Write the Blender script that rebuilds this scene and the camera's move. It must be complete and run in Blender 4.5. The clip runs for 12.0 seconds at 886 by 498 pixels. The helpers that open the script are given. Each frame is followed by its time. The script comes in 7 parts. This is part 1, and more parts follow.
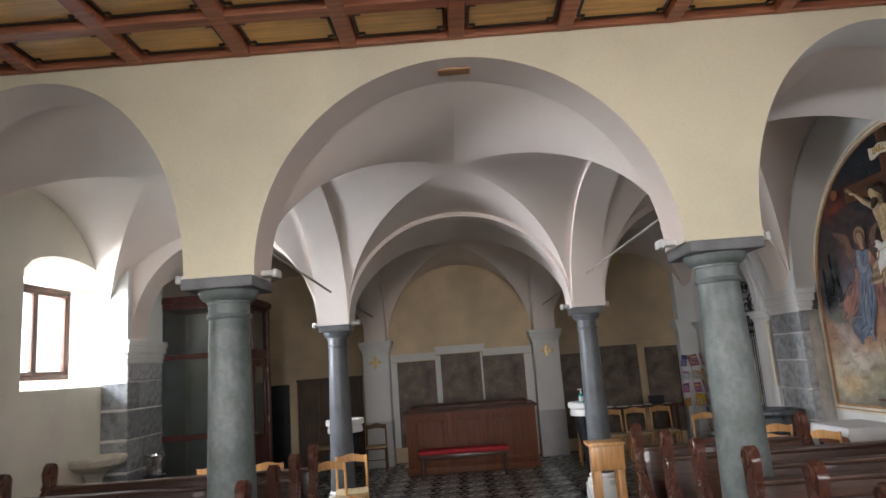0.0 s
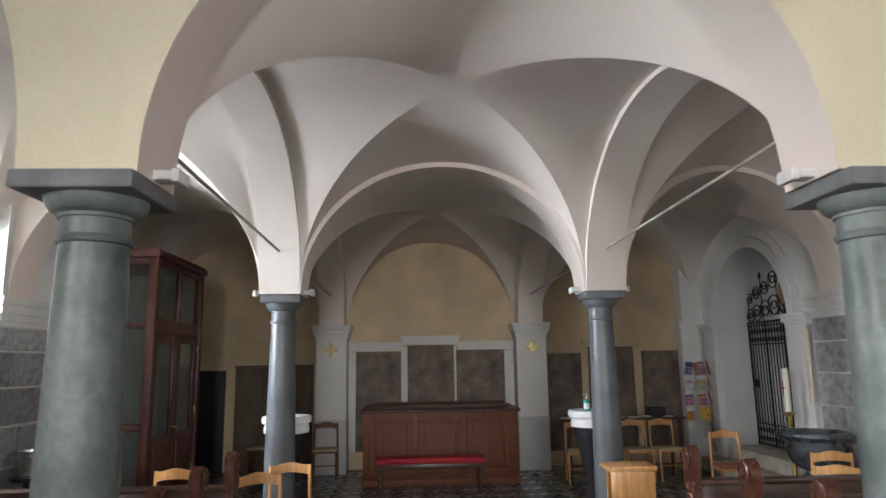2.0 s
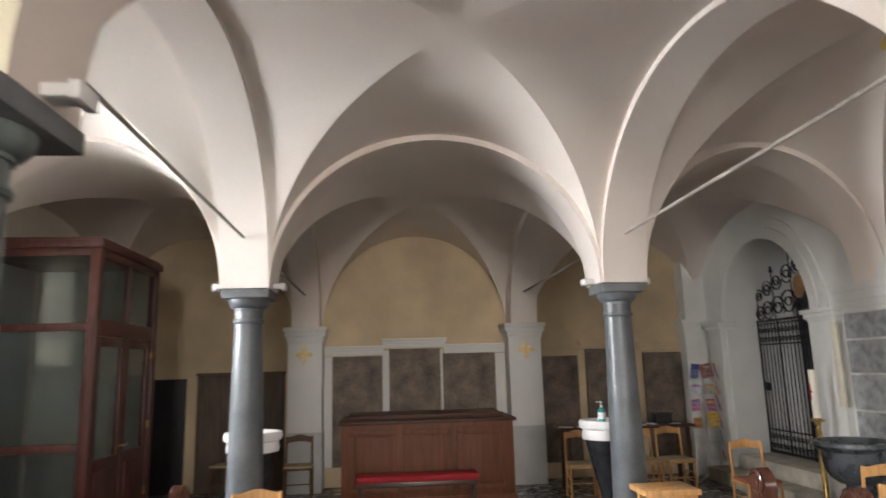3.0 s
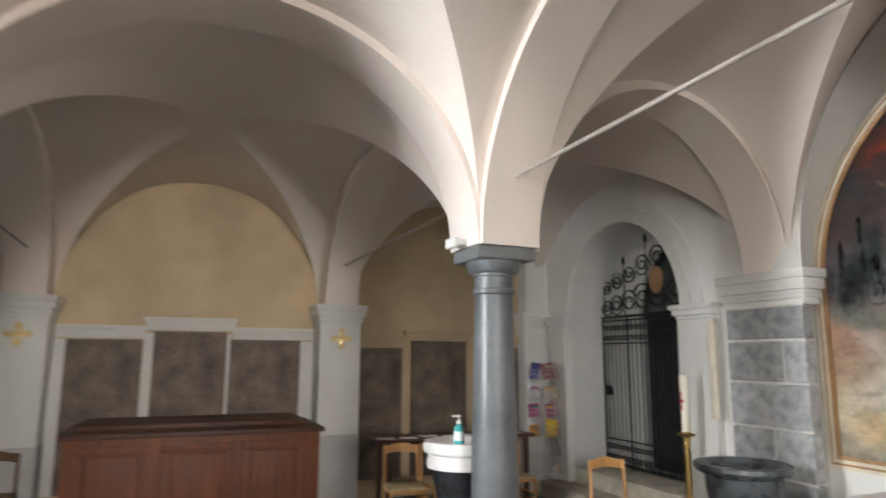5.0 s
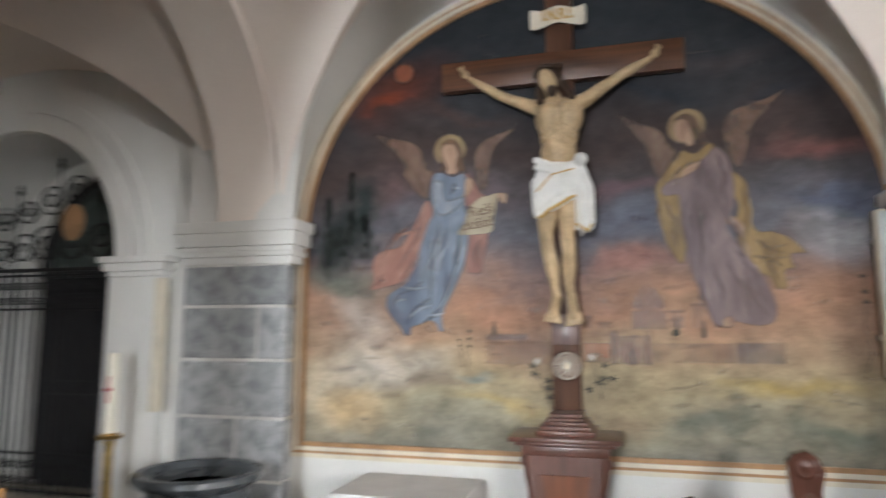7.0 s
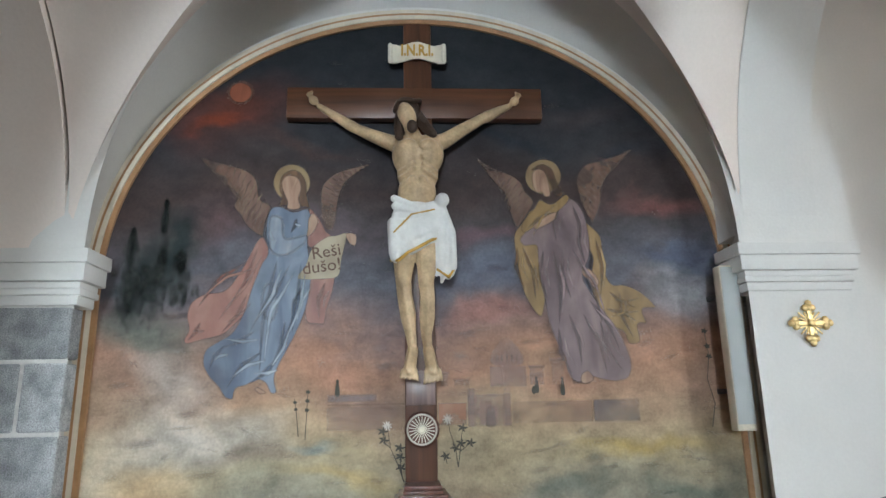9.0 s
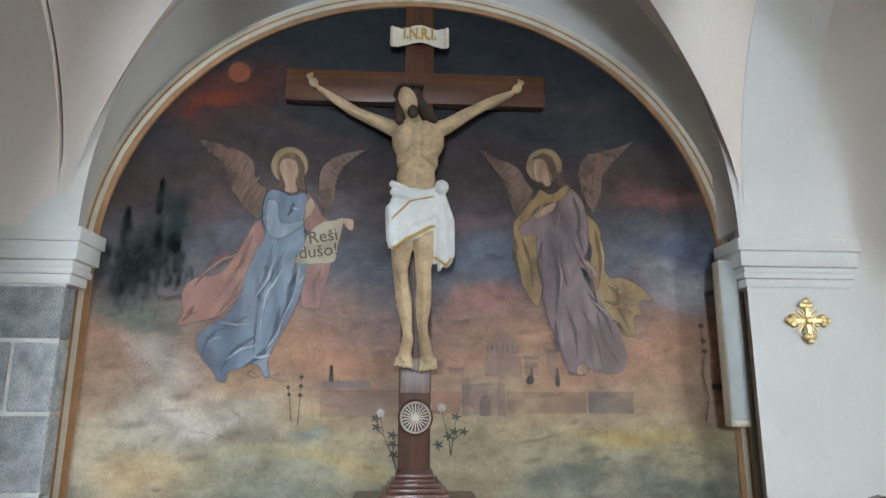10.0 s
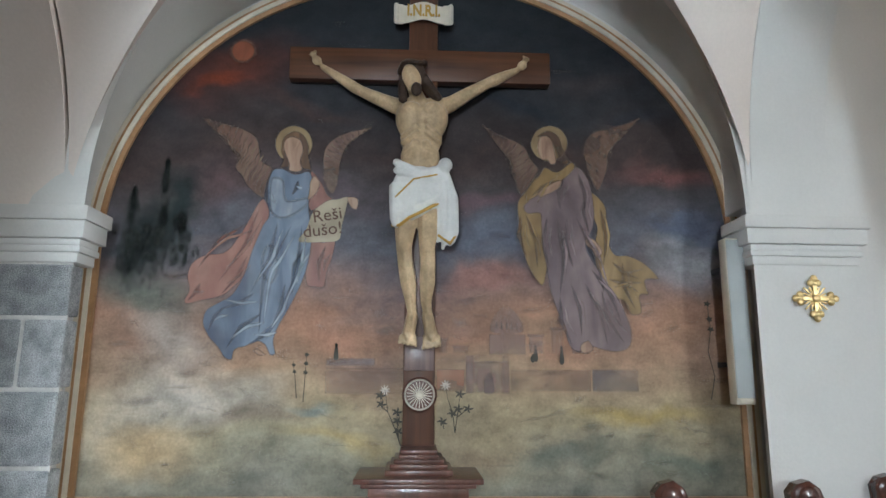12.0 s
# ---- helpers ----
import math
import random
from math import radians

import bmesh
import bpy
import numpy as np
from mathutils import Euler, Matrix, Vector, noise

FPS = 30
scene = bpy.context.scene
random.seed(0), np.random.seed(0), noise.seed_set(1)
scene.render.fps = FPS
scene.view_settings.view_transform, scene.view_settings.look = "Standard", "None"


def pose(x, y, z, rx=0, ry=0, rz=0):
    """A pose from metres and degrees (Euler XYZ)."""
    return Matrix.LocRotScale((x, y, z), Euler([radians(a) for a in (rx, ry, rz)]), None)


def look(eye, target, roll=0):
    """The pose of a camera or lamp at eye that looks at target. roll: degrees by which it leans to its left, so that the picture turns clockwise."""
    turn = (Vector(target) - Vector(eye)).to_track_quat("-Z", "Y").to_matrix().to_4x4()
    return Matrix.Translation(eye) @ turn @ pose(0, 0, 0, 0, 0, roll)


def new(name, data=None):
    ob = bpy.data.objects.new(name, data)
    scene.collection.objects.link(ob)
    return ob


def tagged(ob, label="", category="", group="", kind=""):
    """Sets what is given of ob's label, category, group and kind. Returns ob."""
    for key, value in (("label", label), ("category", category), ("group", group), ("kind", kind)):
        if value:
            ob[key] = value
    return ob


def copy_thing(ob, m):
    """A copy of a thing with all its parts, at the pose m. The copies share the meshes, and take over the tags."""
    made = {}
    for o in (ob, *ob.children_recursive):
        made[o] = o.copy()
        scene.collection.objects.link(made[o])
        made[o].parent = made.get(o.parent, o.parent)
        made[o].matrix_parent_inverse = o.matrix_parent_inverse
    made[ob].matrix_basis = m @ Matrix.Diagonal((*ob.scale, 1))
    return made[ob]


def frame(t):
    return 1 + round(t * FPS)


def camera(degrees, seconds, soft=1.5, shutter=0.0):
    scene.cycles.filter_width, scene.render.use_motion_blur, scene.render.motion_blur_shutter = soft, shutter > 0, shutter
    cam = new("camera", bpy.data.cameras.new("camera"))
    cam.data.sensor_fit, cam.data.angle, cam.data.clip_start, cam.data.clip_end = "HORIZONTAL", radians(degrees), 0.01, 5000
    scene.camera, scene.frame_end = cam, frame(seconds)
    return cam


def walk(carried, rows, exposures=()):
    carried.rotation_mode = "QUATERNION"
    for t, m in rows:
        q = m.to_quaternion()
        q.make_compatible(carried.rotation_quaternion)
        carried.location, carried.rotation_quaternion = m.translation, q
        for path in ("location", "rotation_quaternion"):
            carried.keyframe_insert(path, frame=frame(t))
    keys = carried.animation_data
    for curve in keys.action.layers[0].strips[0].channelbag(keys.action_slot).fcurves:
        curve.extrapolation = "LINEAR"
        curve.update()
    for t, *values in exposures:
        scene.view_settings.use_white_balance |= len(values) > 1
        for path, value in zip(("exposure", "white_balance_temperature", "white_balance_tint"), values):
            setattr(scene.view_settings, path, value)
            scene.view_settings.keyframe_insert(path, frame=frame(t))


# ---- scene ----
cam = camera(68.9, 12.0, shutter=0.5)
PATH = [
    (0, (-0.014, -1.751, 1.887), (-0.042, 0.218, 2.236), -4.2),
    (0.5, (-0.068, -1.32, 1.88), (-0.082, 0.648, 2.236), -2.4),
    (1, (-0.133, -0.812, 1.853), (-0.132, 1.16, 2.191), -1.9),
    (1.5, (-0.204, -0.321, 1.786), (-0.229, 1.648, 2.134), 0.5),
    (2, (-0.269, 0.165, 1.784), (-0.183, 2.134, 2.128), -0.9),
    (2.5, (-0.314, 0.634, 1.796), (-0.24, 2.605, 2.126), 0.6),
    (3, (-0.417, 1.155, 1.784), (-0.248, 3.116, 2.141), -1.5),
    (3.2, (-0.407, 1.384, 1.772), (-0.08, 3.327, 2.115), -1.0),
    (4.8, (-0.188, 3.087, 1.773), (0.47, 4.943, 2.119), -0.6),
    (5, (-0.195, 3.294, 1.806), (0.554, 5.119, 2.132), 0.3),
    (5.5, (-0.084, 3.794, 1.782), (1.086, 5.389, 2.077), 0.9),
    (6, (0.161, 4.073, 1.721), (1.632, 5.4, 1.992), 0.8),
    (6.5, (0.35, 4.492, 1.8), (1.988, 5.616, 2.031), 2.0),
    (7, (0.657, 4.927, 1.777), (2.568, 5.458, 2.033), -0.0),
    (7.5, (0.901, 5.155, 1.627), (2.864, 5.222, 2.003), 0.4),
    (9.5, (1.131, 5.357, 1.707), (3.071, 5.236, 2.178), -0.9),
    (10, (1.147, 5.36, 1.713), (3.096, 5.239, 2.142), 0.3),
    (10.5, (1.147, 5.38, 1.711), (3.103, 5.247, 2.108), -0.3),
    (11, (1.146, 5.342, 1.708), (3.106, 5.224, 2.088), 0.1),
    (11.5, (1.148, 5.267, 1.687), (3.11, 5.199, 2.069), 0.7),
    (12, (1.154, 5.308, 1.682), (3.115, 5.226, 2.062), 0.4),
]
EXPOSURES = [(0, -0.2, 6300, 13), (0.8, -0.1, 5950, 9), (1.5, -0.05, 5900, 8), (2.0, -0.05, 6200, 10), (2.5, 0.1, 6650, 13), (3.2, 0.35, 6650, 11), (4.8, 0.52, 6650, 10), (5.5, 0.5, 6450, 10),
             (6.5, 0.5, 6500, 10), (7.0, 0.5, 6400, 10), (7.5, 0.55, 6000, 7), (9.5, 0.42, 5850, 4), (10.5, 0.36, 5820, 4), (12, 0.2, 5820, 4)]
walk(cam, [(t, look(eye, target, roll)) for t, eye, target, roll in PATH], EXPOSURES)

# ---- light ----
world = bpy.data.worlds.new("sky")
scene.world = world
world.use_nodes = True
wn = world.node_tree
sky = wn.nodes.new("ShaderNodeTexSky")
sky.sky_type, sky.sun_disc = 'NISHITA', False
sky.sun_elevation, sky.sun_rotation = radians(48), radians(-60)
wn.links.new(sky.outputs[0], wn.nodes["Background"].inputs[0])
wn.nodes["Background"].inputs[1].default_value = 0.12


WARM = (1.0, 0.97, 0.93)


def window_light(x, y, z, rx, ry, rz, w, h, power, color=(0.86, 0.93, 1.0)):
    """The sky's light in a window's opening."""
    d = bpy.data.lights.new("window_light", 'AREA')
    d.shape, d.size, d.size_y, d.energy, d.color = 'RECTANGLE', w, h, power, color
    o = new("window_light", d)
    o.matrix_world = pose(x, y, z, rx, ry, rz)
    return o


# left wall's window; the nave's windows behind the walk are unseen and assumed
window_light(-8.5, 5.7, 3.7, 0, -88, 0, 4.2, 2.8, 3650, (0.92, 0.96, 1.0))
# aimed low and narrowed, added to brighten the foot of the right wall
beam = window_light(-4.78, -0.9, 2.85, 0, -90, 0, 1.45, 1.9, 30, WARM)
beam.matrix_world = look((-4.78, -0.9, 2.85), (4.9, 6.1, 0.6))
beam.data.spread = radians(52)
window_light(-4.80, -5.0, 2.75, 0, -90, 0, 1.45, 1.9, 62, WARM)
window_light(4.80, 0.4, 2.75, 0, 90, 0, 1.45, 1.9, 45, WARM)
window_light(4.80, -4.0, 2.75, 0, 90, 0, 1.45, 1.9, 95, WARM)
# fill lamp added in an assumed end opening, to brighten the far wall
end_fill = window_light(0, -9.2, 3.3, 90, 0, 0, 2.4, 2.0, 52, WARM)
end_fill.matrix_world = look((0, -9.15, 3.2), (0, 11.6, 1.3))
end_fill.data.spread = radians(50)


# ---- materials ----
def material(name, color, rough=0.7, metal=0.0, spots=0.12, scale=3.0, grain=40.0, bump=0.15, dark=None, island=False, spec=0.4, coat=0.0):
    """A surface with stains at one scale, grain at another, and fine relief."""
    m = bpy.data.materials.new(name)
    m.use_nodes = True
    t = m.node_tree
    N, L = t.nodes, t.links
    b = N["Principled BSDF"]
    b.inputs["Metallic"].default_value = metal
    b.inputs["Specular IOR Level"].default_value = spec
    b.inputs["Coat Weight"].default_value = coat
    co = N.new("ShaderNodeTexCoord")
    big = N.new("ShaderNodeTexNoise")
    big.inputs["Scale"].default_value, big.inputs["Detail"].default_value = scale, 6
    fine = N.new("ShaderNodeTexNoise")
    fine.inputs["Scale"].default_value, fine.inputs["Detail"].default_value = grain, 4
    L.new(co.outputs["Object"], big.inputs["Vector"])
    L.new(co.outputs["Object"], fine.inputs["Vector"])
    ramp = N.new("ShaderNodeValToRGB")
    d = dark or tuple(c * (1 - 2.2 * spots) for c in color)
    ramp.color_ramp.elements[0].color = (*d, 1)
    ramp.color_ramp.elements[1].color = (*[min(1, c * (1 + 0.5 * spots)) for c in color], 1)
    ramp.color_ramp.elements[0].position, ramp.color_ramp.elements[1].position = 0.3, 0.62
    L.new(big.outputs["Fac"], ramp.inputs[0])
    mix = N.new("ShaderNodeMix")
    mix.data_type, mix.blend_type = 'RGBA', 'MULTIPLY'
    mix.inputs["Factor"].default_value = min(1.0, 2.5 * spots)
    L.new(ramp.outputs[0], mix.inputs["A"])
    L.new(fine.outputs["Fac"], mix.inputs["B"])
    gain = N.new("ShaderNodeMix")
    gain.data_type, gain.blend_type = 'RGBA', 'MULTIPLY'
    gain.inputs["Factor"].default_value = 1
    k = 1 + 0.9 * min(1.0, 2.5 * spots)
    gain.inputs["B"].default_value = (k, k, k, 1)
    L.new(mix.outputs["Result"], gain.inputs["A"])
    out = gain.outputs["Result"]
    if island:
        oi = N.new("ShaderNodeObjectInfo")
        hsv = N.new("ShaderNodeHueSaturation")
        mr = N.new("ShaderNodeMapRange")
        mr.inputs["To Min"].default_value, mr.inputs["To Max"].default_value = 0.7, 1.25
        L.new(oi.outputs["Random"], mr.inputs["Value"])
        L.new(mr.outputs[0], hsv.inputs["Value"])
        L.new(out, hsv.inputs["Color"])
        out = hsv.outputs[0]
    L.new(out, b.inputs["Base Color"])
    rr = N.new("ShaderNodeMapRange")
    rr.inputs["To Min"].default_value, rr.inputs["To Max"].default_value = max(0.02, rough - 0.12), min(1, rough + 0.12)
    L.new(big.outputs["Fac"], rr.inputs["Value"])
    L.new(rr.outputs[0], b.inputs["Roughness"])
    if bump:
        bp = N.new("ShaderNodeBump")
        bp.inputs["Strength"].default_value, bp.inputs["Distance"].default_value = bump, 0.01
        L.new(fine.outputs["Fac"], bp.inputs["Height"])
        L.new(bp.outputs[0], b.inputs["Normal"])
    return m


def wood(name, color, rough=0.45, scale=1.0, axis=2, coat=0.0, contrast=0.55):
    """Grain that runs along one axis of the object."""
    m = bpy.data.materials.new(name)
    m.use_nodes = True
    t = m.node_tree
    N, L = t.nodes, t.links
    b = N["Principled BSDF"]
    co, mp = N.new("ShaderNodeTexCoord"), N.new("ShaderNodeMapping")
    s = [14 * scale] * 3
    s[axis] = 0.9 * scale
    mp.inputs["Scale"].default_value = s
    L.new(co.outputs["Object"], mp.inputs["Vector"])
    n = N.new("ShaderNodeTexNoise")
    n.inputs["Scale"].default_value, n.inputs["Detail"].default_value, n.inputs["Distortion"].default_value = 2.0, 8, 0.6
    L.new(mp.outputs[0], n.inputs["Vector"])
    ramp = N.new("ShaderNodeValToRGB")
    ramp.color_ramp.elements[0].color = (*[c * contrast for c in color], 1)
    ramp.color_ramp.elements[1].color = (*[min(1, c * 1.25) for c in color], 1)
    ramp.color_ramp.elements[0].position, ramp.color_ramp.elements[1].position = 0.3, 0.68
    L.new(n.outputs["Fac"], ramp.inputs[0])
    big = N.new("ShaderNodeTexNoise")
    big.inputs["Scale"].default_value = 4
    L.new(co.outputs["Object"], big.inputs["Vector"])
    hsv = N.new("ShaderNodeHueSaturation")
    mr = N.new("ShaderNodeMapRange")
    mr.inputs["To Min"].default_value, mr.inputs["To Max"].default_value = 0.75, 1.25
    L.new(big.outputs["Fac"], mr.inputs["Value"])
    L.new(mr.outputs[0], hsv.inputs["Value"])
    L.new(ramp.outputs[0], hsv.inputs["Color"])
    L.new(hsv.outputs[0], b.inputs["Base Color"])
    rr = N.new("ShaderNodeMapRange")
    rr.inputs["To Min"].default_value, rr.inputs["To Max"].default_value = max(0.05, rough - 0.1), rough + 0.15
    L.new(big.outputs["Fac"], rr.inputs["Value"])
    L.new(rr.outputs[0], b.inputs["Roughness"])
    b.inputs["Coat Weight"].default_value = coat
    bp = N.new("ShaderNodeBump")
    bp.inputs["Strength"].default_value, bp.inputs["Distance"].default_value = 0.25, 0.004
    L.new(n.outputs["Fac"], bp.inputs["Height"])
    L.new(bp.outputs[0], b.inputs["Normal"])
    return m


def glass_material(name, tint=(0.9, 0.95, 0.95), rough=0.02):
    m = bpy.data.materials.new(name)
    m.use_nodes = True
    b = m.node_tree.nodes["Principled BSDF"]
    b.inputs["Base Color"].default_value = (*tint, 1)
    b.inputs["Transmission Weight"].default_value = 1
    b.inputs["Roughness"].default_value = rough
    b.inputs["IOR"].default_value = 1.45
    return m


# pink tint and pinker blotches put warm bounce light into the plaster's colour
PLASTER = material("vault_plaster", (0.82, 0.755, 0.70), 0.85, spots=0.04, scale=0.55, grain=55, bump=0.12, dark=(0.77, 0.665, 0.60))
WHITE_WALL = material("white_plaster", (0.76, 0.755, 0.73), 0.85, spots=0.035, scale=1.4, grain=60, bump=0.12)
CREAM_WALL = material("cream_whitewash", (0.76, 0.72, 0.61), 0.85, spots=0.05, scale=1.4, grain=60, bump=0.12)
GREY_PLASTER = material("grey_plaster", (0.55, 0.55, 0.54), 0.85, spots=0.08, scale=1.6, grain=60, bump=0.15)
YELLOW = material("cream_plaster", (0.70, 0.64, 0.475), 0.85, spots=0.07, scale=0.9, grain=60, bump=0.12)
OCHRE = material("ochre_plaster", (0.66, 0.525, 0.345), 0.85, spots=0.10, scale=1.3, grain=60, bump=0.12)
STONE = material("grey_green_stone", (0.175, 0.20, 0.195), 0.38, spots=0.2, scale=3.2, grain=26, bump=0.3, dark=(0.075, 0.095, 0.088))
SLATE_STONE = material("smooth_slate_stone", (0.125, 0.135, 0.145), 0.33, spots=0.14, scale=3, grain=40, bump=0.12)
DARK_STONE = material("dark_grey_stone", (0.16, 0.165, 0.17), 0.5, spots=0.15, scale=5, grain=70, bump=0.2)
QUOIN = material("quoin_stone", (0.36, 0.37, 0.375), 0.8, spots=0.36, scale=11, grain=130, bump=1.0, island=True, dark=(0.22, 0.23, 0.24))
MORTAR = material("mortar", (0.66, 0.65, 0.62), 0.9, spots=0.12, scale=6, grain=50, bump=0.4)
SLAB = material("worn_brown_slab", (0.20, 0.155, 0.12), 0.6, spots=0.24, scale=3.2, grain=22, bump=1.0, dark=(0.075, 0.06, 0.05))
STEP_STONE = material("step_stone", (0.52, 0.48, 0.40), 0.7, spots=0.14, scale=5, grain=40, bump=0.3)
TILE_W = material("white_floor_tile", (0.33, 0.33, 0.31), 0.26, spots=0.12, scale=9, grain=40, bump=0.06, island=True)
TILE_B = material("black_floor_tile", (0.035, 0.037, 0.04), 0.28, spots=0.15, scale=9, grain=40, bump=0.06, island=True)
GROUT = material("floor_bed", (0.06, 0.06, 0.058), 0.7, spots=0.1, scale=8)
PEW_WOOD = wood("dark_pew_wood", (0.085, 0.042, 0.028), 0.35, axis=0, coat=0.2)
CARVED = wood("carved_pew_wood", (0.095, 0.036, 0.024), 0.22, axis=2, coat=0.5)
CHEST_WOOD = wood("red_brown_wood", (0.165, 0.05, 0.018), 0.55, scale=0.7, axis=2, contrast=0.72)
CHEST_TOP = wood("dark_brown_wood", (0.085, 0.030, 0.016), 0.5, axis=0, contrast=0.7)
DULL_PANEL = wood("dull_brown_panel", (0.13, 0.095, 0.07), 0.7, axis=2, contrast=0.8)
LOBBY_WOOD = wood("lobby_red_wood", (0.10, 0.032, 0.025), 0.4, axis=2)
CHAIR_WOOD = wood("beech_wood", (0.62, 0.33, 0.12), 0.35, axis=2, coat=0.25, contrast=0.75)
CROSS_WOOD = wood("cross_wood", (0.095, 0.035, 0.014), 0.4, scale=0.6, axis=1, coat=0.2, contrast=0.4)
PEDESTAL_WOOD = wood("pedestal_wood", (0.115, 0.045, 0.03), 0.3, axis=2, coat=0.4)
BEAM_WOOD = wood("ceiling_beam_wood", (0.36, 0.125, 0.06), 0.45, axis=0)
PANEL_WOOD = wood("ceiling_panel_wood", (0.68, 0.40, 0.13), 0.4, axis=0, contrast=0.75)
LINE_WOOD = material("black_moulding", (0.03, 0.022, 0.018), 0.5, spots=0.1)
RUSH = material("woven_rush", (0.50, 0.40, 0.24), 0.85, spots=0.15, scale=30, grain=120, bump=0.6)
RED = material("red_cushion_fabric", (0.42, 0.025, 0.035), 0.85, spots=0.1, scale=12, grain=150, bump=0.3)
RUST = material("rust_cushion_fabric", (0.36, 0.13, 0.08), 0.9, spots=0.1, scale=12, grain=150, bump=0.3)
IRON = material("black_iron", (0.03, 0.03, 0.032), 0.45, metal=0.6, spots=0.15, scale=20, grain=60, bump=0.2)
ROD = material("painted_rod", (0.38, 0.34, 0.30), 0.6, spots=0.12, scale=12)
GOLD = material("gilded_metal", (0.80, 0.62, 0.30), 0.34, metal=0.9, spots=0.1, scale=20, grain=90, bump=0.2)
BRASS = material("brass", (0.62, 0.44, 0.16), 0.3, metal=1.0, spots=0.14, scale=12, grain=60, bump=0.1)
MARBLE = material("white_marble", (0.82, 0.81, 0.79), 0.3, spots=0.05, scale=5, grain=40, bump=0.03)
BLACK_MARBLE = material("black_marble", (0.025, 0.026, 0.03), 0.2, spots=0.2, scale=9, grain=40, bump=0.05)
FRAME_PAINT = material("cream_frame_paint", (0.72, 0.66, 0.54), 0.6, spots=0.07, scale=6)
FRAME_BROWN = material("brown_frame_paint", (0.42, 0.24, 0.12), 0.5, spots=0.12, scale=6)
SPEAKER_GREY = material("grey_speaker_metal", (0.46, 0.49, 0.49), 0.5, spots=0.04, scale=5, grain=300, bump=0.2)
WAX = material("candle_wax", (0.86, 0.82, 0.70), 0.45, spots=0.03, scale=8)
CLOTH = material("white_table_cloth", (0.80, 0.80, 0.80), 0.9, spots=0.04, scale=5, grain=200, bump=0.2)
BLACK_WOOD = wood("black_door_wood", (0.018, 0.018, 0.022), 0.5, axis=2)
# near-black colour that stands in for unlit depth
UNLIT_BLACK = material("unlit_black", (0.012, 0.012, 0.013), 0.9, spots=0.1)
GLASS = glass_material("clear_glass")
LOBBY_GLASS = glass_material("lobby_glass", (0.75, 0.82, 0.80), 0.03)


# ---- mesh helpers ----
def part(name, bm, mat, parent=None, label="", smooth=35):
    """A bmesh as one mesh object, under a thing or part if one is given."""
    me = bpy.data.meshes.new(name)
    bmesh.ops.recalc_face_normals(bm, faces=bm.faces)
    bm.to_mesh(me)
    bm.free()
    for q in (mat if isinstance(mat, (list, tuple)) else [mat]):
        me.materials.append(q)
    if smooth:
        me.polygons.foreach_set("use_smooth", [True] * len(me.polygons))
        me.set_sharp_from_angle(angle=radians(smooth))
    ob = new(name, me)
    ob.parent = parent
    if label:
        ob["label"] = label
    return ob


def thing(name, x=0, y=0, z=0, rz=0, label="", category="", group="", kind=""):
    ob = new(name)
    ob.empty_display_size = 0.1
    ob.matrix_world = pose(x, y, z, 0, 0, rz)
    return tagged(ob, label, category, group, kind)


def struct(name, bm, mat, label, category, smooth=35, kind="structure"):
    return tagged(part(name, bm, mat, None, "", smooth), label, category, "", kind)


def box(bm, x0, x1, y0, y1, z0, z1, bevel=0.0, m=None):
    r = bmesh.ops.create_cube(bm, size=1, matrix=Matrix.LocRotScale(
        ((x0 + x1) / 2, (y0 + y1) / 2, (z0 + z1) / 2), None, (abs(x1 - x0), abs(y1 - y0), abs(z1 - z0))))
    vs = r["verts"]
    if bevel:
        es = list({e for v in vs for e in v.link_edges})
        vs = [v for v in bmesh.ops.bevel(bm, geom=es, offset=bevel, segments=2, affect='EDGES', profile=0.5)["verts"]]
    if m is not None:
        bmesh.ops.transform(bm, matrix=m, verts=list({v for v in vs if v.is_valid}))
    return vs


def lathe(bm, profile, cx=0, cy=0, segs=24, cz=0):
    """Turned form: (radius, z) from bottom to top."""
    rings = []
    for r, z in profile:
        rings.append([bm.verts.new((cx + r * math.cos(2 * math.pi * i / segs), cy + r * math.sin(2 * math.pi * i / segs), cz + z)) for i in range(segs)])
    for a, b in zip(rings, rings[1:]):
        for i in range(segs):
            bm.faces.new((a[i], a[(i + 1) % segs], b[(i + 1) % segs], b[i]))
    bm.faces.new(rings[0][::-1])
    bm.faces.new(rings[-1])


def tube(bm, pts, r, segs=8, r2=None):
    """A round bar along points; r2: radius at the end."""
    pts = [Vector(p) for p in pts]
    rings = []
    n = len(pts)
    up = None
    for i, p in enumerate(pts):
        d = (pts[min(i + 1, n - 1)] - pts[max(i - 1, 0)]).normalized()
        if up is None:
            up = d.orthogonal().normalized()
        up = (up - d * up.dot(d)).normalized()
        side = d.cross(up)
        rad = r if r2 is None else r + (r2 - r) * i / max(1, n - 1)
        rings.append([bm.verts.new(p + (up * math.cos(2 * math.pi * k / segs) + side * math.sin(2 * math.pi * k / segs)) * rad) for k in range(segs)])
    for a, b in zip(rings, rings[1:]):
        for k in range(segs):
            bm.faces.new((a[k], a[(k + 1) % segs], b[(k + 1) % segs], b[k]))
    bm.faces.new(rings[0][::-1])
    bm.faces.new(rings[-1])


def extrude_xz(bm, outline, y0, y1):
    """A prism from an outline of (x, z), between two planes of y."""
    a = [bm.verts.new((x, y0, z)) for x, z in outline]
    b = [bm.verts.new((x, y1, z)) for x, z in outline]
    n = len(a)
    bm.faces.new(a)
    bm.faces.new(b[::-1])
    for i in range(n):
        bm.faces.new((a[i], b[i], b[(i + 1) % n], a[(i + 1) % n]))


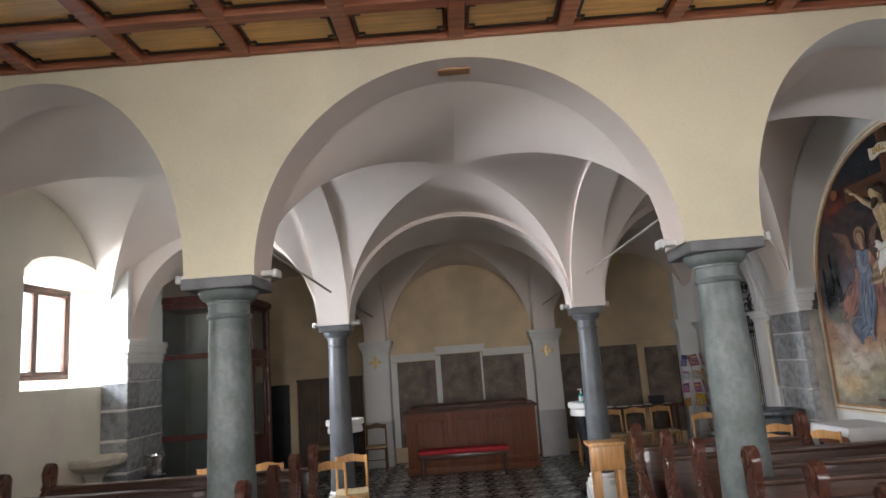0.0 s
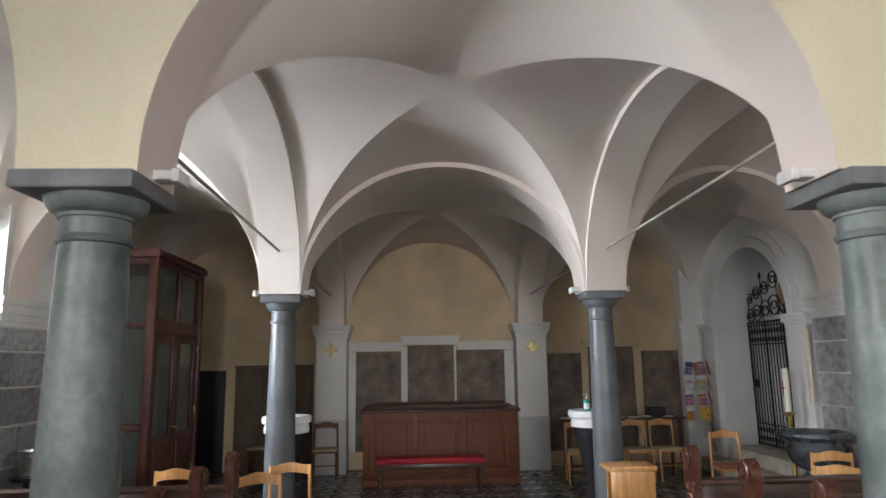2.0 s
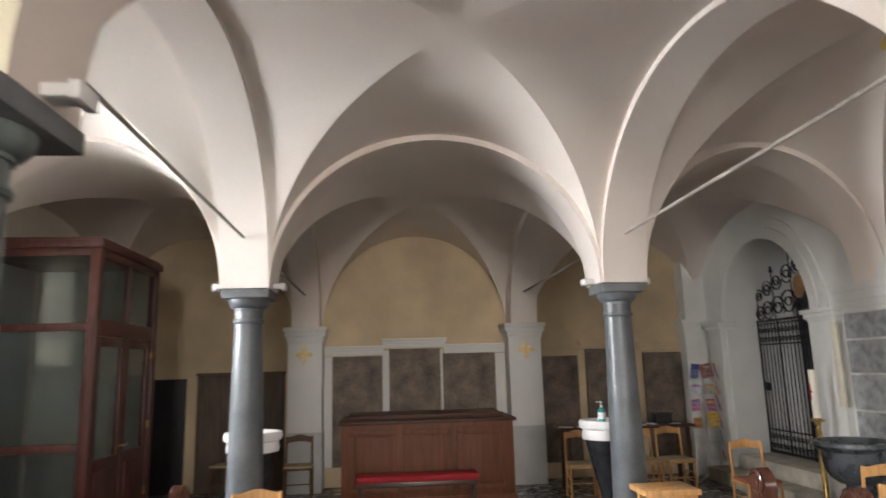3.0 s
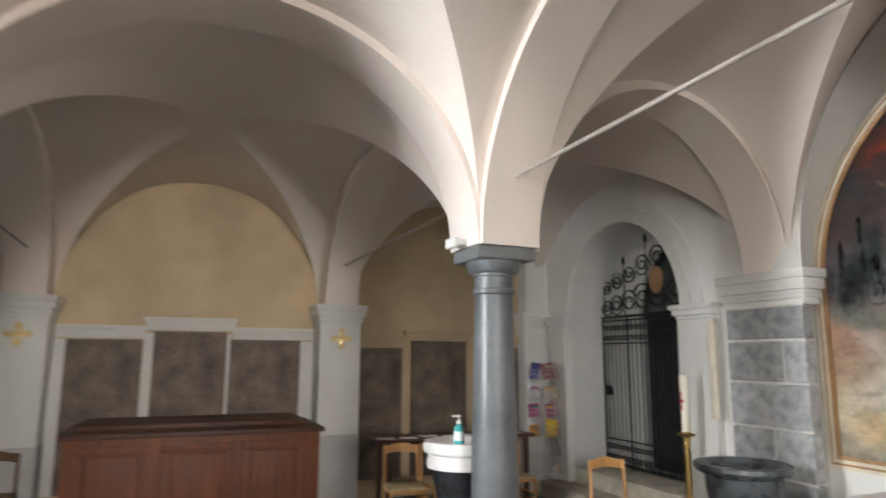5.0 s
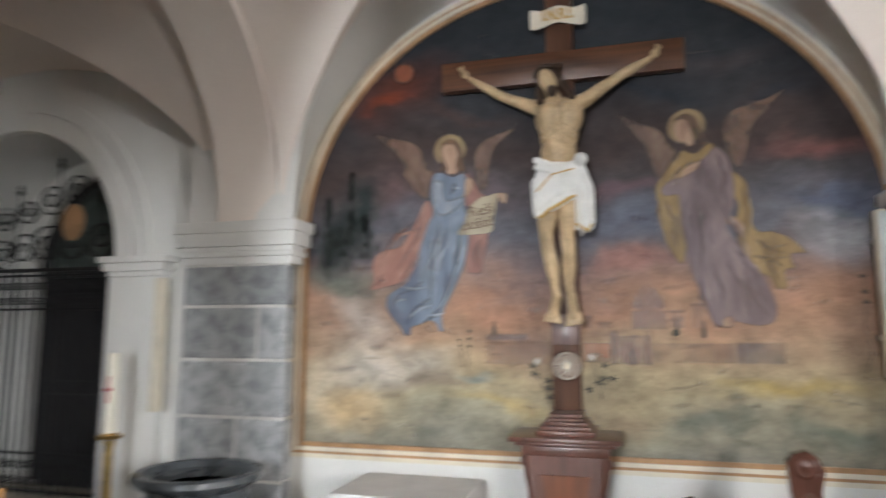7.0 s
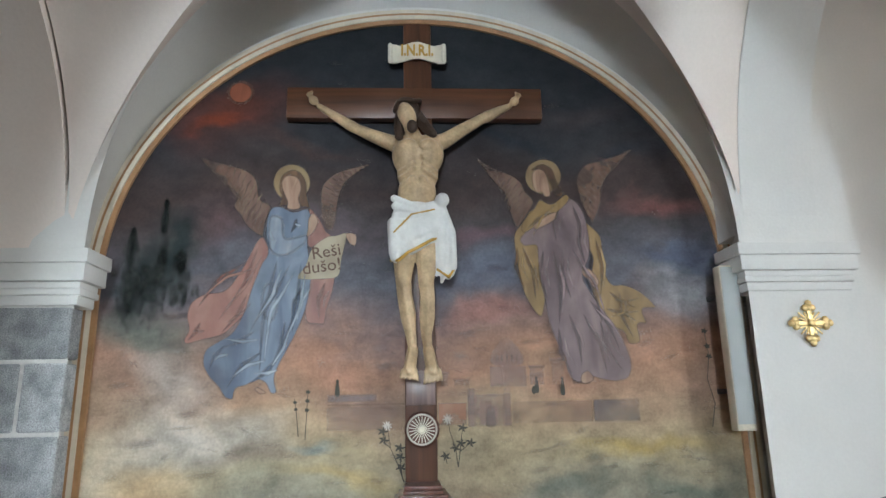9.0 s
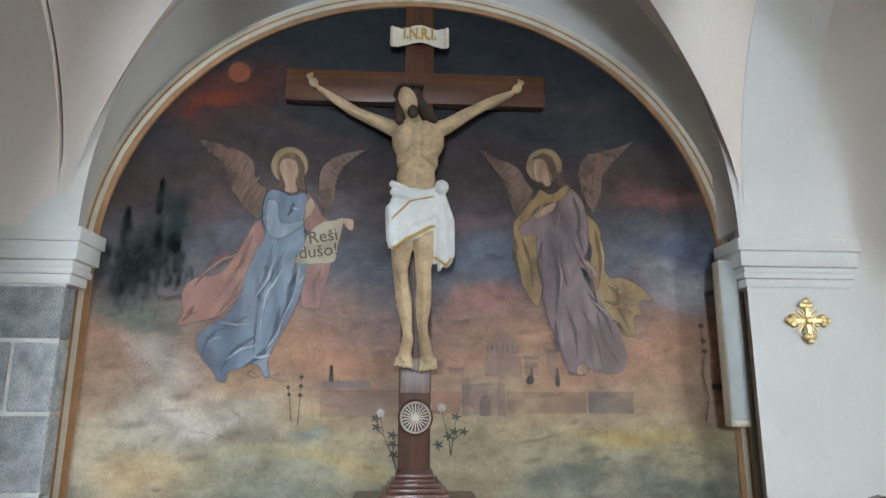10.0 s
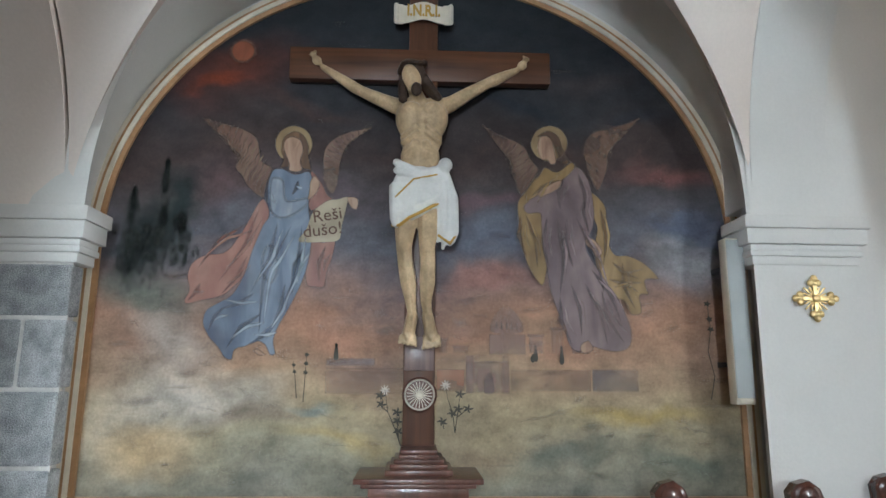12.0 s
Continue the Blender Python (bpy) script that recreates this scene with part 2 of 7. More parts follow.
def extrude_yz(bm, outline, x0, x1):
    a = [bm.verts.new((x0, y, z)) for y, z in outline]
    b = [bm.verts.new((x1, y, z)) for y, z in outline]
    n = len(a)
    bm.faces.new(a)
    bm.faces.new(b[::-1])
    for i in range(n):
        bm.faces.new((a[i], b[i], b[(i + 1) % n], a[(i + 1) % n]))


def arch_prism(bm, p, q, w, zs, ip, iq, apex, ztop, n=40, power=2.0, zs2=None, face_mat=None):
    """A wall of width w over an arch from p to q in plan; ip, iq: the piers' half widths at its ends."""
    p, q = Vector((*p, 0)), Vector((*q, 0))
    L = (q - p).length
    d = (q - p) / L
    nrm = Vector((-d.y, d.x, 0))
    zs2 = zs if zs2 is None else zs2
    prof = [(0, zs), (ip - 0.0001, zs)]
    c, h = (ip + L - iq) / 2, (L - iq - ip) / 2
    for i in range(n + 1):
        a = math.pi * (1 - i / n)
        u = math.cos(a)
        base = zs + (zs2 - zs) * (u + 1) / 2
        prof.append((c + h * u, base + (apex - base) * max(0.0, 1 - abs(u) ** power) ** (1 / power)))
    prof += [(L - iq + 0.0001, zs2), (L, zs2)]
    if ip <= 0:
        prof = prof[2:]
    if iq <= 0:
        prof = prof[:-2]
    rows = []
    for s, z in prof:
        o = p + d * s
        rows.append([bm.verts.new((*(o + nrm * k * w / 2).xy, zz)) for k in (-1, 1) for zz in (z, ztop)])
    for a, b in zip(rows, rows[1:]):
        f1 = bm.faces.new((a[0], b[0], b[1], a[1]))
        f2 = bm.faces.new((a[2], a[3], b[3], b[2]))
        bm.faces.new((a[0], a[2], b[2], b[0]))
        bm.faces.new((a[1], b[1], b[3], a[3]))
        if face_mat is not None:
            (f1 if face_mat[0] < 0 else f2).material_index = face_mat[1]
    bm.faces.new((rows[0][0], rows[0][1], rows[0][3], rows[0][2]))
    bm.faces.new((rows[-1][0], rows[-1][2], rows[-1][3], rows[-1][1]))


def vault(name, c00, c10, c01, c11, zn, zf, an, af, al, ar, crown, n=48, pe=2.05, pd=1.8):
    """A groin vault over four corners. zn, zf: springing at the near and far side; an, af, al, ar: the apexes of its near,
    far, left and right edge. The webs meet on the diagonals, whose roundness is pd."""

    def height(u, v):
        zs = zn + (zf - zn) * (v + 1) / 2
        if abs(v) >= abs(u):
            w, o, edge = abs(u), abs(v), an if v < 0 else af
        else:
            w, o, edge = abs(v), abs(u), al if u < 0 else ar
        k = ((o - w) / max(1e-6, 1 - w)) ** 1.6 if w < 1 else 0.0
        p = pd + (pe - pd) * k
        return zs + (crown + (edge - crown) * k - zs) * max(0.0, 1 - w ** p) ** (1 / p)

    bm = bmesh.new()
    lay = []
    for up in (0.0, 0.1):
        g = []
        for i in range(n + 1):
            u = -math.cos(math.pi * i / n)
            row = []
            for j in range(n + 1):
                v = -math.cos(math.pi * j / n)
                s, t = (u + 1) / 2, (v + 1) / 2
                x = (c00[0] * (1 - s) + c10[0] * s) * (1 - t) + (c01[0] * (1 - s) + c11[0] * s) * t
                y = (c00[1] * (1 - s) + c10[1] * s) * (1 - t) + (c01[1] * (1 - s) + c11[1] * s) * t
                row.append(bm.verts.new((x, y, height(u, v) + up)))
            g.append(row)
        for i in range(n):
            for j in range(n):
                q = (g[i][j], g[i + 1][j], g[i + 1][j + 1], g[i][j + 1])
                if i == j:
                    bm.faces.new((q[0], q[1], q[2]))
                    bm.faces.new((q[0], q[2], q[3]))
                elif i + j == n - 1:
                    bm.faces.new((q[0], q[1], q[3]))
                    bm.faces.new((q[1], q[2], q[3]))
                else:
                    bm.faces.new(q)
        lay.append(g)
    a, b = lay
    for i in range(n):
        for s in (0, n):
            bm.faces.new((a[i][s], a[i + 1][s], b[i + 1][s], b[i][s]))
            bm.faces.new((a[s][i], a[s][i + 1], b[s][i + 1], b[s][i]))
    return struct("ceiling_vault_" + name, bm, PLASTER, "white plastered groin vault", "ceiling", smooth=8)


# ---- plan ----
X_L, X_R = -4.75, 4.96          # side walls
FL, FR = (-1.765, 3.2), (1.99, 3.2)   # front columns
BL, BR = (-1.67, 7.1), (1.73, 7.1)  # back columns
PL, PR = (-1.69, 11.615), (1.69, 11.615)  # wall piers of the far wall
WL0, WR0 = (-4.58, 3.2), (4.78, 3.2)
WL1, WR1 = (-4.58, 7.3), (4.78, 7.53)
ZF, ZB = 2.64, 2.50             # springing of the front and the back arches
TOP = 5.05

# floor bed and plain closing shell
bm = bmesh.new()
box(bm, -6.2, 7.4, -9.2, 12.2, -0.25, -0.012)
struct("floor", bm, GROUT, "floor bed under black and white checkered tiles", "floor")

# front arcade towards the nave, cream on the nave's side
for nm, p, q, ip, iq, apex, pw in (("left", (-5.0, 3.2), FL, 0.6, 0.265, 4.3, 2.1), ("middle", FL, FR, 0.265, 0.29, 4.24, 2.0), ("right", FR, (5.2, 3.2), 0.29, 0.61, 4.28, 2.1)):
    bm = bmesh.new()
    arch_prism(bm, p, q, 0.44, ZF, ip, iq, apex, TOP, power=pw, face_mat=(-1, 1))
    struct("wall_arcade_" + nm, bm, [WHITE_WALL if nm == "right" else PLASTER, YELLOW], "cream nave wall on a round arch, white below", "arcade wall")

# arches between the bays
for nm, p, q, ip, iq, apex in (("left", (-4.9, 7.1), BL, 0.5, 0.215, 3.84), ("middle", BL, BR, 0.215, 0.215, 3.86), ("right", BR, (5.1, 7.5), 0.215, 0.52, 3.86)):
    bm = bmesh.new()
    arch_prism(bm, p, q, 0.44, ZB, ip, iq, apex, TOP)
    struct("wall_arch_" + nm, bm, PLASTER, "white plastered transverse arch on columns", "arch")
for nm, a, b, z1, z2, i1, i2, apex in (("front_left", FL, BL, ZF, ZB, 0.22, 0.22, 4.04), ("front_right", FR, BR, ZF, ZB, 0.22, 0.22, 4.02),
                                       ("back_left", BL, PL, ZB, 2.42, 0.22, 0.42, 3.84), ("back_right", BR, PR, ZB, 2.42, 0.22, 0.42, 3.84)):
    bm = bmesh.new()
    arch_prism(bm, a, b, 0.42, z1, i1, i2, apex, TOP, zs2=z2)
    struct("wall_side_arch_" + nm, bm, PLASTER, "white plastered arch between two bays", "arch")

# vaults: corners near left, near right, far left, far right; apexes near, far, left, right
vault("middle_front", (-1.57, 3.38), (1.79, 3.38), (-1.49, 6.92), (1.55, 6.92), ZF - 0.03, ZB - 0.03, 4.25, 3.91, 4.09, 4.07, 4.02, pd=2.0)
vault("middle_back", (-1.49, 7.28), (1.55, 7.28), (-1.48, 11.618), (1.48, 11.618), ZB - 0.03, 2.40, 3.90, 3.90, 3.89, 3.89, 3.93)
vault("right_front", (2.20, 3.38), (4.61, 3.40), (1.92, 6.92), (4.61, 7.20), ZF - 0.03, ZB - 0.03, 4.32, 3.92, 4.07, 4.66, 4.24, pe=2.1)
vault("right_back", (1.91, 7.26), (4.76, 7.60), (1.90, 11.618), (4.76, 11.618), ZB - 0.03, 2.40, 3.90, 3.90, 3.89, 3.95, 3.95)
vault("left_front", (-4.76, 3.38), (-1.95, 3.38), (-4.76, 6.92), (-1.84, 6.92), ZF - 0.03, ZB - 0.03, 4.34, 3.90, 4.2, 4.09, 4.15)
vault("left_back", (-4.76, 7.28), (-1.84, 7.28), (-4.76, 11.618), (-1.90, 11.618), ZB - 0.03, 2.40, 3.90, 3.90, 3.88, 3.88, 3.93)
bm = bmesh.new()
box(bm, -6.2, 7.4, 2.985, 12.2, TOP, TOP + 0.2)
struct("ceiling_slab", bm, WHITE_WALL, "plain slab above the vaults", "ceiling")

# ---- walls ----
# left wall with its deep arched window
WIN_Y0, WIN_Y1, WIN_Z0, WIN_Z1 = 5.2, 6.92, 1.92, 3.5


def segment_outline(y0, y1, z0, zs, z1, n=14):
    """Opening with a low arched head: (y, z) all round."""
    c, h = (y0 + y1) / 2, (y1 - y0) / 2
    pts = [(y0, z0)]
    for i in range(n + 1):
        u = -1 + 2 * i / n
        pts.append((c + h * u, zs + (z1 - zs) * math.sqrt(max(0, 1 - u * u * 0.98))))
    pts.append((y1, z0))
    return pts


def wall_with_window(name, x_in, x_out, y0, y1, ztop, win, splay, mat, label):
    """A thick wall along y; the window's reveal narrows towards the outside."""
    bm = bmesh.new()
    inner = segment_outline(*win)
    w = win
    outer = segment_outline(w[0] + splay, w[1] - splay, w[2] + 0.12, w[3] - 0.1, w[4] - 0.16)
    for x, outline in ((x_in, inner), (x_out, outer)):
        a = [bm.verts.new((x, y, z)) for y, z in outline]
        n = len(a)
        lo0, lo1 = bm.verts.new((x, y0, 0)), bm.verts.new((x, y1, 0))
        hi0, hi1 = bm.verts.new((x, y0, ztop)), bm.verts.new((x, y1, ztop))
        m = n // 2
        bm.faces.new((lo0, a[0], a[1], hi0))
        for i in range(1, m):
            bm.faces.new((hi0, a[i], a[i + 1]))
        bm.faces.new((hi0, a[m], hi1))
        for i in range(m, n - 2):
            bm.faces.new((hi1, a[i], a[i + 1]))
        bm.faces.new((hi1, a[n - 2], a[n - 1], lo1))
        bm.faces.new((lo0, lo1, a[n - 1], a[0]))
        if x == x_in:
            keep = (a, lo0, lo1, hi0, hi1)
    b = keep[0]
    for i in range(len(a)):
        j = (i + 1) % len(a)
        bm.faces.new((a[i], a[j], b[j], b[i]))
    for p, q in ((lo0, hi0), (lo1, hi1), (hi0, hi1)):
        k = {lo0: keep[1], lo1: keep[2], hi0: keep[3], hi1: keep[4]}
        bm.faces.new((p, q, k[q], k[p]))
    return struct(name, bm, mat, label, "wall")


wall_with_window("wall_left", X_L, -5.35, 3.0, 11.9, TOP, (WIN_Y0, WIN_Y1, WIN_Z0, 3.22, WIN_Z1), 0.16, CREAM_WALL, "cream whitewashed side wall with a deep window niche")
SKY_PANE = bpy.data.materials.new("bright_sky")
SKY_PANE.use_nodes = True
e = SKY_PANE.node_tree.nodes["Principled BSDF"]
e.inputs["Emission Color"].default_value, e.inputs["Emission Strength"].default_value = (0.93, 0.97, 1.0, 1), 1.8


def casement_window(name, x, y0, y1, z0, z1, label, out=-1):
    w = tagged(new(name), label, "window", "", "structure")
    fr = bmesh.new()
    t = 0.06
    for a in ((y0, y1, z0, z0 + t), (y0, y1, z1 - t, z1), (y0, y0 + t, z0 + t, z1 - t), (y1 - t, y1, z0 + t, z1 - t)):
        box(fr, x - 0.035, x + 0.035, a[0], a[1], a[2], a[3], 0.006)
    part("window_frame", fr, FRAME_DARK, w)
    c = (y0 + y1) / 2
    for a, b in ((y0 + t, c - 0.004), (c + 0.004, y1 - t)):
        s = bmesh.new()
        k = 0.045
        for q in ((a, b, z0 + t, z0 + t + k), (a, b, z1 - t - k, z1 - t), (a, a + k, z0 + t + k, z1 - t - k), (b - k, b, z0 + t + k, z1 - t - k)):
            box(s, x - 0.025, x + 0.03, q[0], q[1], q[2], q[3], 0.005)
        sash = part("sash", s, FRAME_DARK, w)
        g = bmesh.new()
        box(g, x - 0.003, x + 0.003, a + k, b - k, z0 + t + k, z1 - t - k)
        pane = part("pane", g, GLASS, sash)
        pane.visible_shadow = False
    return w


FRAME_DARK = wood("dark_window_wood", (0.12, 0.05, 0.03), 0.45, axis=2)
casement_window("window_1", -5.2, 5.36, 6.76, 2.04, 3.2, "dark wooden casement window in a deep white niche")
bm = bmesh.new()
box(bm, -9.0, -8.98, -12.0, 26, -6, 16)
struct("backdrop", bm, SKY_PANE, "overcast bright sky outside the window", "sky", kind="structure")

# side wall of the painted niche and the far wall
bm = bmesh.new()
box(bm, X_R, X_R + 0.5, 3.0, 8.05, 0, TOP)
struct("wall_right_front", bm, WHITE_WALL, "whitewashed wall around the large painting", "wall")
bm = bmesh.new()
box(bm, -5.35, 7.4, 11.62, 12.0, 0, TOP)
struct("wall_far", bm, OCHRE, "ochre plastered far wall", "wall")
bm = bmesh.new()
box(bm, -5.35, -4.75, -9, 2.98, 0, 2.0)
box(bm, -5.35, -4.75, -9, 2.98, 3.5, TOP)
for a, b in ((-9, -5.95), (-4.05, -1.95), (-0.05, 2.98)):
    box(bm, -5.35, -4.75, a, b, 2.0, 3.5)
struct("wall_nave_left", bm, WHITE_WALL, "whitewashed nave wall with assumed window openings", "wall")
bm = bmesh.new()
box(bm, 4.75, 5.35, -9, 2.98, 0, 2.0)
box(bm, 4.75, 5.35, -9, 2.98, 3.5, TOP)
for a, b in ((-9, -4.95), (-3.05, -0.55), (1.35, 2.98)):
    box(bm, 4.75, 5.35, a, b, 2.0, 3.5)
struct("wall_nave_right", bm, WHITE_WALL, "whitewashed nave wall with assumed window openings", "wall")
# unseen end wall; its opening is assumed, to hold the added fill lamp
bm = bmesh.new()
box(bm, -5.35, 5.35, -9.4, -9.0, 0, 2.2)
box(bm, -5.35, 5.35, -9.4, -9.0, 4.3, TOP)
for a, b in ((-5.35, -1.25), (1.25, 5.35)):
    box(bm, a, b, -9.4, -9.0, 2.2, 4.3)
struct("wall_nave_back", bm, YELLOW, "unseen cream nave end wall with an assumed opening for the fill lamp", "wall")

# wall behind the gate: round-headed opening, and the niche with its steps
GY0, GY1, GZ = 8.66, 10.76, 2.33
bm = bmesh.new()


def door_arch_outline(y0, y1, zs, apex, n=24):
    c, h = (y0 + y1) / 2, (y1 - y0) / 2
    return [(y0, 0)] + [(c - h * math.cos(math.pi * i / n), zs + (apex - zs) * math.sin(math.pi * i / n)) for i in range(n + 1)] + [(y1, 0)]


def arched_wall_x(bm, x0, x1, y0, y1, ztop, hole):
    """A wall along y with an arched hole down to the floor."""
    for x in (x0, x1):
        a = [bm.verts.new((x, y, z)) for y, z in hole]
        n = len(a)
        lo0, lo1 = bm.verts.new((x, y0, 0)), bm.verts.new((x, y1, 0))
        hi0, hi1 = bm.verts.new((x, y0, ztop)), bm.verts.new((x, y1, ztop))
        m = n // 2
        bm.faces.new((lo0, a[0], a[1], hi0))
        for i in range(1, m):
            bm.faces.new((hi0, a[i], a[i + 1]))
        bm.faces.new((hi0, a[m], hi1))
        for i in range(m, n - 2):
            bm.faces.new((hi1, a[i], a[i + 1]))
        bm.faces.new((hi1, a[n - 2], a[n - 1], lo1))
        if x == x0:
            keep = (a, lo0, lo1, hi0, hi1)
    b = keep[0]
    for i in range(len(a) - 1):
        bm.faces.new((a[i], a[i + 1], b[i + 1], b[i]))
    k = {lo0: keep[1], lo1: keep[2], hi0: keep[3], hi1: keep[4]}
    for p, q in ((lo0, hi0), (lo1, hi1), (hi0, hi1)):
        bm.faces.new((p, q, k[q], k[p]))


arched_wall_x(bm, 4.75, 5.6, 8.05, 11.62, TOP, door_arch_outline(GY0, GY1, GZ, 3.42))
struct("wall_right_back", bm, WHITE_WALL, "white wall with a round-headed niche", "wall")
bm = bmesh.new()
arched_wall_x(bm, 5.602, 5.9, 8.05, 11.62, TOP, door_arch_outline(8.66, 10.4, 2.35, 3.3))
struct("wall_niche_back", bm, WHITE_WALL, "white back wall of the gated niche", "wall")

# arch moulding with its imposts round the gate
bm = bmesh.new()
n = 36
for k, (r0, r1, x0) in enumerate(((0.0, 0.16, 4.70), (0.16, 0.30, 4.722))):
    prev = None
    for i in range(n + 1):
        a = math.pi * i / n
        c, h, v = (GY0 + GY1) / 2, (GY1 - GY0) / 2, 3.42 - GZ
        ring = [bm.verts.new((x, c - (h + r) * math.cos(a), GZ + (v + r) * math.sin(a))) for x, r in ((4.752, r0), (x0, r0 + 0.01), (x0, r1), (4.752, r1))]
        if prev:
            for j in range(4):
                bm.faces.new((prev[j], prev[(j + 1) % 4], ring[(j + 1) % 4], ring[j]))
        prev = ring
struct("trim_gate_arch", bm, WHITE_WALL, "white plaster arch moulding over the gate", "moulding")
for y0, y1, nm in ((8.12, 8.70, "near"), (10.72, 11.2, "far")):
    bm = bmesh.new()
    box(bm, 4.66, 4.9, y0 + 0.06, y1 - 0.04, 0.0, GZ - 0.14, 0.01)
    for i, (o, z0, z1) in enumerate(((0.0, GZ - 0.14, GZ - 0.10), (0.03, GZ - 0.10, GZ - 0.04), (0.06, GZ - 0.04, GZ + 0.01))):
        box(bm, 4.655 - o, 4.9, y0 + 0.05 - o, y1 - 0.03 + o * 0.8, z0, z1, 0.008)
    struct("trim_gate_jamb_" + nm, bm, WHITE_WALL, "white plaster jamb with a moulded capital", "pilaster")

# steps up to the gate
st = thing("stone_steps", 0, 0, 0, 0, "worn pale stone steps before the gate", "steps", "", "structure")
for x0, y0, y1, z0, z1 in ((4.36, 8.86, 11.0, 0, 0.2), (4.70, 8.72, 10.7, 0.2, 0.4)):
    bm = bmesh.new()
    box(bm, x0, 5.6, y0, y1, z0, z1, 0.015)
    part("step", bm, STEP_STONE, st)


# ---- piers and pilasters ----
def impost(bm, x0, x1, y0, y1, z, h=0.24, out=0.07):
    """A moulded band round a pier, top at z."""
    for o, a, b in ((0.15, 0.0, 0.18), (0.4, 0.18, 0.30), (0.3, 0.30, 0.42), (0.75, 0.42, 0.74), (1.0, 0.74, 1.0)):
        box(bm, x0 - out * o, x1 + out * o, y0 - out * o, y1 + out * o, z - h + a * h, z - h + b * h, 0.006)


def far_pier(x):
    bm = bmesh.new()
    box(bm, x - 0.255, x + 0.255, 11.2, 11.62, 0, 2.2)
    impost(bm, x - 0.255, x + 0.255, 11.2, 11.62, 2.42)
    box(bm, x - 0.2, x + 0.2, 11.21, 11.62, 2.42, TOP)
    struct("pilaster", bm, WHITE_WALL, "white pilaster with a moulded impost on the far wall", "pilaster")
    bm = bmesh.new()
    box(bm, x - 0.261, x + 0.261, 11.194, 11.6, 0, 0.86, 0.006)
    struct("baseboard", bm, GREY_PLASTER, "grey painted dado round the pilaster", "dado")


far_pier(-1.69)
far_pier(1.69)
# grey-white corner pier beside the side slabs
bm = bmesh.new()
box(bm, 4.36, 4.76, 11.34, 11.62, 0, 2.2, 0.008)
impost(bm, 4.36, 4.76, 11.34, 11.62, 2.42, 0.22, 0.05)
box(bm, 4.40, 4.76, 11.36, 11.62, 2.42, TOP)
struct("pilaster_corner", bm, WHITE_WALL, "grey-white corner pier with a moulded impost", "pilaster")


def plan_prism(bm, pts, z0, z1):
    """An upright prism over a plan of (x, y)."""
    a = [bm.verts.new((x, y, z0)) for x, y in pts]
    b = [bm.verts.new((x, y, z1)) for x, y in pts]
    bm.faces.new(a[::-1])
    bm.faces.new(b)
    for i in range(len(a)):
        j = (i + 1) % len(a)
        bm.faces.new((a[i], a[j], b[j], b[i]))


def quoined_pier(name, x0, x1, y0, y1, z_imp, plan, label):
    """A wall pier of squared grey stones below its white impost."""
    bm = bmesh.new()
    plan_prism(bm, plan, z_imp, TOP)
    impost(bm, *((x0, 4.76) if x0 > 0 else (x0, x1)), y0, y1, z_imp, 0.3, 0.06)
    struct("trim_" + name, bm, WHITE_WALL, "white moulded impost on a stone pier", "impost")
    bm = bmesh.new()
    c = Vector((sum(p[0] for p in plan) / len(plan), sum(p[1] for p in plan) / len(plan)))
    plan_prism(bm, [tuple(c + (Vector(p) - c) * 0.975) for p in plan], 0, z_imp - 0.29)
    return struct("wall_" + name, bm, MORTAR, label, "pier")


stone_jobs = []
pn = quoined_pier("pier_right", 4.588, 4.97, 7.1, 7.93, 2.545, [(4.588, 7.1), (4.97, 7.285), (4.97, 7.93), (4.588, 7.93)], "pier of squared grey stone blocks below a white impost")
stone_jobs.append((pn, 4.588, 4.70, 7.1, 7.93, 2.245, -1))
pl = quoined_pier("pier_left", -4.75, -4.4, 6.78, 7.8, 2.5, [(-4.75, 6.78), (-4.4, 6.78), (-4.4, 7.8), (-4.75, 7.8)], "pier of grey stone blocks below a white impost")
stone_jobs.append((pl, -4.75, -4.4, 6.78, 7.8, 2.2, 1))
bm = bmesh.new()
plan_prism(bm, [(4.588, 2.8), (4.97, 2.8), (4.97, 3.265), (4.588, 3.45)], 0, TOP)
impost(bm, 4.588, 4.76, 2.86, 3.45, 2.555, 0.27, 0.06)
struct("wall_pier_nave", bm, WHITE_WALL, "smooth white wall pier with a moulded impost", "pier")
bm = bmesh.new()
box(bm, -4.75, -4.4, 2.8, 3.475, 0, TOP)
impost(bm, -4.75, -4.4, 2.8, 3.475, 2.5, 0.27, 0.06)
struct("wall_pier_nave_left", bm, WHITE_WALL, "smooth white wall pier with a moulded impost", "pier")
# splayed arch over the painting
bm = bmesh.new()
rows = []
for i in range(65):
    a = math.pi * i / 64
    u = -math.cos(a)
    e = max(0.0, 1 - abs(u) ** 2.1) ** (1 / 2.1)
    rows.append([bm.verts.new(v) for v in ((4.594, 5.278 + 1.815 * u, 2.53 + 2.10 * e), (4.594, 5.28 + 2.25 * u, 2.53 + 2.5 * e), (4.99, 5.28 + 2.25 * u, 2.53 + 2.5 * e),
                                           (4.99, 5.28 + 1.985 * u, 2.46 + 1.82 * math.sin(a)))])
for p, q in zip(rows, rows[1:]):
    for j in range(4):
        bm.faces.new((p[j], p[(j + 1) % 4], q[(j + 1) % 4], q[j]))
bm.faces.new(rows[0])
bm.faces.new(rows[-1][::-1])
struct("trim_painting_arch", bm, WHITE_WALL, "deep splayed white plaster arch over the painting", "arch")


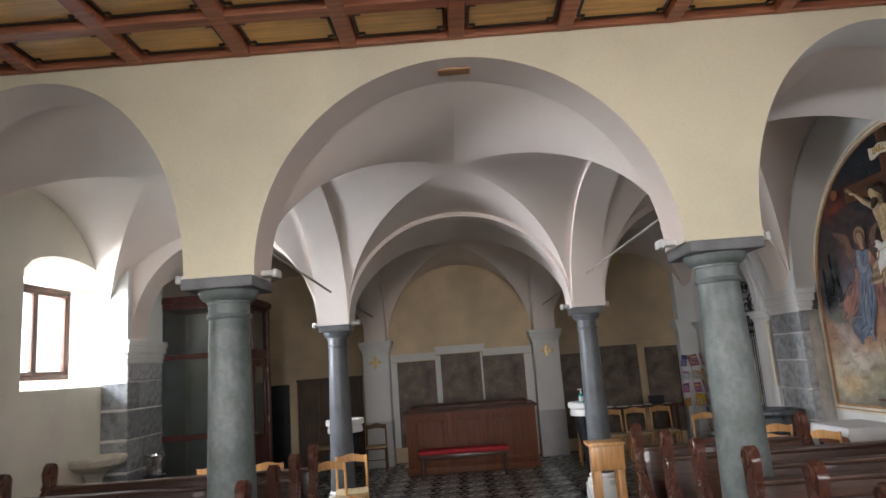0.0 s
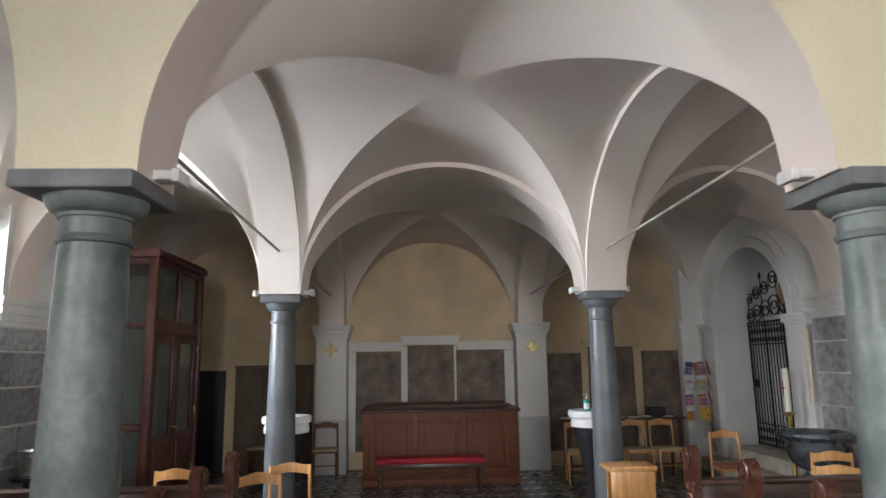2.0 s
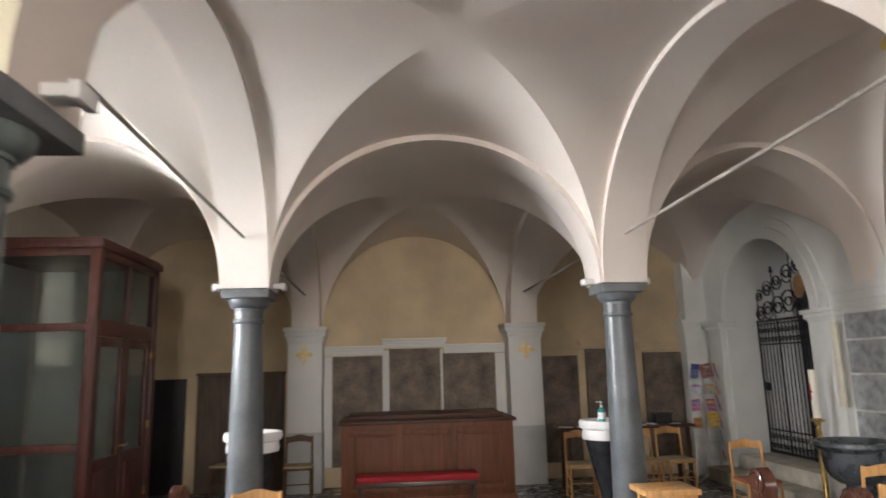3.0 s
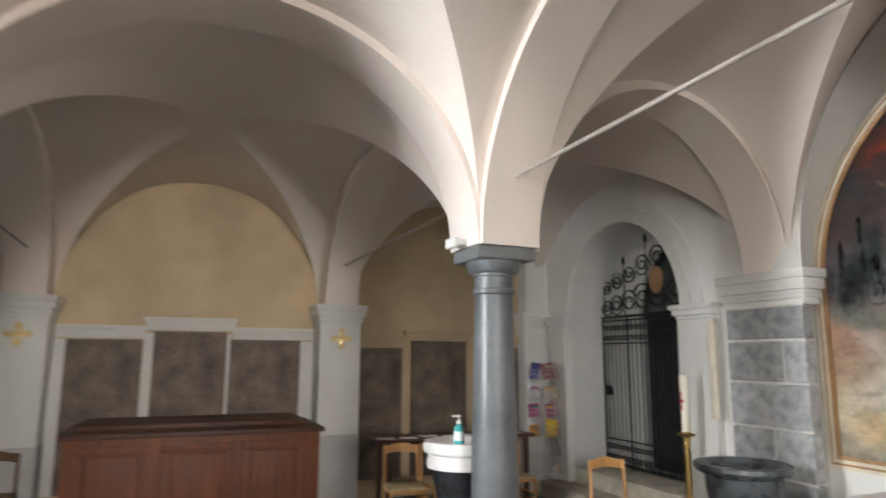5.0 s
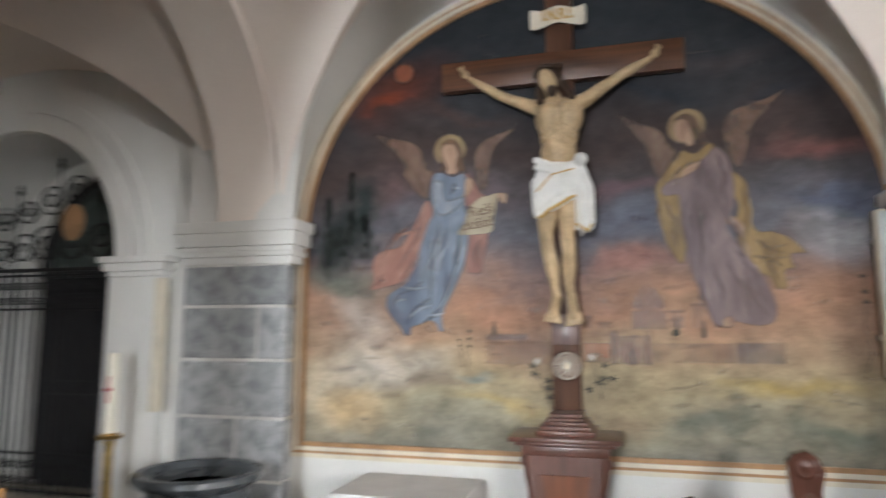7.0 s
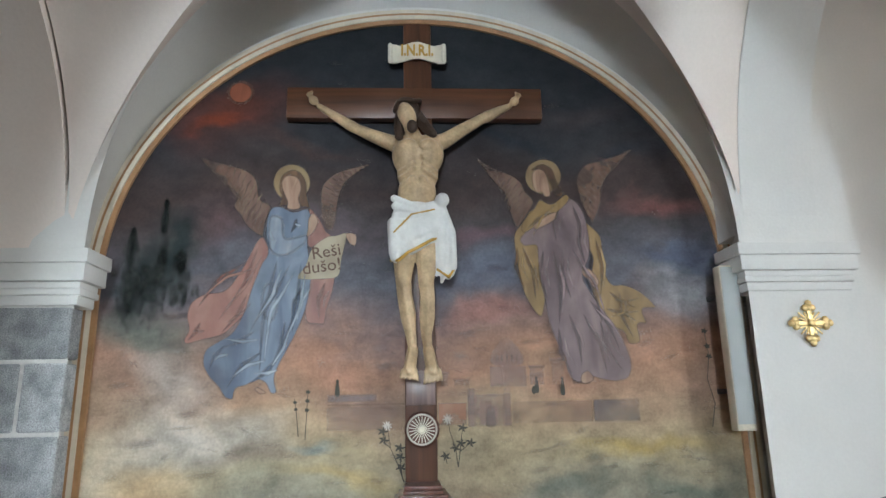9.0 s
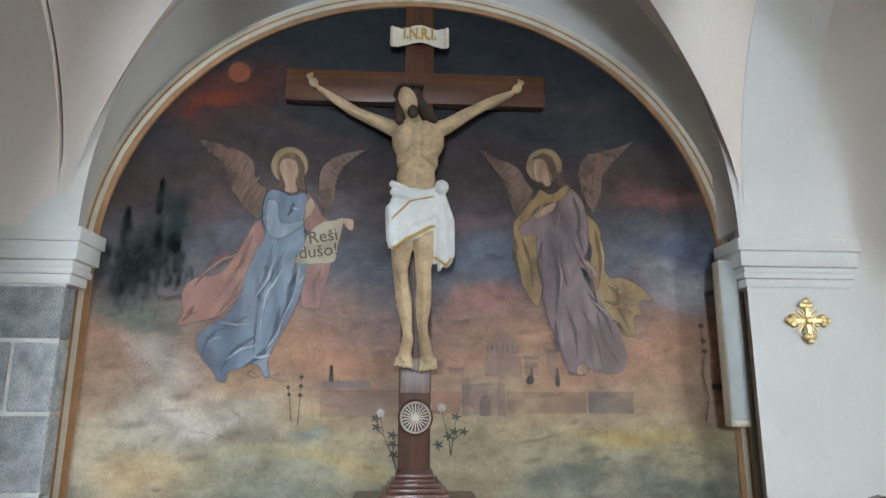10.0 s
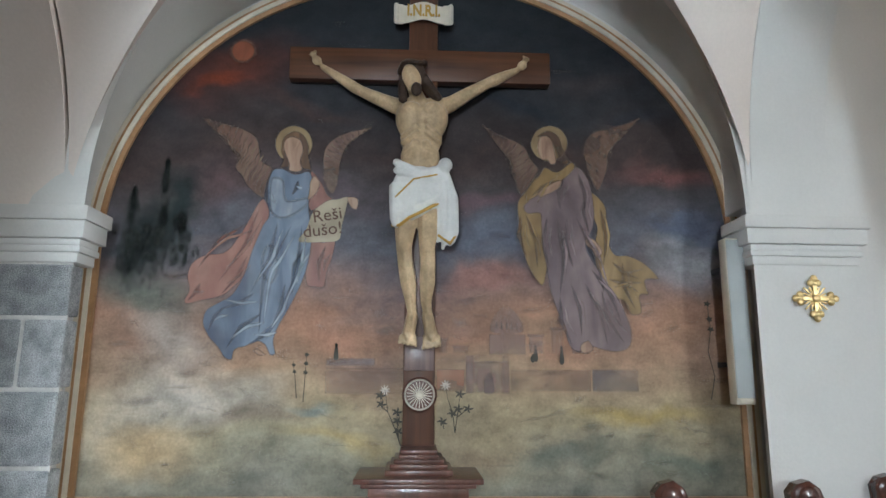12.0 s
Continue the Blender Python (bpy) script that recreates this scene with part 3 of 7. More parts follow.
# ---- columns ----
def column(p, z_top, r_top, r_low, base, label, stone):
    c = thing("column", p[0], p[1], 0, 0, label, "column", "arcade columns", "")
    h = z_top
    bm = bmesh.new()
    shaft_top = h - 0.30
    prof = []
    for i in range(13):
        t = i / 12
        prof.append((r_low + (r_top - r_low) * t ** 1.4, base + (shaft_top - base) * t))
    lathe(bm, prof, segs=40)
    part("shaft", bm, stone, c)
    bm = bmesh.new()
    k = r_top
    lathe(bm, [(k * 1.0, shaft_top - 0.002), (k * 1.09, shaft_top + 0.004), (k * 1.13, shaft_top + 0.02), (k * 1.09, shaft_top + 0.036), (k * 1.02, shaft_top + 0.04),
               (k * 1.02, shaft_top + 0.115), (k * 1.1, shaft_top + 0.118), (k * 1.1, shaft_top + 0.135), (k * 1.2, shaft_top + 0.139), (k * 1.33, shaft_top + 0.152),
               (k * 1.44, shaft_top + 0.175), (k * 1.49, shaft_top + 0.2), (k * 1.5, shaft_top + 0.215)], segs=40)
    part("echinus", bm, stone, c)
    bm = bmesh.new()
    a = k * (1.79 if base < 0.3 else 1.66)
    box(bm, -a, a, -a, a, h - 0.086, h, 0.012)
    part("abacus", bm, DARK_STONE, c)
    bm = bmesh.new()
    b = r_low * 1.28
    box(bm, -b, b, -b, b, 0, base * 0.6, 0.015)
    lathe(bm, [(b, base * 0.6), (b * 1.02, base * 0.68), (b, base * 0.78), (r_low * 1.1, base * 0.82), (r_low * 1.15, base * 0.92), (r_low, base)], segs=32)
    part("base", bm, MARBLE if base > 0.3 else STONE, c)
    return c


column(FL, ZF, 0.150, 0.184, 0.28, "thick grey stone column with a square capital", STONE)
column(FR, ZF, 0.152, 0.188, 0.28, "thick grey stone column with a square capital", STONE)
column(BL, ZB, 0.124, 0.158, 0.36, "slender dark grey stone column on a white base", SLATE_STONE)
column(BR, ZB, 0.124, 0.158, 0.36, "slender dark grey stone column on a white base", SLATE_STONE)

# iron ties between the columns, and the white anchor blocks on the capitals
for (a, za), (b, zb) in (((FL, 3.08), (BL, 2.93)), ((FR, 3.10), (BR, 2.93)), ((BL, 2.92), (PL, 2.9)), ((BR, 2.92), (PR, 2.9))):
    bm = bmesh.new()
    d = (Vector(b) - Vector(a)).normalized() * 0.1
    tube(bm, [(a[0] + d.x, a[1] + d.y, za), (b[0] - d.x, b[1] - d.y, zb)], 0.013, 10)
    struct("tie_rod", bm, ROD, "thin painted iron tie rod between the arches", "tie rod", kind="")
for (x, y), z, w, o in ((FL, ZF, 0.265, 0.13), (FR, ZF, 0.29, 0.13), (BL, ZB, 0.2, 0.12), (BR, ZB, 0.2, 0.12)):
    for s in (-1, 1):
        bm = bmesh.new()
        box(bm, x + s * (w - 0.02), x + s * (w + o * 0.75), y - 0.05, y + 0.05, z + 0.01, z + 0.055, 0.006)
        box(bm, x + s * (w + o * 0.7), x + s * (w + o), y - 0.07, y + 0.07, z - 0.005, z + 0.06, 0.008)
        struct("anchor_block", bm, WHITE_WALL, "small white painted anchor block on a capital", "anchor block", kind="")

# ---- nave ceiling: beams, boards and black-edged panels ----
bm = bmesh.new()
box(bm, -5.35, 5.35, -9.2, 2.975, 4.47, 4.6)
sx, sy, z0 = 0.845, 0.55, 4.38
xs = [-4.925 + sx * i for i in range(13)]
ys = [2.985 - sy * j for j in range(22)]
for x in xs:
    box(bm, x - 0.06, x + 0.06, -9.0, 2.972, z0, 4.475, 0.008)
for j, y in enumerate(ys):
    box(bm, -5.35, 5.35, y - 0.06, min(y + 0.06, 2.974), z0 + 0.004, 4.475, 0.008)
cells = [(x + 0.085, x + sx - 0.085, y - sy + 0.085, y - 0.085) for x in xs[:-1] for y in ys[:6]]
nb = len(bm.faces)
for c in cells:
    box(bm, *c, 4.44, 4.4695)
bm.faces.ensure_lookup_table()
for f in bm.faces[nb:]:
    f.material_index = 1
nb = len(bm.faces)
for x0, x1, y0, y1 in cells:
    t, k = 0.016, 0.045
    for a in ((x0 + k, x1 - k, y0, y0 + t), (x0 + k, x1 - k, y1 - t, y1), (x0, x0 + t, y0 + k, y1 - k), (x1 - t, x1, y0 + k, y1 - k)):
        box(bm, *a, 4.427, 4.445)
    for cx, ex in ((x0, 1), (x1, -1)):
        for cy, ey in ((y0, 1), (y1, -1)):
            box(bm, *sorted((cx, cx + ex * (k + t))), *sorted((cy + ey * k, cy + ey * (k + t))), 4.426, 4.445)
            box(bm, *sorted((cx + ex * k, cx + ex * (k + t))), *sorted((cy, cy + ey * (k + t))), 4.425, 4.445)
bm.faces.ensure_lookup_table()
for f in bm.faces[nb:]:
    f.material_index = 2
struct("ceiling_nave", bm, [BEAM_WOOD, PANEL_WOOD, LINE_WOOD], "coffered wooden nave ceiling with black-edged honey panels", "ceiling", smooth=0)
bm = bmesh.new()
box(bm, -0.02, 0.24, 3.15, 3.26, 4.222, 4.25, 0.004)
struct("trim_vent", bm, FRAME_BROWN, "small brown vent slot in the soffit of the arch", "vent")

# ---- painting ----
from mathutils.geometry import tessellate_polygon


def painted_canvas():
    """A dusk sky over a plain, built from soft strokes of colour in the wall's y and z."""
    m = bpy.data.materials.new("painted_canvas")
    m.use_nodes = True
    t = m.node_tree
    N, L = t.nodes, t.links
    b = N["Principled BSDF"]
    b.inputs["Roughness"].default_value = 0.62
    b.inputs["Specular IOR Level"].default_value = 0.25
    co, sep = N.new("ShaderNodeTexCoord"), N.new("ShaderNodeSeparateXYZ")
    # cloud streaks bend the bands of colour
    mp = N.new("ShaderNodeMapping")
    mp.inputs["Scale"].default_value = (1, 0.9, 1.5)
    n1 = N.new("ShaderNodeTexNoise")
    n1.inputs["Scale"].default_value, n1.inputs["Detail"].default_value, n1.inputs["Distortion"].default_value = 1.3, 6, 0.3
    L.new(co.outputs["Object"], mp.inputs["Vector"])
    L.new(mp.outputs[0], n1.inputs["Vector"])
    sub = N.new("ShaderNodeVectorMath")
    sub.operation = 'SUBTRACT'
    sub.inputs[1].default_value = (0.5, 0.5, 0.5)
    L.new(n1.outputs["Color"], sub.inputs[0])
    sc = N.new("ShaderNodeVectorMath")
    sc.operation = 'SCALE'
    sc.inputs["Scale"].default_value = 0.8
    L.new(sub.outputs[0], sc.inputs[0])
    add = N.new("ShaderNodeVectorMath")
    L.new(co.outputs["Object"], add.inputs[0])
    L.new(sc.outputs[0], add.inputs[1])
    L.new(add.outputs[0], sep.inputs[0])
    mr = N.new("ShaderNodeMapRange")
    mr.inputs["From Min"].default_value, mr.inputs["From Max"].default_value = 1.0, 4.24
    L.new(sep.outputs["Z"], mr.inputs["Value"])
    ramp = N.new("ShaderNodeValToRGB")
    stops = ((0.0, (0.27, 0.26, 0.22)), (0.07, (0.38, 0.35, 0.27)), (0.14, (0.48, 0.40, 0.28)), (0.21, (0.46, 0.35, 0.255)), (0.29, (0.46, 0.295, 0.22)),
             (0.36, (0.28, 0.20, 0.18)), (0.44, (0.15, 0.148, 0.17)), (0.52, (0.09, 0.083, 0.09)), (0.62, (0.066, 0.047, 0.044)), (0.72, (0.036, 0.035, 0.039)),
             (0.86, (0.023, 0.026, 0.031)), (1.0, (0.017, 0.020, 0.023)))
    while len(ramp.color_ramp.elements) < len(stops):
        ramp.color_ramp.elements.new(0.5)
    for e, (p, c) in zip(ramp.color_ramp.elements, stops):
        e.position, e.color = p, (*c, 1)
    L.new(mr.outputs[0], ramp.inputs[0])
    col = ramp.outputs[0]

    def stroke(cy, cz, ry, rz, color, strength=0.8, soft=0.0):
        nonlocal col
        mp = N.new("ShaderNodeMapping")
        mp.inputs["Location"].default_value = (0, -cy / ry, -cz / rz)
        mp.inputs["Scale"].default_value = (0, 1 / ry, 1 / rz)
        L.new(add.outputs[0], mp.inputs["Vector"])
        ln = N.new("ShaderNodeVectorMath")
        ln.operation = 'LENGTH'
        L.new(mp.outputs[0], ln.inputs[0])
        r = N.new("ShaderNodeMapRange")
        r.interpolation_type = 'SMOOTHSTEP'
        r.inputs["From Min"].default_value, r.inputs["From Max"].default_value = soft, 1.0
        r.inputs["To Min"].default_value, r.inputs["To Max"].default_value = strength, 0.0
        L.new(ln.outputs["Value"], r.inputs["Value"])
        mx = N.new("ShaderNodeMix")
        mx.data_type = 'RGBA'
        mx.inputs["B"].default_value = (*color, 1)
        L.new(r.outputs[0], mx.inputs["Factor"])
        L.new(col, mx.inputs["A"])
        col = mx.outputs["Result"]

    stroke(6.42, 3.5, 0.55, 0.4, (0.12, 0.045, 0.034), 0.85)
    stroke(6.52, 3.42, 0.22, 0.09, (0.22, 0.07, 0.048), 0.8)
    stroke(5.95, 3.3, 0.5, 0.1, (0.085, 0.05, 0.043), 0.6)
    stroke(4.3, 3.55, 0.5, 0.12, (0.06, 0.045, 0.046), 0.6)
    stroke(4.75, 3.35, 0.6, 0.1, (0.022, 0.028, 0.038), 0.7)
    stroke(3.9, 3.2, 0.4, 0.12, (0.026, 0.032, 0.043), 0.7)      # red haze by the moon
    stroke(6.55, 2.75, 0.75, 0.3, (0.13, 0.085, 0.085), 0.8)
    stroke(6.86, 2.5, 0.32, 0.55, (0.03, 0.04, 0.038), 0.9, 0.2)   # cypresses
    stroke(6.79, 2.7, 0.11, 0.32, (0.018, 0.026, 0.026), 0.9, 0.3)
    stroke(7.0, 2.55, 0.12, 0.3, (0.02, 0.028, 0.028), 0.85, 0.3)
    stroke(6.75, 2.1, 0.5, 0.28, (0.15, 0.17, 0.15), 0.8, 0.2)
    stroke(6.9, 1.75, 0.5, 0.35, (0.30, 0.20, 0.17), 0.6)
    stroke(6.9, 1.35, 0.6, 0.4, (0.62, 0.55, 0.46), 0.75)
    stroke(6.5, 1.55, 0.6, 0.3, (0.66, 0.61, 0.55), 0.9)      # pale smoke, lightened to hold the light patch falling on the canvas
    stroke(6.62, 1.85, 0.34, 0.26, (0.55, 0.50, 0.46), 0.7)
    stroke(6.2, 1.42, 0.4, 0.12, (0.16, 0.13, 0.12), 0.6)
    stroke(6.75, 1.25, 0.5, 0.18, (0.66, 0.50, 0.32), 0.75)
    stroke(5.9, 1.46, 0.28, 0.06, (0.24, 0.29, 0.28), 0.8)      # water
    stroke(5.7, 1.28, 0.6, 0.1, (0.46, 0.36, 0.20), 0.7)
    stroke(5.6, 1.8, 0.5, 0.16, (0.17, 0.125, 0.12), 0.6)
    stroke(5.75, 2.0, 0.5, 0.12, (0.44, 0.26, 0.19), 0.6)
    stroke(4.9, 2.22, 0.5, 0.14, (0.48, 0.27, 0.23), 0.65)      # rosy horizon
    stroke(4.75, 2.45, 0.6, 0.16, (0.19, 0.20, 0.25), 0.75)
    stroke(4.9, 2.7, 0.5, 0.14, (0.20, 0.13, 0.14), 0.7)
    stroke(5.75, 2.75, 0.5, 0.2, (0.15, 0.12, 0.13), 0.6)
    stroke(3.75, 2.9, 0.45, 0.14, (0.25, 0.12, 0.11), 0.75)     # red streak
    stroke(3.65, 2.28, 0.4, 0.3, (0.42, 0.42, 0.44), 0.85)      # bright cloud
    stroke(3.7, 2.5, 0.45, 0.1, (0.15, 0.17, 0.24), 0.8)
    stroke(3.55, 1.8, 0.3, 0.3, (0.42, 0.30, 0.24), 0.6)
    stroke(4.05, 1.42, 0.55, 0.1, (0.46, 0.35, 0.16), 0.75)
    stroke(4.4, 1.25, 0.5, 0.13, (0.17, 0.18, 0.155), 0.8)
    stroke(3.7, 1.2, 0.4, 0.14, (0.13, 0.15, 0.125), 0.75)
    stroke(4.95, 1.3, 0.5, 0.18, (0.34, 0.25, 0.18), 0.6)
    # brushwork, craquelure and dust
    n2 = N.new("ShaderNodeTexNoise")
    n2.inputs["Scale"].default_value, n2.inputs["Detail"].default_value, n2.inputs["Roughness"].default_value = 7, 12, 0.62
    streak = N.new("ShaderNodeMapping")
    streak.inputs["Scale"].default_value = (1, 0.85, 1.25)
    L.new(co.outputs["Object"], streak.inputs["Vector"])
    L.new(streak.outputs[0], n2.inputs["Vector"])
    r2 = N.new("ShaderNodeMapRange")
    r2.inputs["From Min"].default_value, r2.inputs["From Max"].default_value = 0.25, 0.75
    r2.inputs["To Min"].default_value, r2.inputs["To Max"].default_value = 0.46, 1.14
    L.new(n2.outputs["Fac"], r2.inputs["Value"])
    n3 = N.new("ShaderNodeTexNoise")
    n3.inputs["Scale"].default_value, n3.inputs["Detail"].default_value, n3.inputs["Roughness"].default_value = 55, 6, 0.7
    L.new(co.outputs["Object"], n3.inputs["Vector"])
    r3, both_ = N.new("ShaderNodeMapRange"), N.new("ShaderNodeMath")
    r3.inputs["From Min"].default_value, r3.inputs["From Max"].default_value = 0.3, 0.7
    r3.inputs["To Min"].default_value, r3.inputs["To Max"].default_value = 0.84, 1.16
    both_.operation = 'MULTIPLY'
    L.new(n3.outputs["Fac"], r3.inputs["Value"])
    L.new(r2.outputs[0], both_.inputs[0])
    L.new(r3.outputs[0], both_.inputs[1])
    hs = N.new("ShaderNodeHueSaturation")
    hs.inputs["Saturation"].default_value = 1.22
    L.new(both_.outputs[0], hs.inputs["Value"])
    L.new(col, hs.inputs["Color"])
    L.new(hs.outputs[0], b.inputs["Base Color"])
    bp = N.new("ShaderNodeBump")
    bp.inputs["Strength"].default_value, bp.inputs["Distance"].default_value = 0.15, 0.006
    L.new(n2.outputs["Fac"], bp.inputs["Height"])
    L.new(bp.outputs[0], b.inputs["Normal"])
    return m


def folds(name, color, dark, light, scale=7.0, rough=0.45, stretch=(1, 1.0, 0.32), turn=12, cover=0.94, bare=0.72):
    """Painted drapery: long soft folds between a dark and a light tone."""
    m = bpy.data.materials.new(name)
    m.use_nodes = True
    t = m.node_tree
    N, L = t.nodes, t.links
    b = N["Principled BSDF"]
    b.inputs["Roughness"].default_value = rough
    co, mp, n = N.new("ShaderNodeTexCoord"), N.new("ShaderNodeMapping"), N.new("ShaderNodeTexNoise")
    mp.inputs["Scale"].default_value = stretch
    mp.inputs["Rotation"].default_value = (radians(turn), 0, 0)
    n.inputs["Scale"].default_value, n.inputs["Detail"].default_value, n.inputs["Distortion"].default_value = scale, 9, 0.8
    L.new(co.outputs["Object"], mp.inputs["Vector"])
    L.new(mp.outputs[0], n.inputs["Vector"])
    r = N.new("ShaderNodeValToRGB")
    color, dark, light = (tuple(0.82 * v for v in q) for q in (color, dark, light))
    r.color_ramp.elements[0].position, r.color_ramp.elements[0].color = 0.32, (*dark, 1)
    r.color_ramp.elements[1].position, r.color_ramp.elements[1].color = 0.72, (*light, 1)
    k = r.color_ramp.elements.new(0.5)
    k.color = (*color, 1)
    L.new(n.outputs["Fac"], r.inputs[0])
    L.new(r.outputs[0], b.inputs["Base Color"])
    # thin paint: the ground shows through in places and at the brushed rim
    rim, worn = N.new("ShaderNodeAttribute"), N.new("ShaderNodeTexNoise")
    rim.attribute_name = "cover"
    worn.inputs["Scale"].default_value, worn.inputs["Detail"].default_value = 5, 8
    L.new(co.outputs["Object"], worn.inputs["Vector"])
    wr, mul = N.new("ShaderNodeMapRange"), N.new("ShaderNodeMath")
    wr.inputs["From Min"].default_value, wr.inputs["From Max"].default_value = 0.36, 0.6
    wr.inputs["To Min"].default_value, wr.inputs["To Max"].default_value = bare, cover
    mul.operation = 'MULTIPLY'
    L.new(worn.outputs["Fac"], wr.inputs["Value"])
    L.new(wr.outputs[0], mul.inputs[0])
    L.new(rim.outputs["Fac"], mul.inputs[1])
    L.new(mul.outputs[0], b.inputs["Alpha"])
    return m


painting = thing("painting", 0, 0, 0, 0, "large arched wall painting of a dusk landscape with two winged shapes", "painting")
PY0, PY1, PZ0, PZS, PZA = 3.40, 7.16, 1.0, 2.44, 4.175


def lunette(y0, y1, z0, zs, za, n=56):
    c, h = (y0 + y1) / 2, (y1 - y0) / 2
    return [(y0, z0)] + [(c - h * math.cos(math.pi * i / n), zs + (za - zs) * math.sin(math.pi * i / n)) for i in range(n + 1)] + [(y1, z0)]


bm = bmesh.new()
extrude_yz(bm, lunette(PY0, PY1, PZ0, PZS, PZA), 4.945, 4.962)
part("canvas", bm, painted_canvas(), painting)


def band(bm, inner, outer, x0, x1, closed=True):
    """A raised strip between two outlines of (y, z)."""
    rings = []
    for (a, b), (c, d) in zip(inner, outer):
        rings.append([bm.verts.new(v) for v in ((x1, a, b), (x0, a, b), (x0, c, d), (x1, c, d))])
    k = len(rings)
    for i in range(k if closed else k - 1):
        p, q = rings[i], rings[(i + 1) % k]
        for j in range(4):
            bm.faces.new((p[j], p[(j + 1) % 4], q[(j + 1) % 4], q[j]))


def grown(o):
    return lunette(PY0 - o, PY1 + o, PZ0 - o, PZS, PZA + o)


for o0, o1, x0, m, nm in ((-0.012, 0.018, 4.925, FRAME_BROWN, "inner_moulding"), (0.018, 0.045, 4.915, FRAME_PAINT, "frame_moulding"),
                          (0.045, 0.065, 4.925, FRAME_BROWN, "brown_line"), (0.065, 0.095, 4.93, FRAME_PAINT, "outer_moulding")):
    bm = bmesh.new()
    band(bm, grown(o0), grown(o1), x0, 4.9605)
    part(nm, bm, m, painting)

WING = folds("painted_feathers", (0.20, 0.11, 0.08), (0.13, 0.07, 0.055), (0.28, 0.18, 0.115), 9, turn=35, bare=0.6)
SALMON = folds("painted_salmon", (0.40, 0.19, 0.145), (0.29, 0.13, 0.10), (0.50, 0.27, 0.21), 6, turn=-40)
BLUE = folds("painted_blue", (0.17, 0.21, 0.29), (0.11, 0.145, 0.22), (0.27, 0.32, 0.40), 7, turn=-22)
BLUE2 = folds("painted_pale_blue", (0.27, 0.31, 0.38), (0.17, 0.21, 0.29), (0.40, 0.43, 0.47), 9, turn=-22)
MAUVE = folds("painted_mauve", (0.215, 0.145, 0.15), (0.145, 0.095, 0.10), (0.30, 0.21, 0.205), 7, turn=10)
GILT = folds("painted_ochre", (0.32, 0.20, 0.07), (0.21, 0.125, 0.045), (0.43, 0.28, 0.11), 8, turn=10)
HALO = folds("painted_halo_gold", (0.36, 0.25, 0.12), (0.25, 0.16, 0.08), (0.45, 0.34, 0.17), 5)
HAIR = folds("painted_brown", (0.15, 0.08, 0.04), (0.08, 0.04, 0.025), (0.24, 0.13, 0.06), 14)
FLESH = folds("painted_flesh", (0.42, 0.26, 0.17), (0.27, 0.15, 0.10), (0.52, 0.34, 0.23), 16, cover=1.0, bare=0.96)
PAPER = folds("painted_paper", (0.55, 0.45, 0.30), (0.42, 0.33, 0.21), (0.62, 0.53, 0.38), 5)
MOON = folds("painted_moon", (0.27, 0.08, 0.035), (0.21, 0.062, 0.03), (0.30, 0.09, 0.042), 9, cover=0.95, bare=0.75)
RUIN = folds("painted_town", (0.42, 0.27, 0.215), (0.36, 0.225, 0.19), (0.48, 0.32, 0.255), 12, cover=0.55, bare=0.2)
TOWN_DARK = folds("painted_town_shade", (0.29, 0.185, 0.165), (0.25, 0.16, 0.15), (0.33, 0.215, 0.185), 5, cover=0.55, bare=0.25)
FAINT_ORANGE = folds("painted_faint_orange", (0.46, 0.27, 0.17), (0.40, 0.23, 0.15), (0.50, 0.31, 0.20), 4, cover=0.5, bare=0.15)
SLATE_PAINT = folds("painted_slate", (0.21, 0.18, 0.20), (0.17, 0.15, 0.17), (0.25, 0.22, 0.23), 5, cover=0.6, bare=0.25)
ORANGE_PAINT = folds("painted_orange", (0.46, 0.20, 0.10), (0.38, 0.16, 0.085), (0.50, 0.25, 0.14), 4, cover=0.8, bare=0.5)
STEM = material("painted_stems", (0.06, 0.055, 0.04), 0.6, spots=0.15, scale=8)
PETAL = material("painted_petals", (0.58, 0.54, 0.47), 0.6, spots=0.15, scale=9)
depth = [4.9435]


def curve_through(pts, steps=6):
    out = []
    k = len(pts)
    for i in range(k):
        p0, p1, p2, p3 = (Vector(pts[(i + j - 1) % k]) for j in range(4))
        for s in range(steps):
            t = s / steps
            out.append(0.5 * (2 * p1 + (p2 - p0) * t + (2 * p0 - 5 * p1 + 4 * p2 - p3) * t * t + (3 * p1 - p0 - 3 * p2 + p3) * t ** 3))
    return out


def paint_shape(name, mat, pts, round_=True, x=None, soft=0.012, core=None):
    """A flat painted patch on the canvas, with a soft outline through a few points of (y, z)."""
    bm = bmesh.new()
    depth[0] -= 0.0005 if x is None else 0.0
    xx = depth[0] if x is None else x
    edge = curve_through(pts) if round_ else [Vector(p) for p in pts]
    k = len(edge)
    turn = 1 if sum(edge[i - 1].x * edge[i].y - edge[i].x * edge[i - 1].y for i in range(k)) > 0 else -1
    inner = []
    for i in range(k):
        d = (edge[(i + 1) % k] - edge[i - 1]).normalized()
        inner.append(edge[i] + Vector((-d.y, d.x)) * turn * soft)
    if core:
        inner = curve_through(core)
    lay_cover = bm.verts.layers.float.new("cover")
    rim = [bm.verts.new((xx, p.x, p.y)) for p in edge]
    vs = [bm.verts.new((xx, p.x, p.y)) for p in inner]
    for v in vs:
        v[lay_cover] = 1.0
    for i in range(k):
        j = (i + 1) % k
        bm.faces.new((rim[i], rim[j], vs[j], vs[i]))
    for tri in tessellate_polygon([[Vector((p.x, p.y, 0)) for p in inner]]):
        if len(set(tri)) == 3:
            bm.faces.new([vs[i] for i in tri])
    return part(name, bm, mat, painting, "", 0)


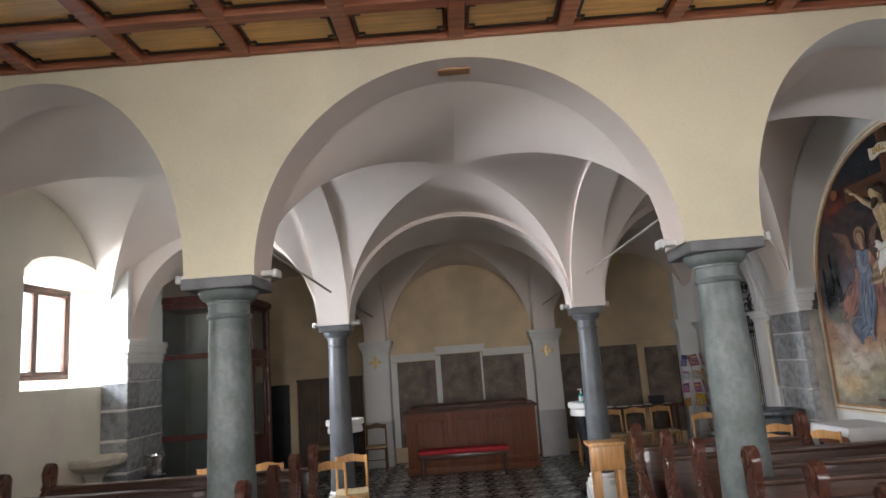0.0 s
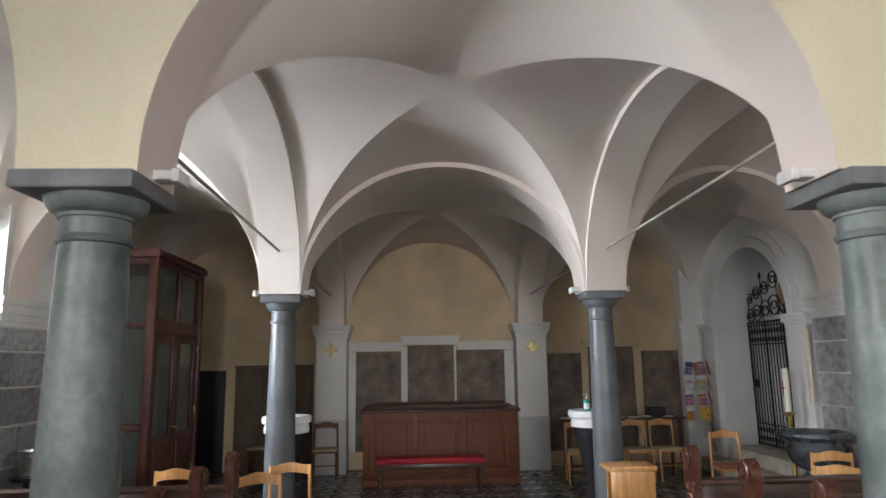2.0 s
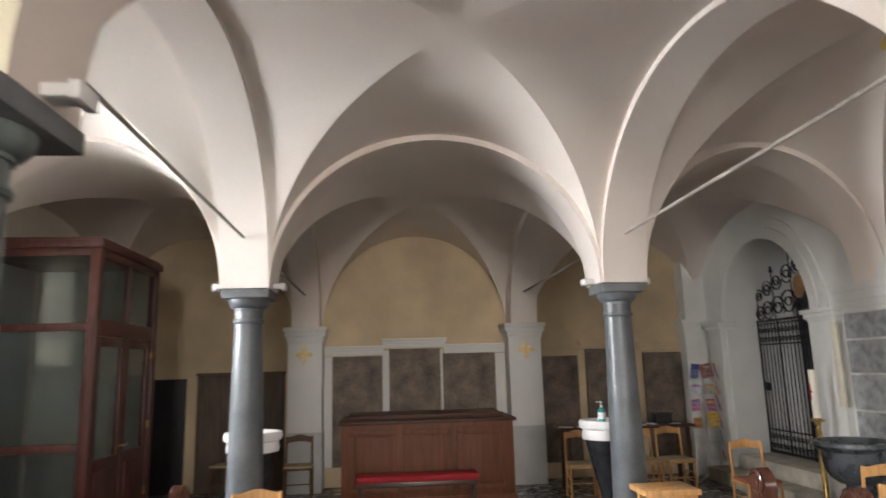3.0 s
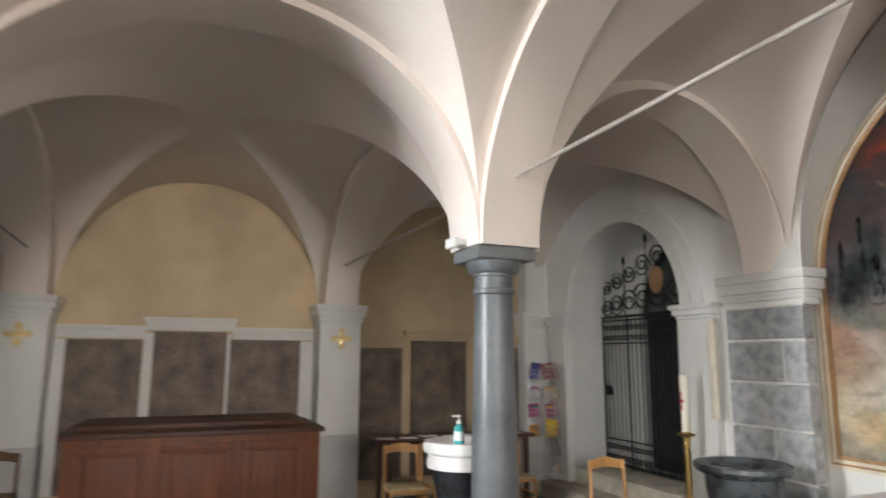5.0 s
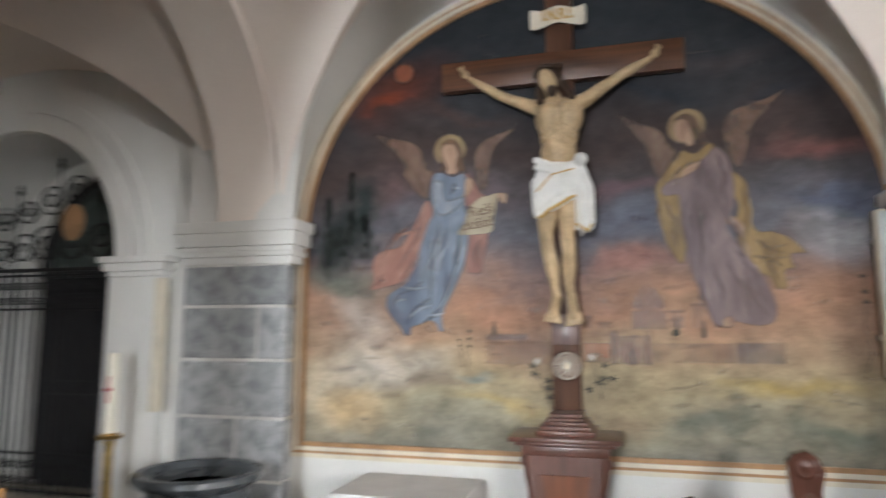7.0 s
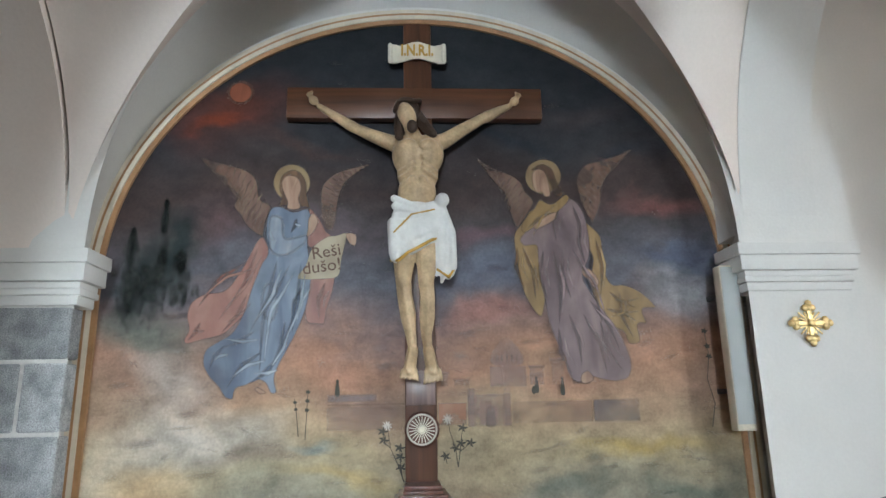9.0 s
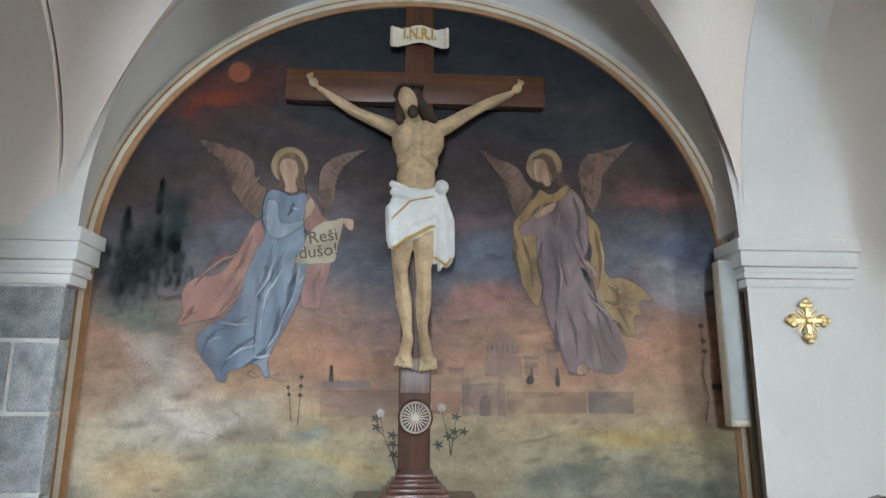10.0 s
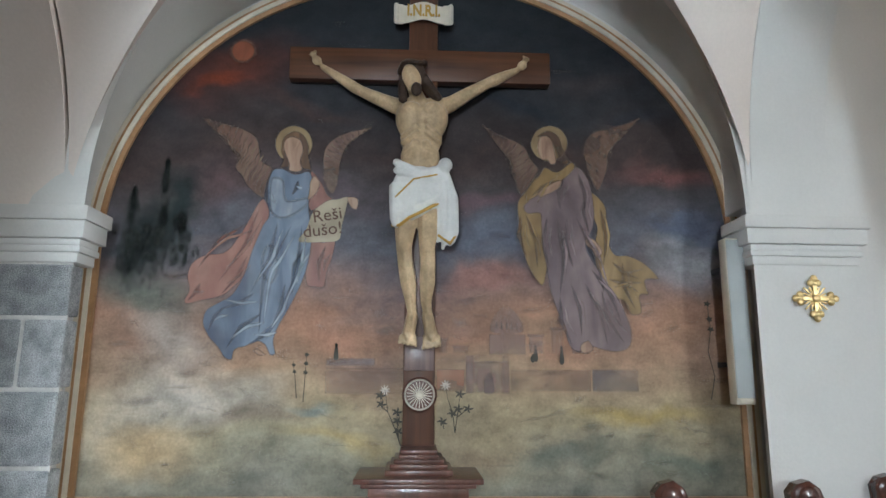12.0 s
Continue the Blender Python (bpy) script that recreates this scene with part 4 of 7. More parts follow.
# dabs of the brush in sky and plain
DABS = [folds("painted_dab", c, tuple(v * 0.7 for v in c), tuple(v * 1.25 for v in c), 14, turn=90, cover=0.30, bare=0.0)
        for c in ((0.46, 0.36, 0.20), (0.20, 0.24, 0.25), (0.40, 0.25, 0.17), (0.27, 0.26, 0.20), (0.52, 0.48, 0.43),
                  (0.40, 0.23, 0.18), (0.22, 0.21, 0.24), (0.16, 0.10, 0.10), (0.07, 0.075, 0.10), (0.15, 0.07, 0.065))]


def dab(i, rng):
    y, z = rng.uniform(3.5, 7.05), rng.uniform(1.06, 3.9) if i % 3 == 0 else rng.uniform(1.06, 2.25)
    ln, w = rng.uniform(0.03, 0.13), rng.uniform(0.012, 0.035)
    if z > 2.5 and ((y - 5.275) / 1.7) ** 2 + ((z - 2.6) / 1.45) ** 2 > 0.9:
        return
    kind = rng.choice((0, 1, 2, 3, 4) if z < 1.75 else (2, 5, 6, 7, 4) if z < 2.25 else (7, 8, 9, 8))
    tip = rng.uniform(-0.04, 0.04)
    rim = [(y - ln, z + tip), (y - 0.4 * ln, z + w), (y + 0.3 * ln, z + 0.7 * w), (y + ln, z - tip), (y + 0.4 * ln, z - w), (y - 0.5 * ln, z - 0.6 * w)]
    paint_shape("painted_dab", DABS[kind], rim, True, 4.9448 - 0.000012 * i, 0.0, [(y + (a - y) * 0.3, z + (b - z) * 0.3) for a, b in rim])


drng = random.Random(11)
for i in range(190):
    dab(i, drng)
depth[0] = 4.9415

# town on the horizon
def patch(name, mat, y0, y1, z0, z1):
    paint_shape(name, mat, [(y0, z0), (y1, z0), (y1, z1), (y0, z1)], False)


patch("painted_wall", ORANGE_PAINT, 5.016, 5.186, 1.582, 1.713)
patch("painted_wall", FAINT_ORANGE, 5.37, 5.82, 1.562, 1.70)
patch("painted_wall", FAINT_ORANGE, 4.283, 4.755, 1.584, 1.716)
patch("painted_wall", SLATE_PAINT, 4.003, 4.277, 1.585, 1.718)
patch("painted_wall", SLATE_PAINT, 5.535, 5.816, 1.721, 1.772)
patch("painted_tower", RUIN, 4.757, 5.016, 1.573, 1.76)
for y0 in (4.966, 4.757):
    patch("painted_tower", RUIN, y0, y0 + 0.05, 1.573, 1.791)
patch("painted_wall", RUIN, 4.66, 4.88, 1.79, 1.918)
paint_shape("painted_dome", RUIN, [(4.682, 1.919), (4.69, 2.006), (4.775, 2.087), (4.86, 2.006), (4.861, 1.918)])
paint_shape("painted_gateway", TOWN_DARK, [(4.851, 1.577), (4.851, 1.66), (4.879, 1.696), (4.907, 1.66), (4.907, 1.577)], soft=0.004)
for i in range(22):
    patch("painted_merlon", TOWN_DARK, 5.38 + 0.02 * i, 5.388 + 0.02 * i, 1.702, 1.716)
for y0, z0, h in ((5.759, 1.755, 0.1), (4.608, 1.755, 0.1), (4.455, 1.74, 0.11), (4.625, 1.75, 0.05)):
    paint_shape("painted_cypress", STEM, [(y0 - 0.014, z0 + 0.02), (y0, z0 + h), (y0 + 0.014, z0 + 0.02), (y0, z0)])
for y0 in (4.715, 4.745, 4.775, 4.805, 4.835):
    paint_shape("painted_window", TOWN_DARK, [(y0 - 0.006, 1.94), (y0 - 0.006, 1.975), (y0, 1.985), (y0 + 0.006, 1.975), (y0 + 0.006, 1.94)], soft=0.003)
for y0, y1, z1 in ((4.29, 4.40, 1.92), (4.44, 4.52, 1.95), (4.56, 4.65, 1.91), (5.0, 5.09, 1.84), (5.12, 5.17, 1.88)):
    patch("painted_house", RUIN, y0, y1, 1.80, z1)
    patch("painted_roof", TOWN_DARK, y0 - 0.006, y1 + 0.006, z1 - 0.015, z1 + 0.012)
# trees in the smoke
TREE = folds("painted_trees", (0.062, 0.072, 0.066), (0.042, 0.052, 0.05), (0.10, 0.112, 0.10), 22, cover=0.42, bare=0.08)
trng = random.Random(5)


def painted_tree(cy, z0, z1, w, n, x, taper):
    """One painted tree: many short upward dabs in one mesh, thinner towards the rim."""
    bm = bmesh.new()
    cov = bm.verts.layers.float.new("cover")
    for i in range(n):
        u = trng.random() ** 0.8
        ww = w * ((1 - u) ** taper * 0.95 + 0.05) * (0.35 + 0.65 * min(1, 4 * u + 0.3))
        y, z = cy + trng.gauss(0, 0.45) * ww, z0 + (z1 - z0) * u
        h, b, lean = trng.uniform(0.03, 0.07), trng.uniform(0.010, 0.024), trng.uniform(-0.012, 0.012)
        c = bm.verts.new((x - 0.000004 * i, y, z))
        c[cov] = 1.0
        rim = [bm.verts.new((x - 0.000004 * i, y + p, z + q)) for p, q in ((-b, -0.3 * h), (-b, 0.3 * h), (lean, h), (b, 0.3 * h), (b, -0.3 * h), (0, -0.7 * h))]
        for k in range(6):
            bm.faces.new((c, rim[k], rim[(k + 1) % 6]))
    part("painted_tree", bm, TREE, painting, "", 0)


painted_tree(6.81, 2.40, 2.93, 0.07, 120, 4.9427, 0.8)
painted_tree(6.99, 2.22, 2.76, 0.10, 130, 4.9427, 0.6)
painted_tree(6.70, 2.28, 2.60, 0.14, 120, 4.9424, 0.5)
painted_tree(6.90, 2.12, 2.52, 0.22, 150, 4.9421, 0.4)
paint_shape("painted_wing", WING, [(6.627, 3.207), (6.53, 3.184), (6.406, 3.152), (6.322, 3.117), (6.273, 3.064), (6.256, 2.989), (6.239, 2.935), (6.175, 2.89), (6.2, 2.808), (6.213, 2.703), (6.254, 2.712), (6.296, 2.743), (6.335, 2.784), (6.362, 2.836), (6.406, 2.888), (6.394, 2.94), (6.424, 2.984), (6.48, 3.058), (6.556, 3.132)])
paint_shape("painted_wing", WING, [(5.586, 3.165), (5.665, 3.152), (5.768, 3.122), (5.838, 3.076), (5.877, 3.021), (5.887, 2.944), (5.88, 2.88), (5.877, 2.816), (5.844, 2.753), (5.809, 2.737), (5.785, 2.797), (5.774, 2.883), (5.765, 2.958), (5.733, 3.036), (5.663, 3.103)])
paint_shape("painted_mantle", SALMON, [(6.213, 2.703), (6.252, 2.681), (6.304, 2.576), (6.356, 2.472), (6.427, 2.38), (6.542, 2.358), (6.615, 2.307), (6.636, 2.227), (6.62, 2.149), (6.643, 2.09), (6.621, 2.062), (6.538, 2.082), (6.425, 2.112), (6.353, 2.172), (6.282, 2.252), (6.234, 2.414), (6.184, 2.558), (6.18, 2.641)])
paint_shape("painted_mantle", SALMON, [(5.96, 2.459), (5.86, 2.445), (5.786, 2.462), (5.793, 2.36), (5.822, 2.259), (5.838, 2.175), (5.887, 2.168), (5.947, 2.187), (5.963, 2.317)])
paint_shape("painted_mantle", SALMON, [(5.952, 2.878), (5.888, 2.826), (5.844, 2.742), (5.808, 2.707), (5.851, 2.679), (5.939, 2.625), (5.974, 2.729)])
paint_shape("painted_halo", HALO, [(5.942, 3.047), (5.972, 2.959), (6.053, 2.921), (6.139, 2.955), (6.178, 3.041), (6.149, 3.13), (6.067, 3.169), (5.981, 3.135)])
paint_shape("painted_hair", HAIR, [(6.065, 3.131), (6.004, 3.109), (5.966, 3.04), (5.96, 2.964), (5.941, 2.878), (5.982, 2.882), (6.064, 2.893), (6.135, 2.891), (6.124, 2.949), (6.139, 3.003), (6.128, 3.086)])
paint_shape("painted_robe", BLUE, [(6.175, 2.883), (6.115, 2.891), (6.042, 2.859), (5.962, 2.878), (5.93, 2.815), (5.944, 2.719), (5.946, 2.646), (5.934, 2.563), (5.921, 2.46), (5.934, 2.317), (5.975, 2.177), (6.036, 2.039), (6.088, 1.941), (6.112, 1.865), (6.097, 1.789), (6.135, 1.779), (6.167, 1.836), (6.216, 1.854), (6.271, 1.825), (6.326, 1.806), (6.341, 1.75), (6.388, 1.759), (6.43, 1.815), (6.492, 1.881), (6.527, 1.957), (6.514, 2.034), (6.442, 2.083), (6.369, 2.133), (6.311, 2.252), (6.272, 2.393), (6.222, 2.536), (6.187, 2.599), (6.205, 2.703), (6.204, 2.808)])
paint_shape("painted_face", FLESH, [(6.124, 3.014), (6.115, 3.073), (6.069, 3.096), (6.017, 3.071), (5.997, 3.007), (6.01, 2.941), (5.998, 2.881), (6.042, 2.863), (6.087, 2.879), (6.086, 2.918)])
paint_shape("painted_light", BLUE2, [(6.104, 2.305), (6.116, 2.217), (6.155, 2.181), (6.198, 2.216), (6.221, 2.303), (6.209, 2.391), (6.17, 2.429), (6.126, 2.393)], soft=0.03)
paint_shape("painted_sleeve", BLUE2, [(6.196, 2.808), (6.152, 2.841), (6.1, 2.811), (6.084, 2.705), (6.033, 2.702), (5.958, 2.719), (5.947, 2.671), (5.999, 2.619), (6.076, 2.576), (6.142, 2.579), (6.19, 2.64)], soft=0.025)
paint_shape("painted_palm", FLESH, [(5.959, 2.75), (5.954, 2.814), (5.924, 2.849), (5.889, 2.805), (5.899, 2.752), (5.933, 2.705), (5.963, 2.695)])
paint_shape("painted_palm", FLESH, [(5.735, 2.713), (5.691, 2.725), (5.656, 2.702), (5.664, 2.639), (5.705, 2.651)])
paint_shape("painted_scroll", PAPER, [(5.842, 2.694), (5.781, 2.704), (5.723, 2.718), (5.732, 2.629), (5.749, 2.545), (5.767, 2.454), (5.86, 2.438), (6.003, 2.442), (5.96, 2.521), (5.925, 2.625)], soft=0.004)
paint_shape("painted_foot", FLESH, [(6.228, 1.807), (6.198, 1.818), (6.154, 1.785), (6.191, 1.773)])
paint_shape("painted_wing", WING, [(4.912, 3.197), (4.816, 3.139), (4.71, 3.097), (4.647, 3.054), (4.616, 2.988), (4.565, 2.913), (4.598, 2.846), (4.642, 2.78), (4.674, 2.747), (4.705, 2.768), (4.719, 2.833), (4.746, 2.875), (4.738, 2.93), (4.776, 2.995), (4.838, 3.071), (4.88, 3.137)])
paint_shape("painted_wing", WING, [(3.923, 3.262), (4.012, 3.23), (4.124, 3.193), (4.212, 3.172), (4.268, 3.121), (4.293, 3.053), (4.289, 2.986), (4.267, 2.898), (4.238, 2.811), (4.208, 2.779), (4.173, 2.834), (4.141, 2.923), (4.133, 3.001), (4.097, 3.069), (4.017, 3.15)])
paint_shape("painted_scarf", GILT, [(4.271, 2.789), (4.169, 2.704), (4.157, 2.597), (4.158, 2.491), (4.12, 2.397), (4.037, 2.388), (3.935, 2.338), (3.857, 2.246), (3.941, 2.234), (3.925, 2.153), (3.978, 2.142), (3.974, 2.041), (4.046, 2.03), (4.074, 2.1), (4.154, 2.14), (4.211, 2.241), (4.248, 2.343), (4.243, 2.469), (4.228, 2.553), (4.256, 2.638)])
paint_shape("painted_scarf", GILT, [(4.577, 2.869), (4.653, 2.78), (4.706, 2.703), (4.702, 2.587), (4.681, 2.419), (4.642, 2.296), (4.583, 2.205), (4.546, 2.216), (4.516, 2.381), (4.522, 2.548), (4.551, 2.632), (4.484, 2.784)])
paint_shape("painted_halo", HALO, [(4.38, 3.084), (4.418, 2.998), (4.504, 2.96), (4.588, 2.993), (4.621, 3.077), (4.584, 3.164), (4.497, 3.202), (4.413, 3.169)])
paint_shape("painted_robe", MAUVE, [(4.33, 2.936), (4.278, 2.887), (4.249, 2.811), (4.233, 2.681), (4.238, 2.574), (4.273, 2.489), (4.29, 2.426), (4.248, 2.343), (4.171, 2.221), (4.094, 2.1), (4.037, 1.94), (4.057, 1.841), (4.13, 1.811), (4.21, 1.82), (4.29, 1.839), (4.342, 1.81), (4.392, 1.819), (4.43, 1.878), (4.438, 1.956), (4.485, 2.055), (4.522, 2.176), (4.539, 2.298), (4.561, 2.421), (4.567, 2.568), (4.572, 2.632), (4.645, 2.63), (4.669, 2.683), (4.59, 2.76), (4.503, 2.848), (4.416, 2.916)])
paint_shape("painted_hair", HAIR, [(4.577, 3.123), (4.511, 3.168), (4.441, 3.134), (4.415, 3.06), (4.375, 2.984), (4.389, 2.943), (4.444, 2.955), (4.468, 3.037), (4.513, 3.114)])
paint_shape("painted_face", FLESH, [(4.578, 3.067), (4.564, 3.117), (4.525, 3.136), (4.483, 3.11), (4.467, 3.043), (4.457, 2.959), (4.496, 2.941), (4.517, 2.971), (4.551, 2.97), (4.571, 3.009)])
paint_shape("painted_scarf", GILT, [(4.371, 2.966), (4.459, 2.904), (4.533, 2.931), (4.577, 2.869), (4.653, 2.78), (4.643, 2.711), (4.548, 2.761), (4.462, 2.81), (4.374, 2.884), (4.34, 2.936)])
paint_shape("painted_palm", FLESH, [(4.579, 2.771), (4.504, 2.827), (4.429, 2.85), (4.441, 2.796), (4.516, 2.751), (4.569, 2.734)])
paint_shape("painted_palm", FLESH, [(4.3, 2.489), (4.252, 2.489), (4.212, 2.448), (4.194, 2.396), (4.237, 2.364), (4.266, 2.416), (4.296, 2.443)])
paint_shape("painted_foot", FLESH, [(4.346, 1.859), (4.301, 1.883), (4.267, 1.83), (4.316, 1.8), (4.352, 1.816)])
paint_shape("painted_moon", MOON, [(6.40 + 0.09 * math.cos(k * math.tau / 10), 3.64 + 0.09 * math.sin(k * math.tau / 10)) for k in range(10)], soft=0.03)

# feathers and folds, brushed over the flat shapes
WING_LINES = (
    ([(6.175, 2.883), (6.258, 3.021), (6.406, 3.152), (6.613, 3.203)], [(6.223, 2.702), (6.352, 2.826), (6.424, 2.984), (6.589, 3.164)]),
    ([(5.877, 2.795), (5.885, 2.977), (5.788, 3.115), (5.592, 3.163)], [(5.809, 2.741), (5.77, 2.926), (5.713, 3.054), (5.612, 3.138)]),
    ([(4.565, 2.913), (4.622, 3.01), (4.731, 3.103), (4.905, 3.192)], [(4.664, 2.752), (4.739, 2.886), (4.78, 3.0), (4.891, 3.159)]),
    ([(4.277, 2.92), (4.285, 3.075), (4.146, 3.187), (3.934, 3.255)], [(4.203, 2.784), (4.135, 2.956), (4.081, 3.092), (3.958, 3.225)]),
)
FOLD_LINES = (
    (BLUE, [((6.125, 2.559), (6.272, 2.114)), ((6.044, 2.54), (6.199, 1.883)), ((5.985, 2.541), (6.091, 1.999)), ((5.95, 2.439), (6.021, 2.117)), ((6.235, 2.134), (6.438, 2.034)), ((6.188, 2.018), (6.382, 1.806)), ((6.118, 1.96), (6.252, 1.835)), ((6.209, 2.787), (6.157, 2.6)), ((6.019, 2.813), (6.054, 2.717)), ((6.402, 2.054), (6.485, 1.909)), ((6.064, 2.196), (6.159, 1.864))]),
    (MAUVE, [((4.468, 2.612), (4.462, 2.136)), ((4.405, 2.614), (4.374, 2.3)), ((4.352, 2.615), (4.195, 2.139)), ((4.462, 2.136), (4.391, 1.839)), ((4.315, 2.219), (4.189, 1.85)), ((4.214, 2.18), (4.087, 1.861)), ((4.398, 2.218), (4.339, 1.898)), ((4.527, 2.611), (4.519, 2.298)), ((4.331, 2.896), (4.298, 2.658)), ((4.417, 2.872), (4.445, 2.655)), ((4.271, 2.302), (4.101, 1.979)), ((4.282, 2.788), (4.272, 2.51))]),
    (SALMON, [((6.239, 2.639), (6.451, 2.191)), ((6.283, 2.556), (6.573, 2.268)), ((6.289, 2.352), (6.426, 2.122)), ((5.839, 2.42), (5.869, 2.198)), ((6.547, 2.189), (6.614, 2.081))]),
    (GILT, [((4.202, 2.682), (4.198, 2.303)), ((4.144, 2.345), (3.982, 2.244)), ((4.17, 2.241), (3.987, 2.162)), ((4.081, 2.346), (4.014, 2.06)), ((4.656, 2.63), (4.591, 2.297)), ((4.687, 2.629), (4.651, 2.358)), ((4.622, 2.737), (4.439, 2.85))]),
)


def along(pts, t):
    k = min(int(t * (len(pts) - 1)), len(pts) - 2)
    return Vector(pts[k]).lerp(Vector(pts[k + 1]), t * (len(pts) - 1) - k)


def brush(name, mat, a, b, w, bend=0.0, x=None):
    """A tapered stroke from a to b, a little bent."""
    a, b = Vector(a), Vector(b)
    d = b - a
    n = Vector((-d.y, d.x)).normalized()
    m = (a + b) / 2 + n * bend * d.length
    def outline(p, q, v):
        return [tuple(p), tuple(p.lerp(m, 0.6) + n * v), tuple(m + n * v), tuple(q), tuple(m - n * v), tuple(p.lerp(m, 0.6) - n * v)]

    paint_shape(name, mat, outline(a, b, w), True, x, 0.0, outline(a.lerp(m, 0.15), b.lerp(m, 0.15), 0.35 * w))


WING_LIGHT = folds("painted_pale_feathers", (0.31, 0.21, 0.125), (0.23, 0.145, 0.09), (0.38, 0.27, 0.165), 16, turn=35, cover=0.8, bare=0.35)
WING_DARK = folds("painted_dark_feathers", (0.14, 0.075, 0.056), (0.10, 0.052, 0.042), (0.19, 0.11, 0.08), 16, turn=35, cover=0.5, bare=0.15)
lay = depth[0] - 0.0012
for lead, trail in WING_LINES:
    for i in range(27):
        t = i / 26
        a, b = along(lead, t), along(trail, t)
        brush("painted_feather", WING_LIGHT if i % 2 else WING_DARK, a.lerp(b, 0.34), b.lerp(a, -0.06), 0.006, 0.10, lay - 0.0006 * (i % 2))
    for i in range(15):
        t = i / 14
        a, b = along(lead, t), along(trail, t)
        brush("painted_feather", WING_LIGHT if i % 2 else WING_DARK, a, a.lerp(b, 0.45), 0.007, 0.10, lay - 0.0006 * (i % 2))
depth[0] = lay - 0.0012
SHADE = {BLUE: folds("painted_blue_shade", (0.075, 0.105, 0.17), (0.05, 0.07, 0.12), (0.11, 0.15, 0.23), 9, cover=0.75, bare=0.3), MAUVE: folds("painted_mauve_shade", (0.115, 0.07, 0.082), (0.08, 0.05, 0.06), (0.16, 0.10, 0.11), 9, cover=0.75, bare=0.3),
         SALMON: folds("painted_salmon_shade", (0.22, 0.09, 0.07), (0.16, 0.065, 0.05), (0.28, 0.12, 0.095), 9, cover=0.75, bare=0.3), GILT: folds("painted_ochre_shade", (0.20, 0.105, 0.035), (0.14, 0.075, 0.03), (0.27, 0.15, 0.05), 9, cover=0.75, bare=0.3)}
GLEAM = {BLUE: folds("painted_blue_light", (0.46, 0.52, 0.60), (0.36, 0.42, 0.51), (0.56, 0.61, 0.66), 9, cover=0.85, bare=0.4), MAUVE: folds("painted_mauve_light", (0.40, 0.28, 0.28), (0.32, 0.22, 0.22), (0.46, 0.34, 0.33), 9, cover=0.8, bare=0.35),
         SALMON: folds("painted_salmon_light", (0.50, 0.27, 0.20), (0.42, 0.21, 0.16), (0.56, 0.32, 0.25), 9, cover=0.75, bare=0.3), GILT: folds("painted_ochre_light", (0.52, 0.34, 0.13), (0.43, 0.27, 0.09), (0.60, 0.42, 0.18), 9, cover=0.75, bare=0.3)}
for mat, lines in FOLD_LINES:
    for i, (a, b) in enumerate(lines):
        k = 0.10 if i % 2 else -0.07
        brush("painted_fold", SHADE[mat], a, b, 0.018, k, lay - 0.0012)
        o = Vector((0.028, 0.0))
        brush("painted_fold", GLEAM[mat], Vector(a) - o + Vector((0, -0.05)), Vector(b) - o * 0.8 + Vector((0, 0.06)), 0.013, k, lay - 0.0018)


def text_part(name, words, size, mat, m, parent, depth_=0.0006, bold=0.0):
    """Raised or painted letters as a mesh, with Blender's own font."""
    c = bpy.data.curves.new(name, 'FONT')
    c.body, c.size, c.extrude, c.offset, c.align_x, c.align_y = words, size, depth_, bold, 'CENTER', 'CENTER'
    c.resolution_u = 3
    tmp = new(name, c)
    me = bpy.data.meshes.new_from_object(tmp.evaluated_get(bpy.context.evaluated_depsgraph_get()))
    bpy.data.objects.remove(tmp)
    me.materials.clear()
    me.materials.append(mat)
    ob = new(name, me)
    ob.matrix_world = m
    ob.parent = parent
    return ob


def facing_left(x, y, z, lean=0):
    """Upright letters on a wall that looks to -x."""
    return Matrix.Translation((x, y, z)) @ Matrix(((0, 0, -1, 0), (-1, 0, 0, 0), (0, 1, 0, 0), (0, 0, 0, 1))) @ Matrix.Rotation(radians(lean), 4, 'Z')


LETTER = material("dark_lettering", (0.10, 0.05, 0.03), 0.6, spots=0.05)
text_part("painted_letters", "Reši", 0.105, LETTER, facing_left(depth[0] - 0.004, 5.838, 2.60, 10), painting)
text_part("painted_letters", "dušo!", 0.105, LETTER, facing_left(depth[0] - 0.004, 5.862, 2.51, 8), painting)
# flowers at the foot of the cross
def painted_plant(pts, leaves, flower, side=0.045):
    """A thin stem through (y, z), with pointed leaves in pairs and a white flower on top."""
    depth[0] -= 0.0004
    xx = depth[0]
    bm = bmesh.new()
    tube(bm, [(xx, y, z) for y, z in pts], 0.0028, 5, 0.0015)
    part("painted_stem", bm, STEM, painting)
    for t in leaves:
        c = along(pts, t)
        for k in range(5):
            a = math.tau * k / 5 + 3 * t
            e = c + Vector((math.cos(a), 0.8 * math.sin(a))) * side * 0.75
            brush("painted_leaf", STEM, c, e, 0.0055, 0.1, xx - 0.0001)
    if flower:
        c = Vector(pts[-1])
        for k in range(9):
            a = math.tau * k / 9
            brush("painted_petal", PETAL, c, c + Vector((math.cos(a), math.sin(a))) * 0.032, 0.004, 0, xx - 0.0002)


